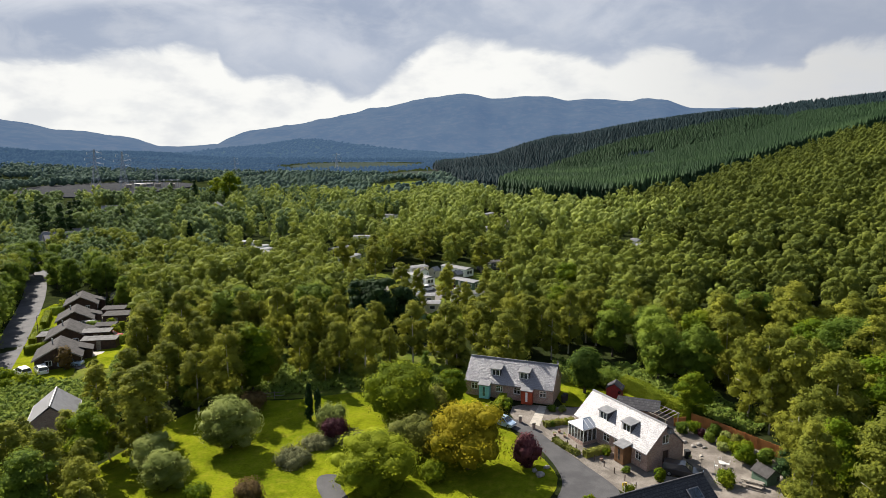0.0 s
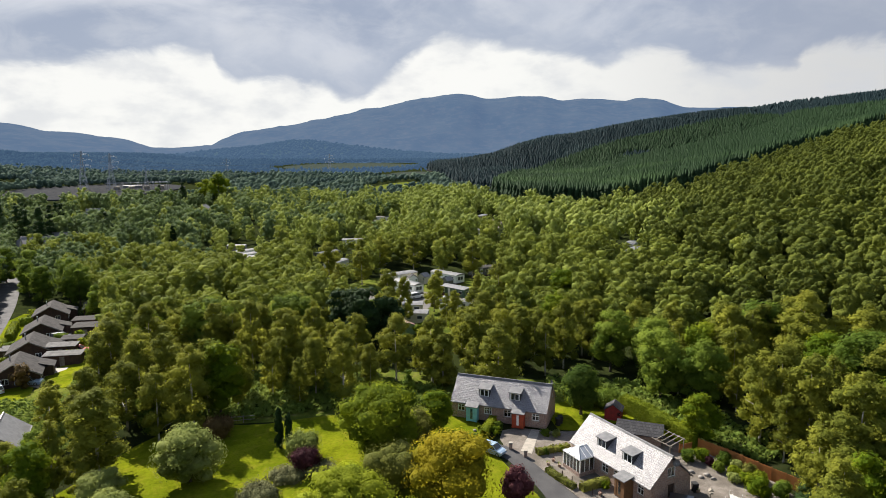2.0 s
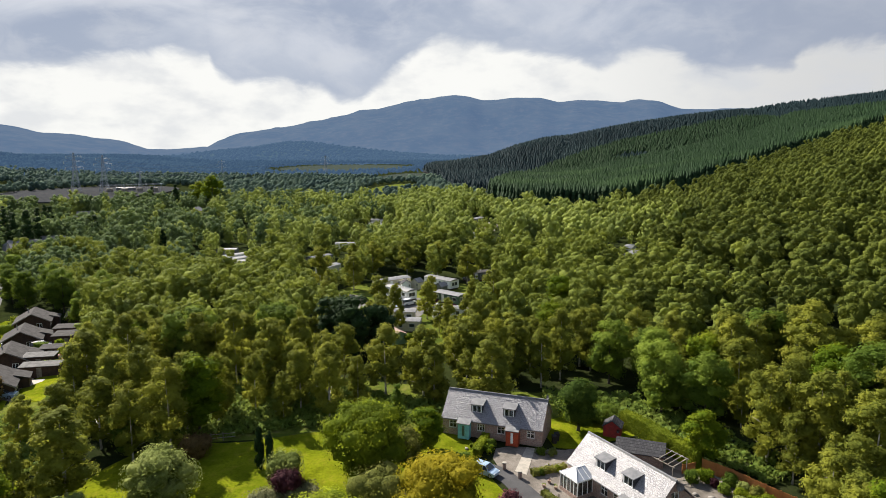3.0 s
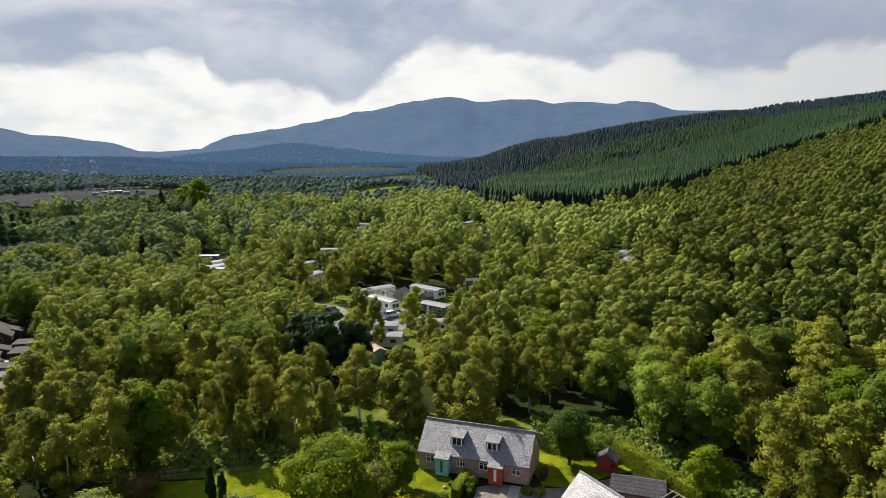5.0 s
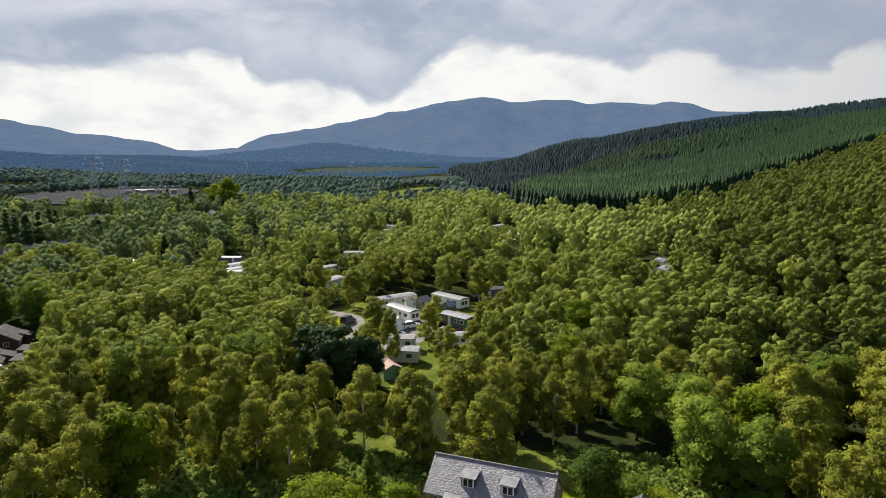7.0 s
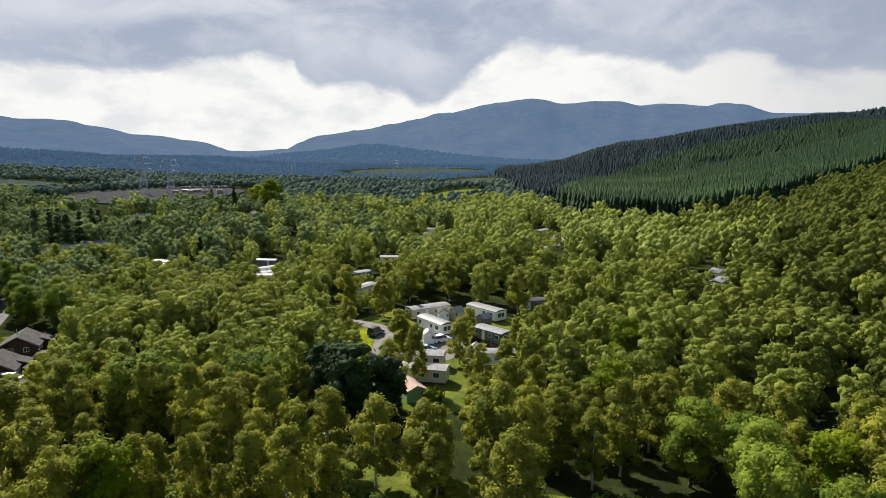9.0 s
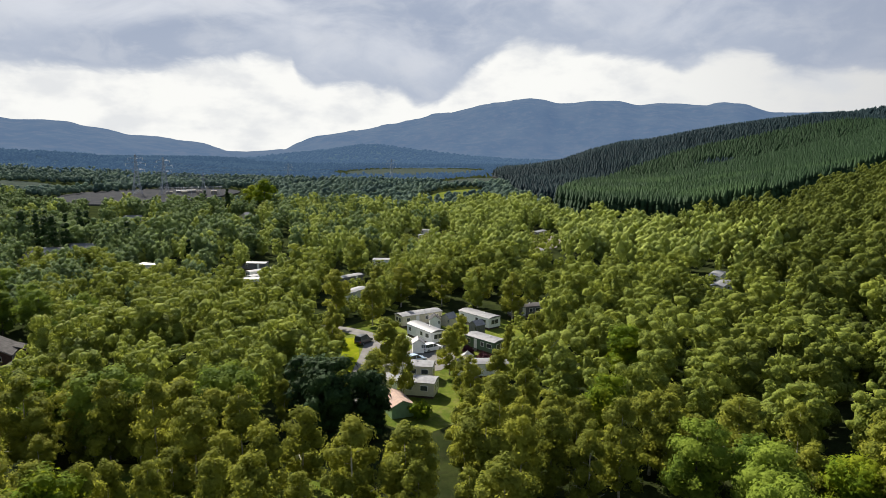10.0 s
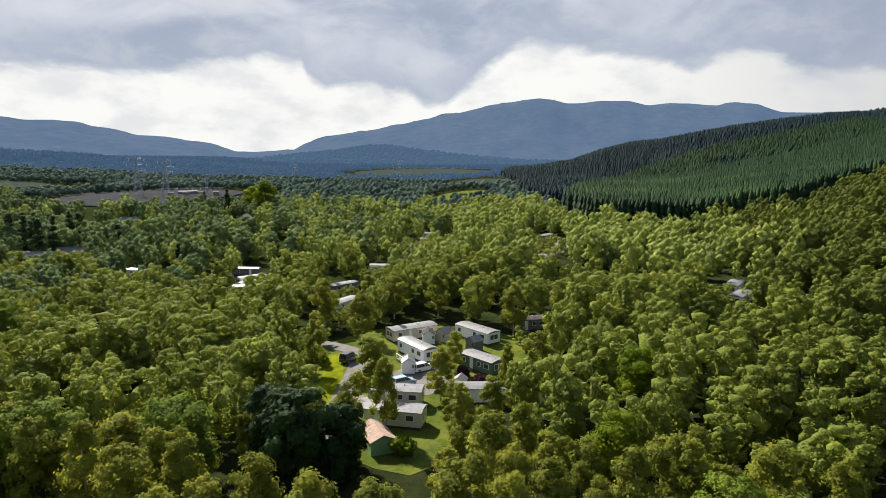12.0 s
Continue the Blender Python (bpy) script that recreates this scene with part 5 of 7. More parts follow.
c = thing("conservatory", pose(13.36, 82.58, 0.40, 0, 0, -52.99), "white framed conservatory against the cottage wall", "conservatory")
part("plinth", Geo().box(-5.25, -5.25, -0.2, -2.25, -2.93, 0.55), STONE, c, "low stone plinth")
for i in range(6):
    a = -5.2 + i * 0.585
    part("post", Geo().box(a - 0.04, -5.22, 0.55, a + 0.04, -5.12, 2.1), WHITE, c)
    if i < 5:
        part("pane", Geo().box(a + 0.045, -5.18, 0.56, a + 0.54, -5.165, 2.08), GLASS, c)
for s in (-5.22, -2.36):
    for i in range(4):
        b = -5.1 + i * 0.68
        part("post", Geo().box(s, b - 0.04, 0.55, s + 0.08, b + 0.04, 2.1), WHITE, c)
        if i < 3:
            part("pane", Geo().box(s + 0.03, b + 0.045, 0.56, s + 0.045, b + 0.635, 2.08), GLASS, c)
part("eaves_beam", Geo().box(-5.3, -5.3, 2.1, -2.2, -5.1, 2.24).box(-5.3, -5.1, 2.1, -5.1, -3.3, 2.24).box(-2.4, -5.1, 2.1, -2.2, -3.3, 2.24), WHITE, c)
PANEL = plain("polycarbonate", (0.30, 0.32, 0.35), 0.35, vary=0.1, spec=0.6)
apex, back = (-3.75, -4.2, 3.05), (-3.75, -2.95, 3.05)
for quad in ([(-5.3, -5.3, 2.24), (-2.2, -5.3, 2.24), apex], [(-2.2, -5.3, 2.24), (-2.2, -2.95, 2.24), back, apex], [(-5.3, -2.95, 2.24), (-5.3, -5.3, 2.24), apex, back]):
    g = Geo().face(*quad)
    g.face(*[(x, y, z - 0.03) for x, y, z in quad[::-1]])
    part("roof_panel", g, PANEL, c)
g = Geo()
for p, q in (((-5.3, -5.3, 2.26), apex), ((-2.2, -5.3, 2.26), apex), (apex, back), ((-4.25, -5.3, 2.26), apex), ((-3.2, -5.3, 2.26), apex), ((-2.2, -4.3, 2.26), (-3.75, -4.15, 3.07)), ((-2.2, -3.5, 2.26), (-3.75, -3.5, 3.07)), ((-5.3, -4.3, 2.26), (-3.75, -4.15, 3.07)), ((-5.3, -3.5, 2.26), (-3.75, -3.5, 3.07))):
    g.tube([p, q], [0.04, 0.04], 4)
part("glazing_bar", g, WHITE, c)

# house whose roof shows below, beside the drive
cottage("dark_roofed_house", pose(13.9, 62.3, 0.05, 0, 0, 34), 12.0, 3.8, 2.6, 5.5, "house with a dark slate roof and a roof window", [(2.5, 1.1, 0.9, 1.9, 2), (-2.5, 1.1, 0.9, 1.9, 2)], roof=DARKSLATE)
g = Geo().box(-0.75, -0.62, 0.0, 0.75, 0.62, 0.10, 0.02)
sky_window = single("roof_window", g, PALEGREY, pose(13.9, 62.3, 0.05, 0, 0, 34) @ pose(3.6, -1.5, 4.62, 37.4, 0, 0), "pale framed roof window on the dark slates", "window")
part("pane", Geo().box(-0.62, -0.5, 0.10, 0.62, 0.5, 0.115), GLASS, sky_window)

# outbuildings behind the cottage
ob = thing("garage", pose(15.9, 91.6, 0.85, 0, 0, -12), "low garage with a dark slate roof behind the cottage", "garage")
part("wall", Geo().box(-2.7, -1.9, -0.3, 2.7, 1.9, 1.6), STONE, ob)
part("roof", Geo().along([(-2.15, 1.5), (2.15, 1.5), (2.15, 1.62), (0, 2.55), (-2.15, 1.62)], -2.9, 2.9), DARKSLATE, ob, "dark slate roof")
ob = thing("lean_to_frame", pose(18.6, 88.9, 0.7, 0, 0, -52), "bare timber pergola frame beside the garage", "pergola")
for i in range(6):
    part("rafter", Geo().tube([(-2 + i * 0.75, -1.2, 1.7), (-2 + i * 0.75, 1.3, 2.2)], [0.05, 0.05], 4), GREYWOOD, ob)
for x in (-2, 1.75):
    for yy in (-1.1, 1.2):
        part("post", Geo().tube([(x, yy, -0.3), (x, yy, 1.75 + 0.2 * (yy + 1.2))], [0.06, 0.06], 4), GREYWOOD, ob)
part("beam", Geo().tube([(-2.3, -1.1, 1.68), (2.0, -1.1, 1.68)], [0.06, 0.06], 4), GREYWOOD, ob)
part("beam", Geo().tube([(-2.3, 1.2, 2.16), (2.0, 1.2, 2.16)], [0.06, 0.06], 4), GREYWOOD, ob)


def shed(name, m, w, d, h, wall, roof, label, category="shed", pitch=0.35):
    ob = thing(name, m, label, category)
    g = Geo()
    g.box(-w / 2, -d / 2, -0.15, w / 2, d / 2, h)
    g.across([(-w / 2, h), (w / 2, h), (0, h + pitch * w)], -d / 2, d / 2)
    part("wall", g, wall, ob)
    for s in (-1, 1):
        a, b = s * (w / 2 + 0.15), 0
        z = h - 0.15 * 2 * pitch
        prof = [(a, z), (b, h + pitch * w), (b, h + pitch * w + 0.07), (a, z + 0.07)]
        part("roof", Geo().across(prof if s < 0 else prof[::-1], -d / 2 - 0.15, d / 2 + 0.15), roof, ob)
    part("door", Geo().box(-0.4, -d / 2 - 0.04, 0.05, 0.4, -d / 2 - 0.004, min(h, 1.9)), wall, ob)
    part("window", Geo().box(w * 0.27, -d / 2 - 0.03, h * 0.55, w * 0.45, -d / 2 - 0.004, h * 0.85), GLASS, ob)
    return ob


shed("garden_shed", pose(13.2, 97.6, 1.1, 0, 0, -14), 2.2, 2.0, 1.55, SHEDRED, DARKSLATE, "dark red garden shed on the grass")
shed("potting_shed", pose(28.0, 75.2, 0.15, 0, 0, 30), 1.9, 2.2, 1.5, DEEPGREEN, GREYROOF, "small green potting shed by the trees")

# ---------------- garden things ----------------
hedge_rng = np.random.default_rng(5)


def hedge(line, w, h, mat, label, count=60, size=0.16):
    """A clipped hedge along a line: a solid leafy body with flat sides and top, and sprays standing out of it."""
    vs, fs, k = [], [], 0
    for (x0, y0), (x1, y1) in zip(line, line[1:]):
        d = math.hypot(x1 - x0, y1 - y0)
        ux, uy = (x1 - x0) / d, (y1 - y0) / d
        n = max(2, int(d / 0.5))
        lean = hedge_rng.uniform(-0.07, 0.07, (n + 1, 2))
        rings = []
        for i in range(n + 1):
            t = i / n
            px, py = x0 + (x1 - x0) * t, y0 + (y1 - y0) * t
            z = float(land(px, py))
            half, top = w / 2 * 0.92 + lean[i, 0], h * 0.96 + lean[i, 1]
            rings.append([(px - uy * s * half * q, py + ux * s * half * q, z + zz) for s, q, zz in ((-1, 1, -0.1), (-1, 1, top * 0.85), (-1, 0.75, top), (1, 0.75, top), (1, 1, top * 0.85), (1, 1, -0.1))])
        v = np.array(rings).reshape(-1, 3)
        f = []
        for i in range(n):
            for q in range(5):
                a, b = i * 6 + q, i * 6 + q + 1
                f += [(a, b, b + 6), (a, b + 6, a + 6)]
        for e in (0, n * 6):
            f += [(e, e + 1, e + 2), (e, e + 2, e + 3), (e, e + 3, e + 4), (e, e + 4, e + 5)]
        vs.append(v)
        fs.append(np.array(f) + k)
        k += len(v)
        m = int(d * (w + 2 * h) * count)
        t, s = hedge_rng.uniform(-0.02, 1.02, m), hedge_rng.uniform(-h, w + h, m)
        top = (s > 0) & (s < w)
        out = np.where(top, s - w / 2, np.where(s <= 0, -w / 2, w / 2)) + hedge_rng.normal(0, 0.04, m)
        up = np.where(top, h, np.where(s <= 0, h + s, h - (s - w))) + hedge_rng.normal(0, 0.04, m)
        px, py = x0 + (x1 - x0) * t - uy * out, y0 + (y1 - y0) * t + ux * out
        p = np.stack([px, py, land(px, py) + up], 1)
        side = np.where(top, 0.0, np.sign(s - w / 2))
        nrm = unit(np.stack([-uy * side, ux * side, np.where(top, 1.0, 0.25)], 1) + 0.5 * hedge_rng.normal(size=(m, 3)))
        a = unit(np.cross(nrm, hedge_rng.normal(size=(m, 3))))
        b = np.cross(nrm, a)
        g = size * hedge_rng.uniform(0.6, 1.3, (m, 1))
        vs.append(np.stack([p - a * g * 0.6 - b * g * 0.35, p + a * g * 0.6 - b * g * 0.35, p + b * g * 0.75], 1).reshape(-1, 3))
        fs.append(np.arange(m * 3).reshape(-1, 3) + k)
        k += m * 3
    me = tri_mesh("hedge", np.concatenate(vs), np.concatenate(fs))
    single("hedge", me, mat, Matrix(), label, "hedge")


hedge([(-8.4, 89.2), (-6.2, 88.7), (-4.6, 88.8)], 0.9, 0.8, GREEN, "low dark clipped hedge before the cottage lawn")
hedge([(4.2, 82.2), (5.6, 80.4), (7.2, 78.7)], 0.8, 0.6, OLIVE, "low brownish clipped hedge edging the gravel", 45)
hedge([(7.9, 78.4), (9.6, 79.5), (11.0, 80.2)], 0.9, 0.9, OLIVE, "low brownish clipped hedge edging the gravel", 45)
hedge([(2.9, 86.0), (4.8, 87.0), (6.8, 87.9)], 0.9, 0.7, OLIVE, "low mixed hedge across the gravel", 45)
hedge([(-4.0, 89.2), (-3.1, 93.6)], 1.0, 1.2, HEDGE, "clipped hedge beside the cottage path")
hedge([(14.8, 100.5), (17.6, 96.6), (20.0, 92.8), (22.4, 89.6)], 1.4, 2.3, HEDGE, "tall clipped yellow-green hedge")


def timber_fence(line, h, label, mat=FENCEWOOD, gap=1.8):
    ob = thing("panel_fence", pose(*lie(*line[0])), label, "fence")
    ox, oy, oz = lie(*line[0])
    for (x0, y0), (x1, y1) in zip(line, line[1:]):
        d = math.hypot(x1 - x0, y1 - y0)
        turn = math.degrees(math.atan2(y1 - y0, x1 - x0))
        n = max(1, round(d / gap))
        for i in range(n):
            a, b = i / n, (i + 1) / n
            xa, ya = x0 + (x1 - x0) * a, y0 + (y1 - y0) * a
            m = pose(xa - ox, ya - oy, float(land(xa, ya)) - oz, 0, 0, turn)
            part("post", Geo().box(-0.05, -0.05, -0.3, 0.05, 0.05, h + 0.05), mat, ob, "", m)
            g = Geo()
            for j in range(14):
                u = 0.055 + j * (d / n - 0.11) / 14
                g.box(u, -0.015 + 0.012 * (j % 2), 0.06, u + (d / n - 0.11) / 14 - 0.012, 0.010 + 0.012 * (j % 2), h - 0.03 * ((j * 7) % 3))
            g.box(0.05, 0.024, h * 0.25, d / n - 0.05, 0.06, h * 0.25 + 0.08).box(0.05, 0.024, h * 0.75, d / n - 0.05, 0.06, h * 0.75 + 0.08)
            part("fence_panel", g, mat, ob, "", m)


timber_fence([(22.6, 89.3), (25.4, 86.9), (28.0, 84.0), (31.4, 80.4)], 1.6, "orange-stained close-board fence round the gravel garden")
timber_fence([(20.2, 88.4), (22.0, 89.3)], 1.2, "orange-stained short fence by the hedge")

# clipped and loose shrubs in the gravel garden
SHRUBS = [(20.9, 86.6, 1.9, 1.5, GREEN), (22.6, 86.9, 1.9, 1.4, LIME), (23.2, 85.8, 1.1, 1.0, PLUM), (25.0, 86.0, 1.9, 1.6, GREEN), (23.9, 84.3, 1.5, 1.3, GREEN), (26.0, 84.8, 1.7, 1.3, SAGE),
          (25.3, 83.6, 1.8, 1.2, LIME), (27.0, 83.6, 1.7, 1.5, OLIVE), (25.1, 82.2, 1.5, 1.0, SAGE), (26.3, 82.0, 1.6, 1.2, LIME), (27.6, 82.2, 1.8, 1.4, HEDGE), (26.8, 79.4, 3.0, 2.4, LIME), (29.3, 79.6, 2.4, 1.7, GREEN),
          (23.4, 74.0, 2.6, 1.6, LIME), (30.2, 75.6, 2.8, 3.6, SPRUCE), (16.1, 73.6, 1.4, 1.7, LIME)]
for i, (x, y, w, h, leaf) in enumerate(SHRUBS):
    bush("garden_shrub", x, y, w, h, leaf, {GREEN: "dense dark green clipped shrub on gravel", LIME: "bright green rounded shrub on gravel", PLUM: "small dark red shrub on gravel", SAGE: "pale grey-green low shrub on gravel", OLIVE: "olive-toned loose shrub by the fence", HEDGE: "yellow-green feathery shrub by the fence", SPRUCE: "dark upright evergreen by the potting shed"}[leaf], 700 + i, 12, 110, 0.15, group="shrubs of the gravel garden")
BEDS = [(-4.6, 91.6, 1.0, 0.6, HEDGE), (-2.4, 90.8, 1.5, 1.0, LIME), (-2.2, 92.2, 1.3, 1.1, GREEN), (4.0, 91.0, 1.8, 0.9, GREEN), (5.4, 91.2, 1.4, 0.7, SAGE), (4.0, 86.2, 0.9, 0.8, GREEN), (6.0, 87.2, 0.9, 0.8, LIME), (10.6, 79.3, 1.2, 0.9, LIME), (12.6, 75.4, 1.2, 0.8, GREEN), (12.4, 70.6, 1.5, 1.0, HEDGE), (13.6, 69.9, 1.3, 0.8, OLIVE), (7.9, 66.8, 1.4, 1.6, LIME)]
for i, (x, y, w, h, leaf) in enumerate(BEDS):
    bush("border_plant", x, y, w, h, leaf, "low mixed border plant beside the gravel", 740 + i, 6, 45, 0.18, group="border plants")

# trees and bushes of the lawn
whitebeam = Kind("whitebeam_tree", "pale silver-green rounded tree on the lawn", 2, SAGE, BARK, 7.0, 7.8, 0.6, 44, 210, 0.20, "round", 0.16, 800, 0.20)
maple = Kind("golden_maple_tree", "wide golden-green maple by the drive", 1, GOLD, BARK, 8.5, 9.6, 1.4, 48, 250, 0.20, "round", 0.22, 820, 0.20)
whitebeam.plant(-36.6, 74.6, 6.4, rng, 1.15)
whitebeam.plant(-43.0, 67.6, 4.6, rng, 1.1)
whitebeam.plant(-39.0, 63.6, 4.4, rng, 1.15)
maple.plant(-5.9, 73.6, 8.0, rng, 1.08)
sycamore = Kind("sycamore_tree", "large rounded green sycamore on the lawn", 2, SYCAMORE, BARK, 8.5, 10.2, 0.4, 56, 250, 0.20, "round", 0.24, 840, 0.19)
sycamore.plant(-16.6, 84.4, 8.6, rng, 1.0, label="large rounded green sycamore on the lawn")
lime_tree.plant(-9.9, 89.6, 6.0, rng, 1.15, label="light green young tree beside the cottage")
sycamore.plant(-15.8, 67.0, 6.6, rng, 1.25, label="broad spreading green tree by the tarmac path")
round_tree = Kind("round_tree", "dense round dark green tree behind the cottage", 1, HOLLY, BARK, 7.0, 6.0, 1.5, 40, 230, 0.20, "round", 0.22, 870, 0.24)
round_tree.plant(8.8, 98.2, 6.9, rng, 1.0)
SHOWN = [(-13.2, 76.6, 6.2, 4.9, OLIVE, "olive-green loose large shrub on the lawn"), (0.8, 75.4, 3.4, 4.2, PLUM, "dark purple-leaved small tree by the drive"), (-24.0, 78.6, 3.2, 2.8, PLUM, "dark purple bush on the lawn"),
         (-25.4, 81.2, 3.8, 3.4, SAGE, "pale loose shrub behind the purple bush"), (-27.2, 72.0, 4.8, 1.4, GREYGREEN, "low grey-green mounded shrub on the lawn"), (-25.8, 76.9, 4.4, 1.0, GREYGREEN, "low grey-green mounded shrub on the lawn"),
         (-22.2, 78.4, 3.8, 1.1, GREYGREEN, "low dark mounded shrub on the lawn"), (-38.6, 85.6, 4.0, 2.6, RUST, "russet shrub at the lawn edge"), (-29.0, 63.0, 3.4, 1.9, RUST, "russet low shrub on the lawn"), (-34.0, 61.4, 3.0, 2.0, LIME, "bright green low shrub on the lawn"),
         (-9.6, 70.2, 3.0, 2.2, LIME, "young bright shrub under the maple"), (-12.6, 88.6, 4.4, 3.6, OLIVE, "olive shrub by the cottage lawn"), (12.2, 101.6, 4.0, 2.4, GREEN, "leafy shrub behind the garden shed"), (9.0, 103.0, 5.0, 2.6, LIME, "bright shrubs behind the cottage lawn")]
for i, (x, y, w, h, leaf, label) in enumerate(SHOWN):
    bush("lawn_shrub", x, y, w * 1.18, h, leaf, label, 860 + i, 18, 150, 0.17)
for x, y, h, w in ((-29.3, 83.4, 5.4, 1.0), (-28.2, 83.8, 4.6, 0.8), (-15.2, 96.0, 6.2, 3.2)):
    tall = 1.0 if w > 2 else 2.2
    v, f = crown(np.random.default_rng(int(h * 10)), h / tall, w, 0.05, 22, 60, 0.24, True, "cone" if w > 2 else "birch", lobe=0.34)
    v[:, 2] *= tall
    ob = thing("conifer_tree", pose(*lie(x, y)), "bright green pointed garden conifer" if w > 2 else "slim dark columnar conifer on the lawn", "tree")
    part("crown", tri_mesh("crown", v, f), GREEN if w > 2 else SPRUCE, ob)
    part("trunk", Geo().tube([(0, 0, -0.2), (0, 0, h * 0.6)], [0.1, 0.05], 6), BARK, ob)
# the big dark conifer by the caravans
for i, (x, y, h, w) in enumerate(((-29.2, 125.4, 11.8, 9.8), (-25.2, 127.6, 9.4, 6.6), (-34.2, 128.6, 10.4, 8.0))):
    v, f = crown(np.random.default_rng(90 + i), h, w, 0.3, 40, 62, 0.55, True, "round", 0.86, 0.19)
    ob = thing("cypress_tree", pose(*lie(x, y)), "large very dark green conifer by the caravan park", "tree", "dark conifers")
    part("crown", tri_mesh("crown", v, f), SPRUCE, ob)
    part("trunk", Geo().tube([(0, 0, -0.3), (0, 0, h * 0.9)], [0.25, 0.05], 6), BARK, ob)


def car(m, mat, label, kind="hatch", length=4.2):
    """A parked car: body, cabin, windows, wheels and lamps. It faces +x."""
    ob = thing("car", m, label, "car")
    L, W = length, 1.74
    hi = {"hatch": 1.48, "van": 1.8, "estate": 1.5, "saloon": 1.42}[kind]
    lowp = [(-L / 2, 0.32), (-L / 2 + 0.1, 0.24), (L / 2 - 0.15, 0.22), (L / 2, 0.36), (L / 2 - 0.04, 0.66), (L / 2 - 0.35, 0.80), (L * 0.22, 0.93), (-L / 2 + 0.12, 0.95), (-L / 2, 0.80)]
    g = Geo()
    m2 = len(lowp)
    rows = [(-W / 2, 0.94, 0.03), (-W / 2 + 0.09, 1.0, 0.0), (W / 2 - 0.09, 1.0, 0.0), (W / 2, 0.94, 0.03)]
    pts = [(x * sc, y, z + (lift if z > 0.6 else -0) * -1) for y, sc, lift in rows for x, z in lowp]
    fs = [tuple(range(m2)), tuple(range(4 * m2 - 1, 3 * m2 - 1, -1))]
    for r in range(3):
        fs += [(r * m2 + (i + 1) % m2, r * m2 + i, (r + 1) * m2 + i, (r + 1) * m2 + (i + 1) % m2) for i in range(m2)]
    g.solid(pts, fs)
    part("body", g, mat, ob)
    back = -L / 2 + (0.06 if kind != "saloon" else 0.75)
    cab = [(back, 0.94), (L * 0.24, 0.92), (L * 0.06, hi), (back + (0.16 if kind != "saloon" else 0.5), hi)]
    w0, w1 = W / 2 - 0.06, W / 2 - 0.24
    p = [(x, s * (w0 if z < 1 else w1), z) for s in (-1, 1) for x, z in cab]
    part("cabin_glass", Geo().solid(p, [(0, 1, 2, 3), (7, 6, 5, 4), (1, 0, 4, 5), (2, 1, 5, 6), (3, 2, 6, 7), (0, 3, 7, 4)]), TINTED, ob, "dark car windows")
    part("roof", Geo().box(cab[3][0] - 0.03, -w1 - 0.02, hi - 0.01, cab[2][0] + 0.04, w1 + 0.02, hi + 0.05, 0.03), mat, ob)
    for s in (-1, 1):
        for x0, z0, x1, z1 in ((cab[0][0], cab[0][1], cab[3][0], hi), (cab[1][0], cab[1][1], cab[2][0], hi), (-0.15, 0.94, -0.2, hi)):
            part("window_pillar", Geo().tube([(x0, s * (w0 + 0.01), z0), (x1, s * (w1 + 0.01), z1)], [0.05, 0.045], 4), mat, ob)
    for x in (-L * 0.31, L * 0.31):
        for s in (-1, 1):
            wh = part("wheel", Geo().tube([(x, s * (W / 2 - 0.2), 0.31), (x, s * (W / 2 + 0.01), 0.31)], [0.31, 0.31], 14), BLACK, ob)
            part("rim", Geo().tube([(x, s * (W / 2 + 0.01), 0.31), (x, s * (W / 2 + 0.025), 0.31)], [0.19, 0.17], 10), STEEL, wh)
    for s in (-1, 1):
        part("headlight", Geo().box(L / 2 - 0.14, s * 0.62 - 0.16, 0.58, L / 2 - 0.015, s * 0.62 + 0.16, 0.72, 0.03), LIGHTLENS, ob)
        part("tail_light", Geo().box(-L / 2 - 0.012, s * 0.68 - 0.1, 0.62, -L / 2 + 0.08, s * 0.68 + 0.1, 0.85, 0.02), REDCAR, ob)
    return ob


car(pose(*lie(-2.4, 85.6, 0.09), 0, 0, -28) @ Matrix.Scale(0.84, 4), BLUECAR, "pale blue hatchback parked on the driveway", "hatch", 3.6)
car(pose(*lie(19.0, 75.6, 0.06), 0, 0, -14), BLACKCAR, "black car parked beside the cottage gable", "estate", 4.6)

# gate pillars, rope posts, bench, table, rocks and sign
for x, y in ((-0.35, 86.9), (1.55, 85.2)):
    ob = thing("gate_pillar", pose(*lie(x, y)), "short brick gate pillar with a stone cap", "pillar", "gate pillars")
    part("shaft", Geo().box(-0.2, -0.2, -0.2, 0.2, 0.2, 0.85), STONE, ob)
    part("cap", Geo().box(-0.25, -0.25, 0.85, 0.25, 0.25, 0.97, 0.04), SLAB, ob)
for i in range(8):
    t = i / 7
    x, y = 5.6 + 7.4 * t, 81.0 - 9.4 * t + 0.6 * math.sin(3.1 * t)
    single("rope_post", Geo().tube([(0, 0, -0.2), (0, 0, 0.75), (0, 0, 0.82)], [0.06, 0.055, 0.02], 6), DARKWOOD, pose(*lie(x + 0.3, y + 0.2)), "short dark wooden post edging the gravel", "post", "posts along the drive")
ob = thing("picnic_bench", pose(*lie(26.2, 73.9), 0, 0, -28), "long weathered wooden table with benches", "bench")
part("tabletop", Geo().box(-1.2, -0.38, 0.70, 1.2, 0.38, 0.76, 0.01), GREYWOOD, ob)
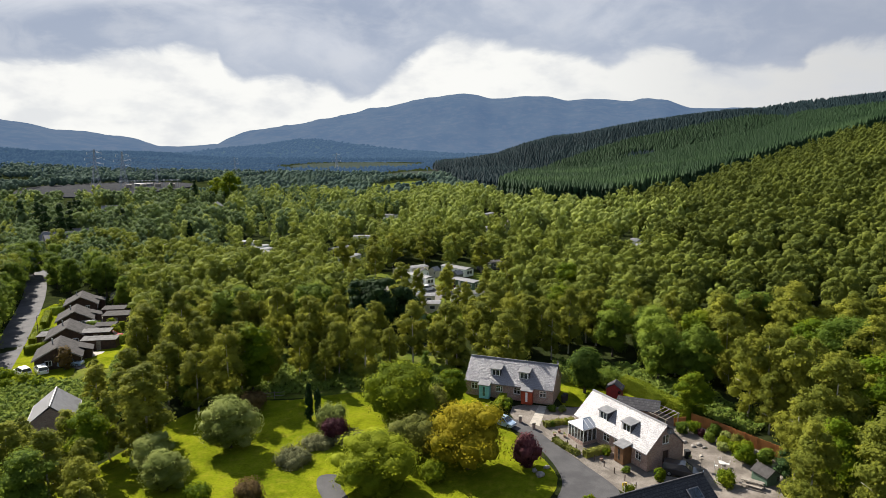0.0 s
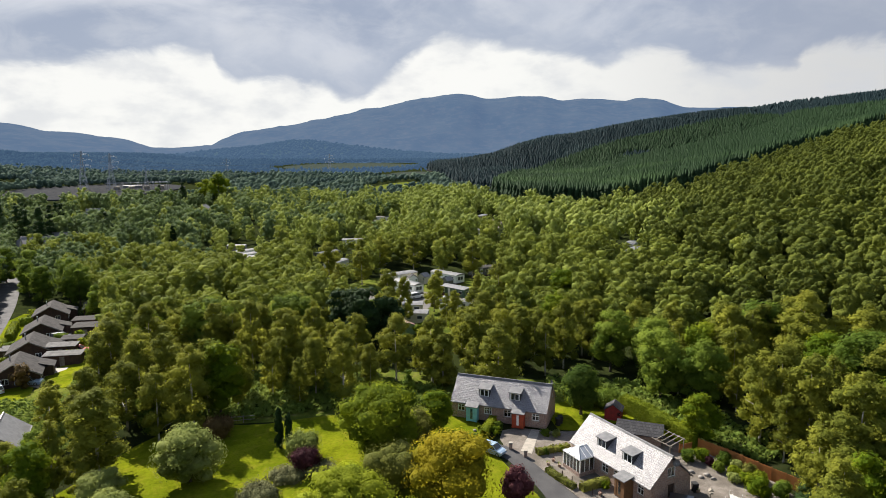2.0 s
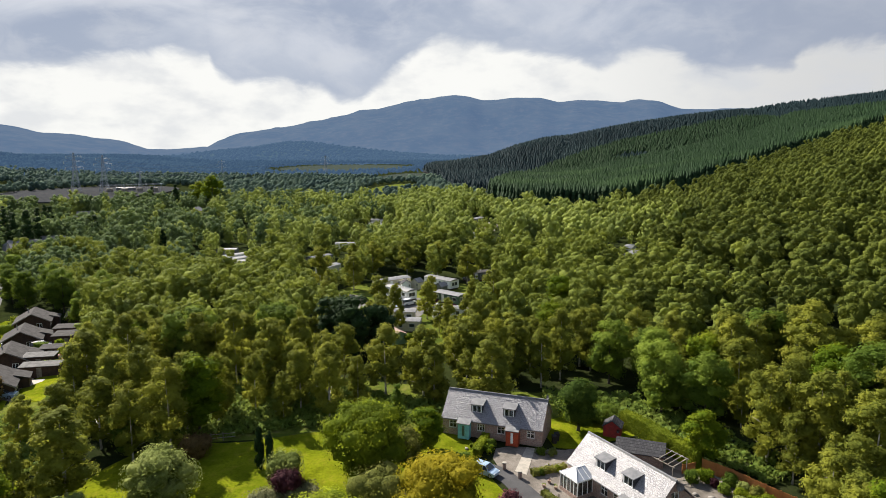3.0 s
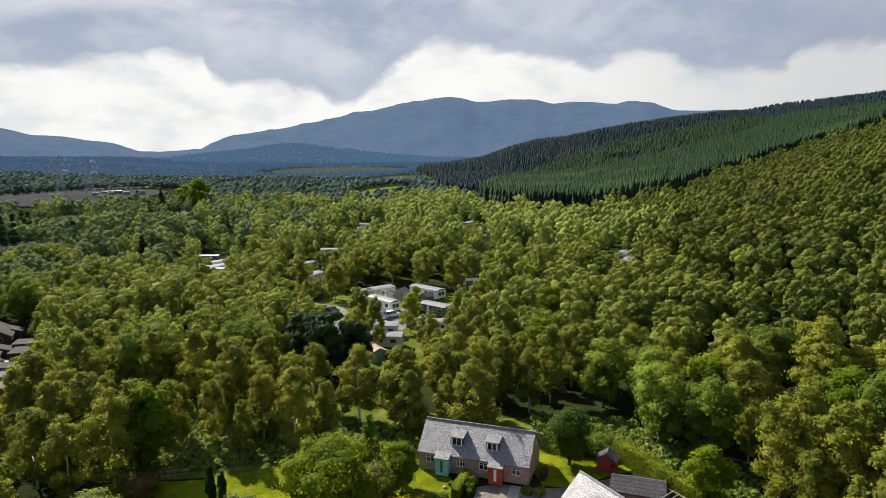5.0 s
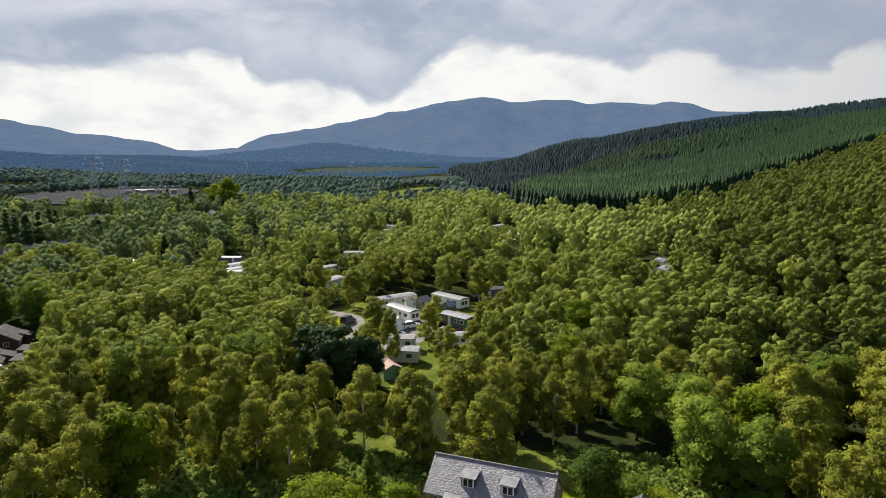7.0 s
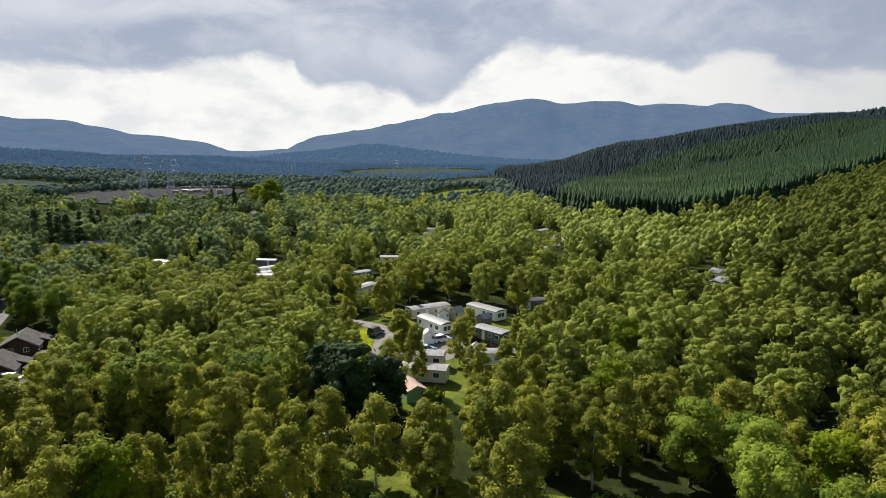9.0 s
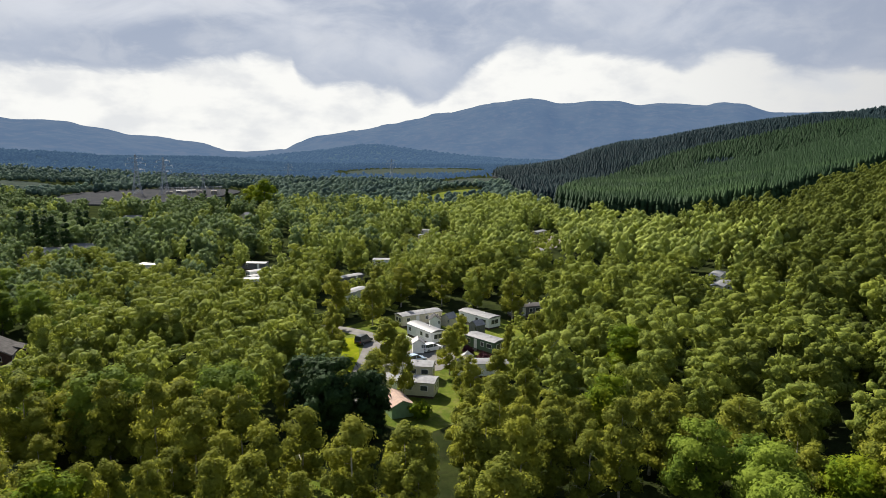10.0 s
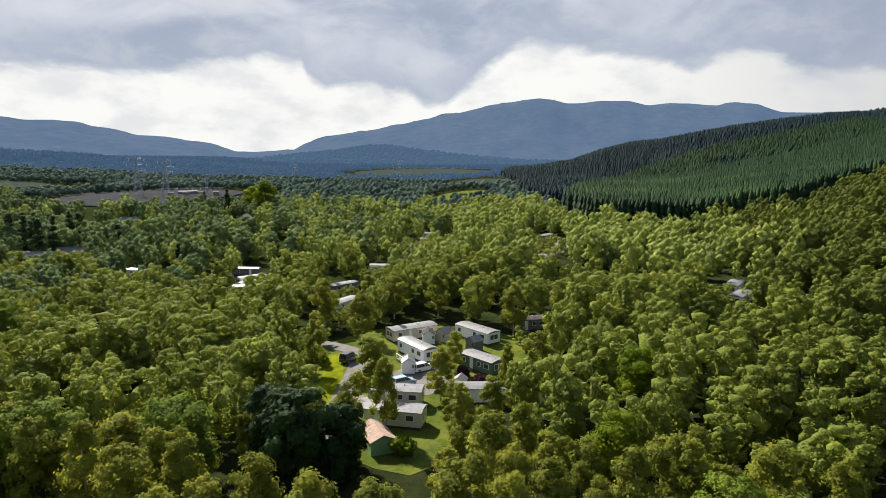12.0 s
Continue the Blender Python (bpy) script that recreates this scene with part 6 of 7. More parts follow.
for s in (-1, 1):
    part("seat", Geo().box(-1.2, s * 0.72 - 0.14, 0.42, 1.2, s * 0.72 + 0.14, 0.47), GREYWOOD, ob)
    for k in (-1, 1):
        part("leg", Geo().tube([(k * 0.9, s * 0.75, -0.05), (k * 0.9, s * 0.2, 0.72)], [0.05, 0.05], 4), GREYWOOD, ob)
    part("crossbar", Geo().box(s * 0.9 - 0.03, -0.8, 0.36, s * 0.9 + 0.03, 0.8, 0.42), GREYWOOD, ob)
IRON = plain("pale_iron", (0.55, 0.54, 0.5), 0.5, 0.2, vary=0.15)
ob = thing("garden_table", pose(*lie(23.9, 77.8)), "small round pale iron garden table", "table")
part("tabletop", Geo().tube([(0, 0, 0.70), (0, 0, 0.73)], [0.42, 0.42], 14), IRON, ob)
for k in range(3):
    a = k * 2.09
    part("leg", Geo().tube([(0.34 * math.cos(a), 0.34 * math.sin(a), -0.03), (0.1 * math.cos(a), 0.1 * math.sin(a), 0.4), (0.2 * math.cos(a), 0.2 * math.sin(a), 0.7)], [0.02, 0.02, 0.02], 5), IRON, ob)
for x, y, turn in ((23.2, 77.6, 80), (24.6, 78.1, -100), (23.9, 78.7, 0)):
    ob = thing("garden_chair", pose(*lie(x, y), 0, 0, turn), "pale iron garden chair", "chair", "chairs round the garden table")
    part("seat", Geo().box(-0.2, -0.2, 0.42, 0.2, 0.2, 0.45, 0.01), IRON, ob)
    part("backrest", Geo().tube([(-0.19, 0.2, 0.45), (-0.16, 0.25, 0.85), (0.16, 0.25, 0.85), (0.19, 0.2, 0.45)], [0.02] * 4, 5), IRON, ob)
    for a in (-1, 1):
        for b in (-1, 1):
            part("leg", Geo().tube([(a * 0.18, b * 0.18, -0.03), (a * 0.17, b * 0.17, 0.42)], [0.015, 0.015], 5), IRON, ob)
ob = thing("bird_table", pose(*lie(21.4, 77.4)), "slim wooden bird table on the gravel", "bird table")
part("post", Geo().tube([(0, 0, -0.2), (0, 0, 1.3)], [0.04, 0.04], 6), GREYWOOD, ob)
part("tray", Geo().box(-0.22, -0.22, 1.3, 0.22, 0.22, 1.35), GREYWOOD, ob)
part("roof", Geo().across([(-0.28, 1.62), (0.28, 1.62), (0, 1.82)], -0.25, 0.25), GREYWOOD, ob)
for i, (x, y, s) in enumerate(((2.6, 73.2, 0.8), (3.3, 75.2, 0.5), (1.9, 74.2, 0.5), (21.6, 82.9, 0.45), (22.4, 83.3, 0.55), (22.9, 82.6, 0.4), (4.6, 88.2, 0.45), (-5.3, 91.2, 0.4), (20.8, 84.0, 0.4))):
    r2 = np.random.default_rng(900 + i)
    me = tri_mesh("rock", ICO_V * r2.uniform(0.7, 1.15, (len(ICO_V), 1)) * [s, s * 0.8, s * 0.55] + [0, 0, s * 0.25], ICO_F)
    single("rock", me, ROCK, pose(*lie(x, y), 0, 0, i * 40), "pale rounded garden rock", "rock", "garden rocks")
for i, (x, y) in enumerate(((4.3, 83.6), (4.9, 84.6), (5.6, 83.4), (9.9, 77.8), (20.6, 79.6))):
    ob = thing("plant_pot", pose(*lie(x, y)), "terracotta pot with a small plant", "pot", "plant pots")
    part("pot", Geo().tube([(0, 0, 0), (0, 0, 0.32), (0, 0, 0.36)], [0.15, 0.21, 0.22], 10), BROWNROOF, ob)
    v, f = leaves(np.random.default_rng(i), np.array([0, 0, 0.45]), np.array([0.22, 0.22, 0.18]), 40, 0.1, True)
    part("plant", tri_mesh("plant", v, f), PLUM if i % 2 else GREEN, ob)
YELLOW = plain("yellow_sign", (0.75, 0.55, 0.04), 0.5, vary=0.05)
ob = thing("signpost", pose(*lie(11.9, 70.6), 0, 0, 20), "white post with a small yellow board", "sign")
part("post", Geo().tube([(0, 0, -0.2), (0, 0, 1.25)], [0.05, 0.05], 6), WHITE, ob)
part("board", Geo().box(-0.28, -0.035, 0.95, 0.28, 0.035, 1.28, 0.01), YELLOW, ob)
part("lettering", Geo().box(-0.2, -0.042, 1.15, 0.2, -0.036, 1.2).box(-0.2, -0.042, 1.03, 0.14, -0.036, 1.08), BLACK, ob)
for x, y in ((5.6, 94.2), (5.9, 94.9), (20.3, 79.8)):
    ob = thing("wheelie_bin", pose(*lie(x, y), 0, 0, 15), "dark wheeled rubbish bin by a gable", "bin", "bins")
    g = Geo()
    p = [(-0.24, -0.26, 0.05), (0.24, -0.26, 0.05), (0.24, 0.26, 0.05), (-0.24, 0.26, 0.05), (-0.29, -0.34, 1.0), (0.29, -0.34, 1.0), (0.29, 0.34, 1.0), (-0.29, 0.34, 1.0)]
    part("body", g.solid(p, [(3, 2, 1, 0), (4, 5, 6, 7), (0, 1, 5, 4), (1, 2, 6, 5), (2, 3, 7, 6), (3, 0, 4, 7)]), BLACK, ob)
    part("lid", Geo().box(-0.31, -0.36, 1.0, 0.31, 0.38, 1.08, 0.03), BLACK, ob)
    part("axle", Geo().tube([(-0.3, 0.28, 0.1), (0.3, 0.28, 0.1)], [0.1, 0.1], 8), BLACK, ob)


def rail_fence(line, label):
    """Post and rail fence."""
    ob = thing("rail_fence", pose(*lie(*line[0])), label, "fence")
    ox, oy, oz = lie(*line[0])
    for (x0, y0), (x1, y1) in zip(line, line[1:]):
        n = max(1, round(math.hypot(x1 - x0, y1 - y0) / 2.0))
        pts = [lie(x0 + (x1 - x0) * i / n, y0 + (y1 - y0) * i / n) for i in range(n + 1)]
        pts = [(a - ox, b - oy, q - oz) for a, b, q in pts]
        for a, b, q in pts[:-1]:
            part("post", Geo().tube([(a, b, q - 0.2), (a, b, q + 1.15)], [0.06, 0.055], 5), GREYWOOD, ob)
        for h in (0.45, 0.95):
            for p, r in zip(pts, pts[1:]):
                part("rail", Geo().tube([(p[0], p[1], p[2] + h), (r[0], r[1], r[2] + h)], [0.045, 0.045], 4), GREYWOOD, ob)


rail_fence([(-41.0, 88.4), (-38.5, 89.3), (-35.6, 90.2)], "weathered wooden rail fence at the lawn edge")
single("fallen_trunk", Geo().tube([(-47.5, 96.9, 0.55), (-44, 92.8, 0.5), (-41.2, 89.3, 0.5)], [0.2, 0.17, 0.1], 7), GREYWOOD, Matrix(), "bare grey fallen trunk below the trees", "log")


# ---------------- undergrowth ----------------


def undergrowth(name, outlines, gap, mat, label, lo, hi, seed):
    """Low ferns and brambles, too many to count."""
    r = np.random.default_rng(seed)
    vs, fs, k = [], [], 0
    for line in outlines:
        xs, ys = [q[0] for q in line], [q[1] for q in line]
        px, py = scatter(r, min(xs), max(xs), min(ys), max(ys), gap, lambda a, b: inside(a, b, line))
        for a, b, z in zip(px, py, land(px, py)):
            h = r.uniform(lo, hi)
            v, f = leaves(r, np.array([a, b, z + h * 0.35]), np.array([gap * 0.6, gap * 0.6, h * 0.6]), 22, 0.5, True, 0.8)
            vs.append(v)
            fs.append(f + k)
            k += len(v)
    me = tri_mesh(name, np.concatenate(vs), np.concatenate(fs))
    single(name, me, mat, Matrix(), label, "undergrowth", kind="stuff")


undergrowth("bracken", [[(-47, 89.5), (-52, 106), (-34, 110), (-20, 107), (-10, 105), (-8, 99), (-16, 97), (-24, 95.5), (-30, 93.5), (-37, 90.4), (-43, 90.5)], [(6, 104.5), (18, 101), (22, 95), (25.5, 90), (30, 86), (33, 90), (26, 101), (16, 113), (4, 112)], [(-62, 84), (-76, 80), (-90, 93), (-86, 98), (-76, 96), (-68, 98)], [(-58, 74), (-70, 98), (-78, 112), (-70, 112), (-56, 92)]], 1.1, BRACKEN, "bright green bracken and brambles at the wood edge", 0.5, 1.3, 21)

# ---------------- cabins by the road ----------------


def cabin(m, w, d, label, roof=GREYROOF):
    """A dark timber cabin: gable to the road, lower cross gable behind."""
    ob = thing("timber_cabin", m, label, "cabin", "cabins along the road")
    h, top = 2.3, 4.3
    part("wall", Geo().box(-w / 2, -d / 2, -0.4, w / 2, d / 2, h).along([(-d / 2, h), (d / 2, h), (0, top - 0.12)], -w / 2, w / 2), DARKWOOD, ob)
    for back in (False, True):
        part("roof", roof_slab(d / 2, h, top, 0.45, -w / 2 - 0.5, w / 2 + 0.5, 0.12, back), roof, ob, "grey felt roof slope")
    part("annexe", Geo().box(w * 0.08, -d / 2 - 1.6, -0.4, w * 0.5, -d / 2 - 0.005, 2.0), DARKWOOD, ob)
    part("annexe_roof", Geo().along([(-d / 2 - 1.9, 1.95), (-d / 2 + 0.6, 2.75), (-d / 2 + 0.6, 2.86), (-d / 2 - 1.9, 2.06)], w * 0.05, w * 0.53), roof, ob)
    for x in (-w * 0.32, -w * 0.08):
        window_part(ob, pose(x, -d / 2 - 0.12, 0.9), 1.0, 1.0, 2, sill=False)
    for y in (-d * 0.2, d * 0.2):
        window_part(ob, pose(-w / 2 - 0.12, y, 0.9, 0, 0, -90), 1.1, 1.0, 2, sill=False)
    part("barge_board", Geo().tube([(-w / 2 - 0.52, -d / 2 - 0.45, h - 0.3), (-w / 2 - 0.52, 0, top + 0.02), (-w / 2 - 0.52, d / 2 + 0.45, h - 0.3)], [0.09] * 3, 4), GREYWOOD, ob)
    part("chimney", Geo().tube([(w * 0.1, d * 0.15, top - 0.9), (w * 0.1, d * 0.15, top + 0.55)], [0.1, 0.1], 8), STEEL, ob, "steel flue")
    return ob


for i, (x, y) in enumerate(((-86.7, 107.5), (-96.9, 123.2), (-108.2, 140.3), (-117.8, 155.3), (-111.0, 164.5))):
    cabin(pose(*lie(x, y), 0, 0, 122.8), 7.4, 7.4, "dark brown timber cabin with a grey felt roof")
for x, y, w, d, h, roof, label in ((-101.4, 122.2, 2.6, 3.2, 2.3, ROOFFELT, "small shed with a pale flat roof by the road"), (-97.4, 140.6, 5.6, 4.0, 2.4, GREYROOF, "dark flat-roofed shed in a cabin yard"), (-103.6, 148.4, 5.0, 3.4, 2.3, GREYROOF, "dark flat-roofed shed in a cabin yard"),
                                   (-90.6, 123.6, 5.4, 2.6, 2.3, ROOFFELT, "long shed with a pale flat roof in a yard"), (-85.6, 117.6, 6.4, 2.6, 2.1, ROOFFELT, "long pale-roofed lean-to in a cabin yard"), (-93.4, 130.4, 4.0, 2.8, 2.1, GREYROOF, "dark flat-roofed shed in a cabin yard")):
    ob = thing("flat_shed", pose(*lie(x, y), 0, 0, 20), label, "shed", "sheds behind the cabins")
    part("wall", Geo().box(-w / 2, -d / 2, -0.3, w / 2, d / 2, h), DARKWOOD, ob)
    part("door", Geo().box(-0.4, -d / 2 - 0.04, 0.0, 0.45, -d / 2 - 0.003, 1.9), GREYWOOD, ob)
    part("roof", Geo().along([(-d / 2 - 0.2, h), (d / 2 + 0.2, h + 0.15), (d / 2 + 0.2, h + 0.25), (-d / 2 - 0.2, h + 0.1)], -w / 2 - 0.2, w / 2 + 0.2), roof, ob)
for line, leaf, label in (([(-100.4, 114.8), (-98.2, 118.4), (-95.2, 119.6)], HEDGE, "clipped green hedge between the cabins"), ([(-109.2, 128.4), (-106.6, 132.0), (-103.0, 134.0)], GREEN, "dark clipped hedge between the cabins"), ([(-122.4, 149.6), (-120.2, 152.6), (-116.8, 150.0)], GREEN, "dark clipped hedge between the cabins"),
                          ([(-88.4, 120.8), (-83.0, 121.8), (-79.0, 124.6)], GREEN, "dark clipped hedge behind the yards"), ([(-102.0, 136.6), (-99.0, 135.4)], GREEN, "dark clipped hedge behind the yards"), ([(-104.6, 121.8), (-112.4, 133.0)], HEDGE, "clipped green hedge along the road verge"), ([(-114.0, 136.6), (-121.4, 147.4)], HEDGE, "clipped green hedge along the road verge")):
    hedge(line, 1.4, 1.7, leaf, label, 30, 0.24)
for i, (x, y, w, h, leaf) in enumerate(((-82.6, 103.4, 4.2, 4.4, RUST), (-101.0, 127.6, 2.4, 1.5, LIME), (-104.6, 128.2, 2.2, 1.4, LIME), (-112.0, 143.4, 2.6, 1.6, LIME), (-92.6, 100.0, 3.0, 1.6, LIME), (-90.0, 98.0, 3.4, 1.8, LIME), (-84.6, 96.4, 3.4, 1.8, HEDGE), (-92.0, 134.0, 2.4, 1.8, HEDGE), (-111.6, 160.4, 3.4, 2.6, GREEN), (-89.6, 128.4, 2.4, 2.4, LIME), (-81.0, 95.0, 3.0, 1.6, LIME), (-87.2, 94.4, 3.0, 1.5, LIME), (-94.6, 133.6, 3.0, 2.6, LIME), (-123.0, 154.6, 3.0, 1.6, HEDGE), (-125.6, 158.4, 3.4, 1.8, LIME))):
    bush("yard_shrub", x, y, w, h, leaf, "leafy shrub beside the cabins" if leaf is not RUST else "brownish small tree before a cabin", 1000 + i, 8, 45, 0.32)
for x, y, turn, mat, label, kind in ((-89.3, 101.2, 150, WHITECAR, "white car parked on the verge", "hatch"), (-86.2, 102.0, 140, WHITECAR, "white car parked by the cabin", "hatch"), (-91.6, 127.0, 10, SILVERCAR, "silver car in a cabin yard", "estate"), (-88.6, 125.6, 20, REDCAR, "red car in a cabin yard", "hatch"),
                                     (-100.2, 143.8, 30, WHITECAR, "white van in a cabin yard", "van"), (-101.6, 137.6, 20, BLACKCAR, "dark car in a cabin yard", "hatch"), (-83.0, 105.6, 15, BLUECAR, "blue car half hidden beside a cabin", "saloon")):
    car(pose(*lie(x, y, 0.10), 0, 0, turn), mat, label, kind)
single("paved_patch", Geo().box(-1.6, -2.2, -0.2, 1.6, 2.2, 0.18, 0.02), SLAB, pose(*lie(-83.6, 112.4), 0, 0, 20), "pale concrete slab beside a cabin", "paving")
cottage("grey_roofed_house", pose(*lie(-65.4, 79.4), 0, 0, 122), 8.0, 2.8, 2.4, 4.6, "house with a pale grey roof among the trees", [(1.5, 1.1, 0.9, 1.9, 2)], roof=PALEGREY)
single("lamp_post", Geo().tube([(0, 0, -0.3), (0, 0, 5.5), (0.15, 0, 6.0), (0.8, 0, 6.1)], [0.09, 0.06, 0.05, 0.05], 6), DARKWOOD, pose(*lie(-105.4, 124.6)), "dark roadside lamp post", "lamp post")

# ---------------- caravan park ----------------


def caravan(m, length, wide, wall, roof, label, detail=True, arch=False):
    """A static caravan over a dark underfloor block, with windows, a door and steps."""
    ob = thing("static_caravan", m, label, "caravan", "static caravans")
    hl, hw, h = length / 2, wide / 2, 2.55
    part("body", Geo().box(-hl, -hw, 0.45, hl, hw, h, 0.04), wall, ob)
    # solid dark block stands in for the shade below the floor
    part("skirt", Geo().box(-hl + 0.15, -hw + 0.12, -0.35, hl - 0.15, hw - 0.12, 0.45), DARKWOOD, ob, "dark block for the shaded gap under the floor")
    up = 0.42 if arch else 0.34
    part("roof", Geo().along([(-hw - 0.1, h), (hw + 0.1, h), (hw + 0.1, h + 0.06), (hw * 0.45, h + up * 0.82), (0, h + up), (-hw * 0.45, h + up * 0.82), (-hw - 0.1, h + 0.06)], -hl - 0.12, hl + 0.12), roof, ob)
    xs = [-hl * 0.72, -hl * 0.25, hl * 0.22, hl * 0.68] if detail else [-hl * 0.5, hl * 0.4]
    for s in (-1, 1):
        for i, x in enumerate(xs):
            if s < 0 and i == 1:
                part("door", Geo().box(x - 0.4, -hw - 0.03, 0.5, x + 0.4, -hw - 0.002, 2.4), WHITE, ob)
                continue
            w = 0.62 if i % 2 else 0.45
            win = part("window", Geo().box(x - w, s * hw - 0.03 if s < 0 else hw + 0.002, 1.25, x + w, s * hw - 0.002 if s < 0 else hw + 0.03, 2.15), WHITE, ob)
            part("pane", Geo().box(x - w + 0.07, -hw - 0.04 if s < 0 else hw + 0.03, 1.32, x + w - 0.07, -hw - 0.03 if s < 0 else hw + 0.04, 2.08), TINTED, win)
    for s in (-1, 1):
        win = part("window", Geo().box(s * hl - 0.03 if s < 0 else hl + 0.002, -hw * 0.62, 1.1, s * hl - 0.002 if s < 0 else hl + 0.03, hw * 0.62, 2.15), WHITE, ob)
        for q in (-1, 1):
            part("pane", Geo().box(-hl - 0.04 if s < 0 else hl + 0.03, q * hw * 0.31 - hw * 0.26, 1.18, -hl - 0.03 if s < 0 else hl + 0.04, q * hw * 0.31 + hw * 0.26, 2.08), TINTED, win)
    if detail:
        x = xs[1]
        for i in range(2):
            part("step", Geo().box(x - 0.5, -hw - 0.35 - 0.3 * i, -0.1, x + 0.5, -hw - 0.04 - 0.3 * i, 0.4 - 0.2 * i), GREYWOOD, ob)
        part("vent", Geo().tube([(hl * 0.3, 0.1, h + up - 0.05), (hl * 0.3, 0.1, h + up + 0.2)], [0.12, 0.09], 8), WHITE, ob)
    return ob


def between(a, b, wide, z=0.0):
    """Pose of a caravan whose nearer long side runs from a to b, and its length."""
    (x0, y0), (x1, y1) = a, b
    d = math.hypot(x1 - x0, y1 - y0)
    ux, uy = (x1 - x0) / d, (y1 - y0) / d
    cx, cy = (x0 + x1) / 2 - uy * wide / 2, (y0 + y1) / 2 + ux * wide / 2
    return pose(*lie(cx, cy), 0, 0, math.degrees(math.atan2(uy, ux))), d


for a, b, w, wall, roof, label, arch in (
        ((-38.9, 184.4), (-31.9, 191.7), 3.7, CREAM, PALEGREY, "cream static caravan with a pale grey roof", False),
        ((-28.4, 193.0), (-20.4, 187.4), 3.5, WHITE, PALEGREY, "white static caravan with a pale roof", False),
        ((-36.2, 178.9), (-29.3, 173.1), 3.2, WHITE, PALEGREY, "white static caravan with a rounded roof", True),
        ((-22.6, 173.5), (-16.0, 169.2), 3.4, DEEPGREEN, PALEGREY, "dark green static caravan with a pale roof", False),
        ((-31.0, 143.9), (-20.9, 144.4), 3.4, CREAM, PALEGREY, "cream static caravan with a lilac-grey roof", False),
        ((-31.4, 151.4), (-23.4, 152.4), 3.4, CREAM, PALEGREY, "cream static caravan beside the yard", False),
        ((-19.6, 155.0), (-11.4, 157.4), 3.2, WHITE, PALEGREY, "white static caravan half hidden by birches", False),
        ((-17.0, 199.0), (-10.6, 203.0), 3.4, PALEGREY, GREYROOF, "grey static caravan at the edge of the wood", False)):
    m, d = between(a, b, w)
    caravan(m, d, w, wall, roof, label, True, arch)
shed("green_lodge", pose(*lie(-24.9, 138.0), 0, 0, 38), 3.3, 5.6, 1.9, GREENPAINT, BROWNROOF, "green timber lodge with a brown tiled roof", "lodge", 0.22)
for x, y, turn, w, wall, roof, label in ((-30.6, 168.3, 20, 2.2, WHITE, PALEGREY, "small white shed by the parking yard"), (-32.4, 187.0, 20, 2.4, WHITE, DARKSLATE, "white shed with a dark roof"), (-19.6, 161.2, 0, 2.0, CREAM, PALEGREY, "small cream hut among caravans"), (-29.6, 189.0, -30, 2.6, CREAM, PALEGREY, "cream shed between caravans"), (-22.4, 184.4, -35, 2.4, PALEGREY, PALEGREY, "pale shed beside the white caravan")):
    shed("park_shed", pose(*lie(x, y), 0, 0, turn), w, 2.4, 2.0, wall, roof, label)
for x, y, turn, mat, label, kind in ((-29.2, 161.6, 50, BLUECAR, "blue-grey car in the caravan yard", "estate"), (-28.2, 169.6, 50, WHITECAR, "white car between the caravans", "hatch"), (-43.0, 171.6, 75, BLACKCAR, "black van beside the park lane", "van"), (-33.9, 149.8, 15, BLACKCAR, "dark car by the cream caravan", "saloon")):
    car(pose(*lie(x, y, 0.08), 0, 0, turn), mat, label, kind)
ob = thing("white_decking", pose(*lie(-32.2, 172.6), 0, 0, -45), "white railed deck beside a caravan", "decking")
part("deck", Geo().box(-2.4, -1.0, -0.1, 2.4, 1.0, 0.5), GREYWOOD, ob)
for i in range(9):
    part("baluster", Geo().box(-2.4 + i * 0.6 - 0.03, -1.0, 0.5, -2.4 + i * 0.6 + 0.03, -0.94, 1.4), WHITE, ob)
part("handrail", Geo().box(-2.45, -1.03, 1.4, 2.45, -0.91, 1.48), WHITE, ob)
ob = thing("white_decking", pose(*lie(-32.6, 152.8), 0, 0, 15), "white railed deck at a caravan's end", "decking")
part("deck", Geo().box(-1.4, -1.4, -0.1, 1.4, 1.4, 0.5), GREYWOOD, ob)
for i in range(6):
    part("baluster", Geo().box(-1.4 + i * 0.56 - 0.03, -1.4, 0.5, -1.4 + i * 0.56 + 0.03, -1.34, 1.4), WHITE, ob)
part("handrail", Geo().box(-1.45, -1.43, 1.4, 1.45, -1.31, 1.48), WHITE, ob)
for i, (x, y, w, h, leaf) in enumerate(((-17.2, 165.6, 3.0, 1.6, PLUM), (-20.8, 168.4, 3.0, 1.8, PLUM), (-36.4, 158.6, 2.6, 2.0, GREEN), (-46.4, 168.0, 3.4, 2.4, GREEN), (-15.2, 142.0, 3.0, 2.2, LIME), (-20.6, 136.4, 3.4, 2.4, LIME))):
    bush("park_shrub", x, y, w, h, leaf, "dark purple shrub by a caravan" if leaf is PLUM else "green shrub in the caravan park", 1100 + i, 8, 45, 0.32)
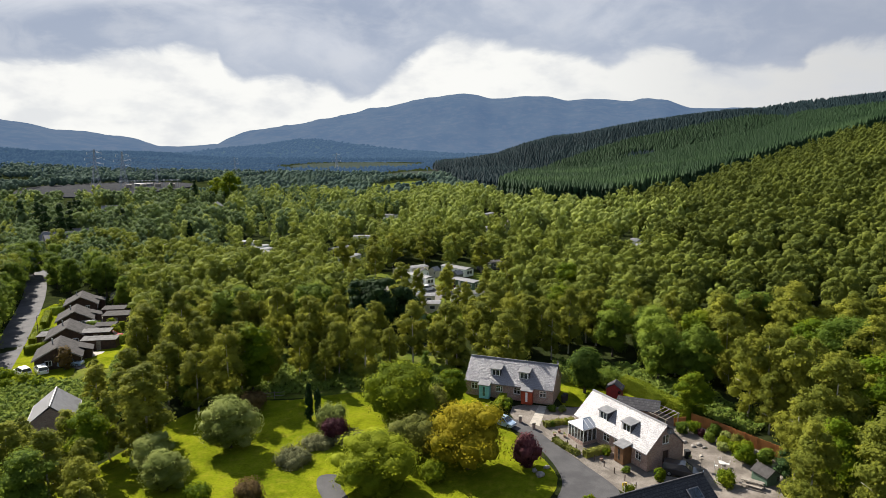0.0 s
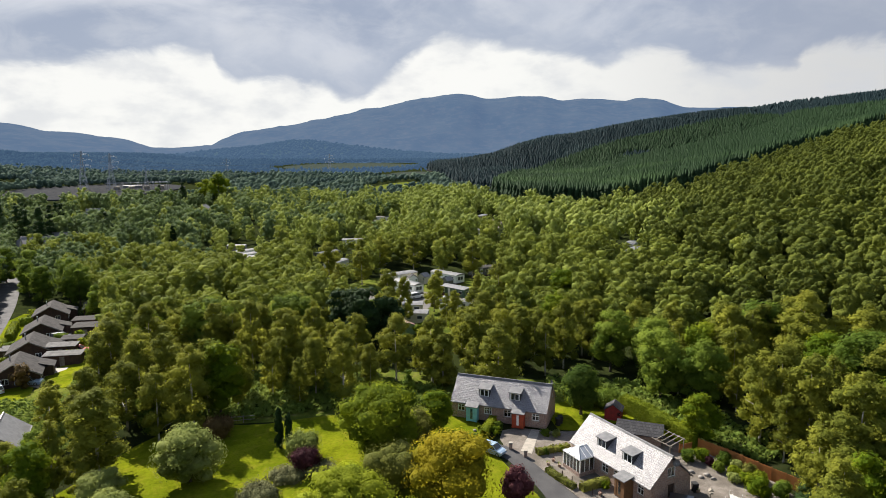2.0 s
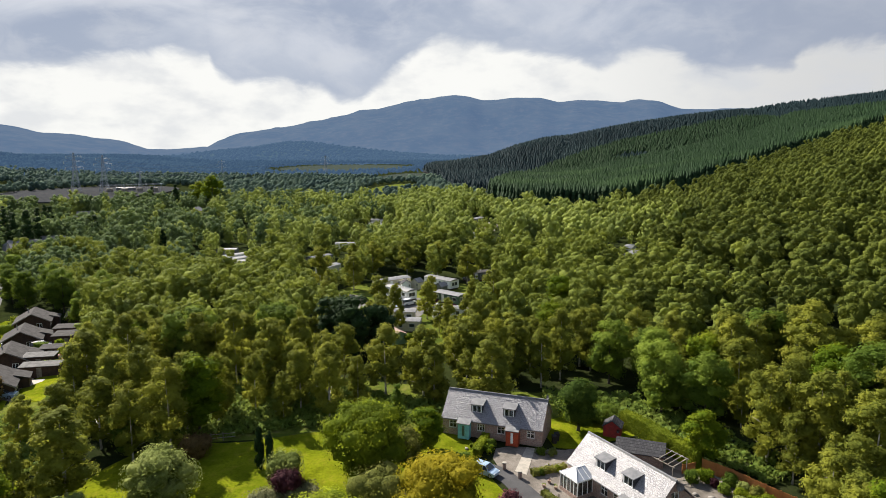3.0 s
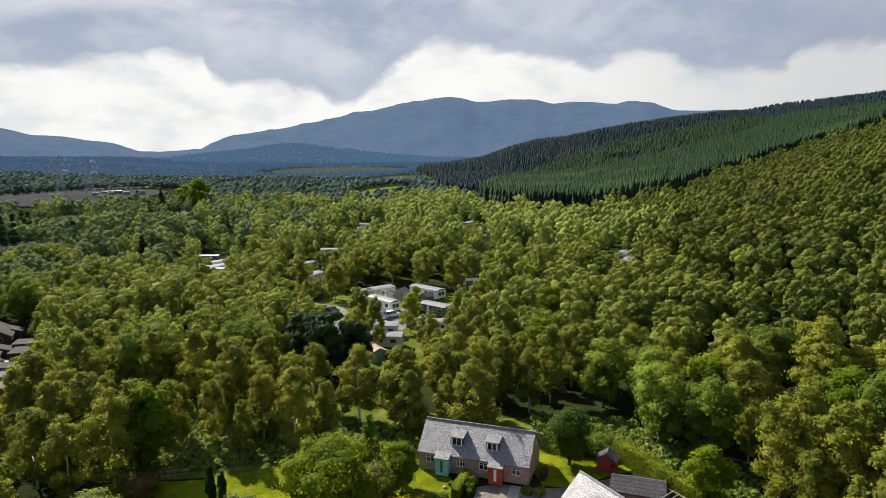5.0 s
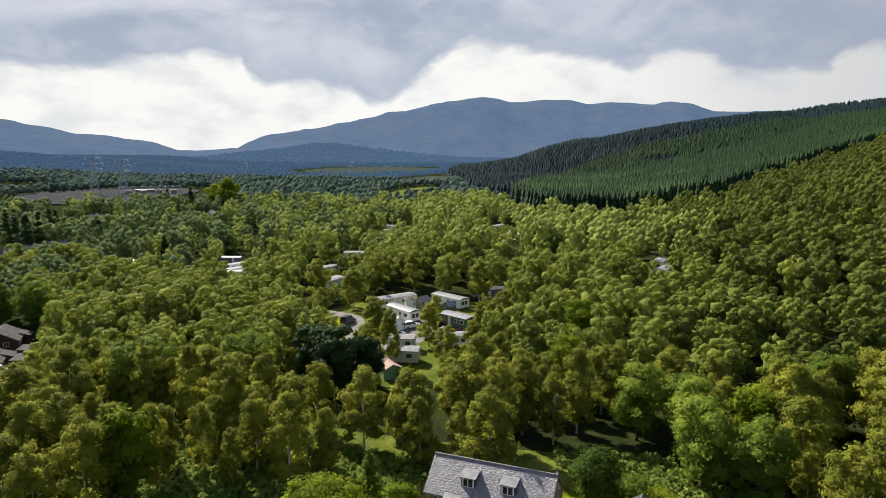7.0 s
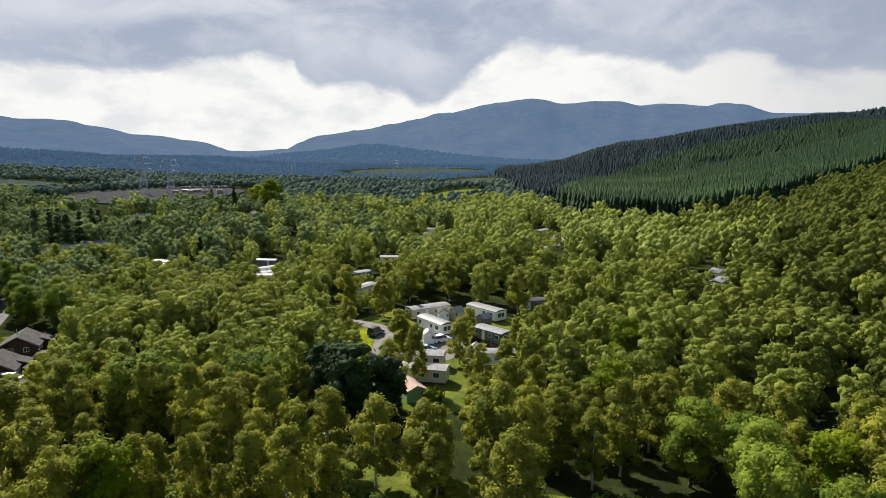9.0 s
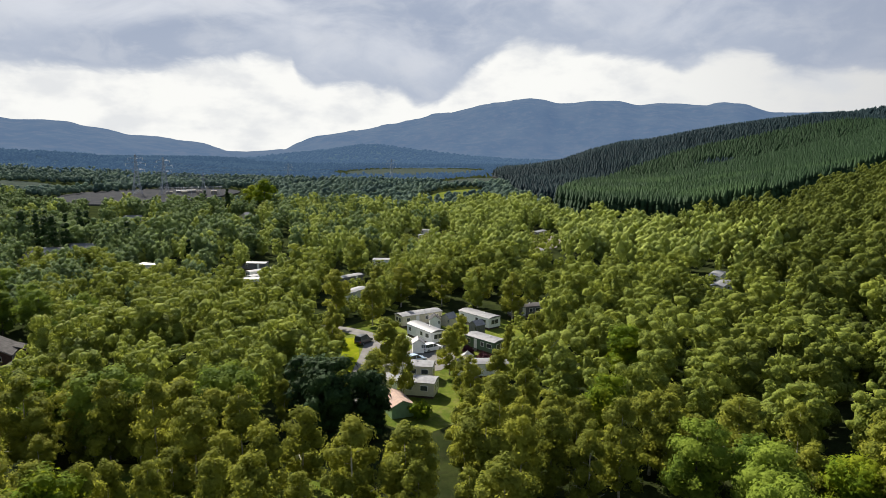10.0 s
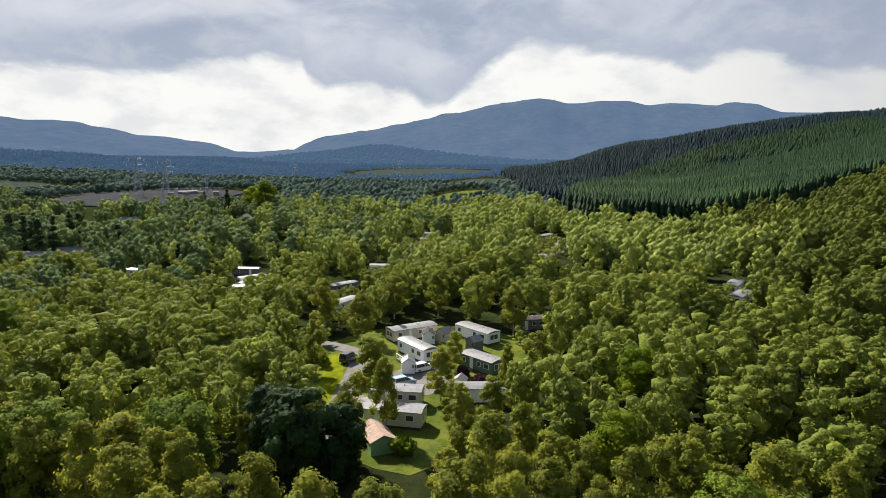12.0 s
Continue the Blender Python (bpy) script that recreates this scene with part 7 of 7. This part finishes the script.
# caravans farther off in the clearings
for x, y, turn, wall, roof, label in ((-62.6, 214, 75, WHITE, PALEGREY, "white static caravan in a far clearing"), (-74, 239, 60, PALEGREY, PALEGREY, "pale static caravan in a far clearing"), (-73.8, 274, 10, WHITE, PALEGREY, "white static caravan among birches"), (-88, 378, 5, WHITE, PALEGREY, "white touring caravan on the bare pitch"), (-80, 352, 0, WHITE, PALEGREY, "white touring caravan on the bare pitch"),
                                      (-29.5, 358, 70, PALEGREY, PALEGREY, "pale static caravan on a gravel pitch"), (-23.5, 296, 40, WHITE, PALEGREY, "white static caravan in the birch wood"), (-20.5, 287, 75, WHITE, PALEGREY, "white static caravan in the birch wood"), (34, 256, 72, WHITE, PALEGREY, "white static caravan on the slope"), (33.5, 241, 66, WHITE, PALEGREY, "pale static caravan on the slope"),
                                      (-157, 256, -5, WHITE, PALEGREY, "white static caravan under tall trees"), (-148, 250, -5, CREAM, PALEGREY, "cream static caravan under tall trees"), (-124, 270, 10, PALEGREY, PALEGREY, "grey static caravan across the park"), (-114, 256, 60, WHITE, PALEGREY, "white static caravan across the park"), (-109, 248, 65, WHITE, PALEGREY, "white static caravan across the park"), (-105, 240, 25, WHITE, PALEGREY, "white static caravan across the park")):
    caravan(pose(*lie(x, y), 0, 0, turn), 9.5, 3.4, wall, roof, label, False)
for x, y, turn, L in ((-208, 262, 20, 13), (-205, 276, 15, 12), (-214, 252, 30, 10), (-268.0, 384.0, 30, 10), (-216.0, 420.0, 100, 9)):
    cottage("far_house", pose(*lie(x, y), 0, 0, turn), L, 4.0, 2.6, 5.6, "far house with a grey roof among trees", [(-2, 1.2, 0.9, 1.9, 2), (2, 1.2, 0.9, 1.9, 2)], roof=PALEGREY, wall=CREAM)

# ---------------- power line ----------------


def pylon(m, h, label):
    """A lattice tower with three pairs of arms and hanging insulators."""
    ob = thing("pylon", m, label, "pylon", "pylons")
    wide = lambda t: h * (0.095 * (1 - t) ** 1.6 + 0.014)
    ts = [0, 0.16, 0.30, 0.42, 0.52, 0.61, 0.69, 0.77, 0.85, 0.93, 1.0]
    r = h * 0.0030
    for sx in (-1, 1):
        for sy in (-1, 1):
            part("leg", Geo().tube([(sx * wide(t), sy * wide(t), h * t) for t in ts], [r * 1.5] * len(ts), 4), PALESTEEL, ob)
    g = Geo()
    for a, b in zip(ts, ts[1:]):
        wa, wb = wide(a), wide(b)
        for s in (-1, 1):
            g.tube([(-wa, s * wa, h * a), (wb, s * wb, h * b)], [r, r], 3).tube([(wa, s * wa, h * a), (-wb, s * wb, h * b)], [r, r], 3)
            g.tube([(s * wa, -wa, h * a), (s * wb, wb, h * b)], [r, r], 3).tube([(s * wa, wa, h * a), (s * wb, -wb, h * b)], [r, r], 3)
    part("lattice", g, PALESTEEL, ob)
    for t, arm in ((0.62, 0.20), (0.76, 0.23), (0.90, 0.17)):
        for s in (-1, 1):
            tip = (s * arm * h, 0, h * (t + 0.015))
            g = Geo()
            for sy in (-1, 1):
                g.tube([(s * wide(t), sy * wide(t), h * t), tip], [r, r], 3).tube([(s * wide(t), sy * wide(t), h * (t + 0.045)), tip], [r, r], 3)
            part("cross_arm", g, PALESTEEL, ob)
            part("insulator", Geo().tube([tip, (tip[0], 0, tip[2] - 0.055 * h)], [r * 2.6, r * 2.6], 6), WHITE, ob, "pale glass insulator string")
    return ob


PYLONS = [(-390.6, 542.3, 34.0, 50), (-368.0, 548.0, 32.0, 55), (-405.0, 659.5, 17.5, 50), (-431.0, 895.0, 24.0, 35), (-298.0, 938.0, 30.0, 35)]
for x, y, h, turn in PYLONS:
    pylon(pose(*lie(x, y), 0, 0, turn), h, "tall steel lattice pylon with pale insulators")
for (x0, y0, h0, t0), (x1, y1, h1, t1) in ((PYLONS[0], PYLONS[3]), (PYLONS[1], PYLONS[4])):
    for t, arm in ((0.58, 0.20), (0.72, 0.23), (0.86, 0.17)):
        for s in (-1, 1):
            a = Vector((x0 + s * arm * h0 * math.cos(radians(t0)), y0 + s * arm * h0 * math.sin(radians(t0)), float(land(x0, y0)) + h0 * t))
            b = Vector((x1 + s * arm * h1 * math.cos(radians(t1)), y1 + s * arm * h1 * math.sin(radians(t1)), float(land(x1, y1)) + h1 * t))
            pts = [a.lerp(b, i / 8) - Vector((0, 0, 9 * 4 * (i / 8) * (1 - i / 8))) for i in range(9)]
            single("power_cable", Geo().tube(pts, [0.06] * 9, 3), PALESTEEL, Matrix(), "sagging power cable between two pylons", "cable", "power cables")
ob = thing("substation", pose(*lie(-352, 562), 0, 0, 36), "grey electrical substation of steel frames", "substation")
for i in range(9):
    part("gantry", Geo().tube([(-24 + i * 6, -6, 0), (-24 + i * 6, -6, 6.5), (-24 + i * 6, 8, 6.5), (-24 + i * 6, 8, 0)], [0.14] * 4, 4), PALESTEEL, ob)
for j in (-6, 1, 8):
    part("busbar", Geo().tube([(-26, j, 6.5), (26, j, 6.5)], [0.12, 0.12], 4), PALESTEEL, ob)
for i in range(4):
    part("transformer", Geo().box(-20 + i * 12, -3, -0.3, -15 + i * 12, 2, 3.4, 0.2), GREYWOOD, ob)
part("control_building", Geo().box(-12, 11, -0.3, 4, 17, 3.4, 0.1), PALEGREY, ob)
# pines and tall dark firs standing out on the far left
FIRS = [(-250, 290, 18), (-243, 296, 17), (-236, 284, 18), (-228, 280, 16), (-209, 265, 19), (-212, 275, 18), (-229, 301, 17), (-235, 312, 16), (-247, 450, 19), (-252, 458, 18), (-272, 462, 16), (-150, 268, 11), (-200, 296, 14)]
for i, (x, y, h) in enumerate(FIRS):
    v, f = crown(np.random.default_rng(950 + i), h, h * 0.44, 0.4, 26, 30, 0.7, False, "cone", 0.9, 0.25)
    ob = thing("fir_tree", pose(*lie(x, y)), "dark pointed fir above the mixed wood", "tree", "dark firs")
    part("crown", tri_mesh("crown", v, f), SPRUCE, ob)
    part("trunk", Geo().tube([(0, 0, -0.3), (0, 0, h * 0.8)], [0.25, 0.05], 5), BARK, ob)
lime_tree.plant(-226, 462, 24.0, rng, 1.1, label="tall bright green tree above the valley woods")
lime_tree.plant(-240, 470, 19.0, rng, 1.1, label="tall bright green tree above the valley woods")
for x, y, h in ((-122.5, 131, 10.5), (-128.5, 139, 11.5), (-134.0, 147.5, 11.0), (-140.5, 156.5, 12.0), (-146.5, 165.5, 11.5), (-153, 174, 12.0), (-160, 183, 12.5), (-151, 187, 10.0), (-157, 196, 11.0), (-166, 196, 12.0), (-143, 178, 10.0), (-107, 158, 9.0), (-121, 170, 12.0), (-127, 174, 12.5), (-134, 172, 11.0), (-112, 174, 11.0), (-104, 166, 10.0)):
    broad.plant(x, y, h, rng, 0.95, "trees along the road", label="leafy roadside tree shading the lane")
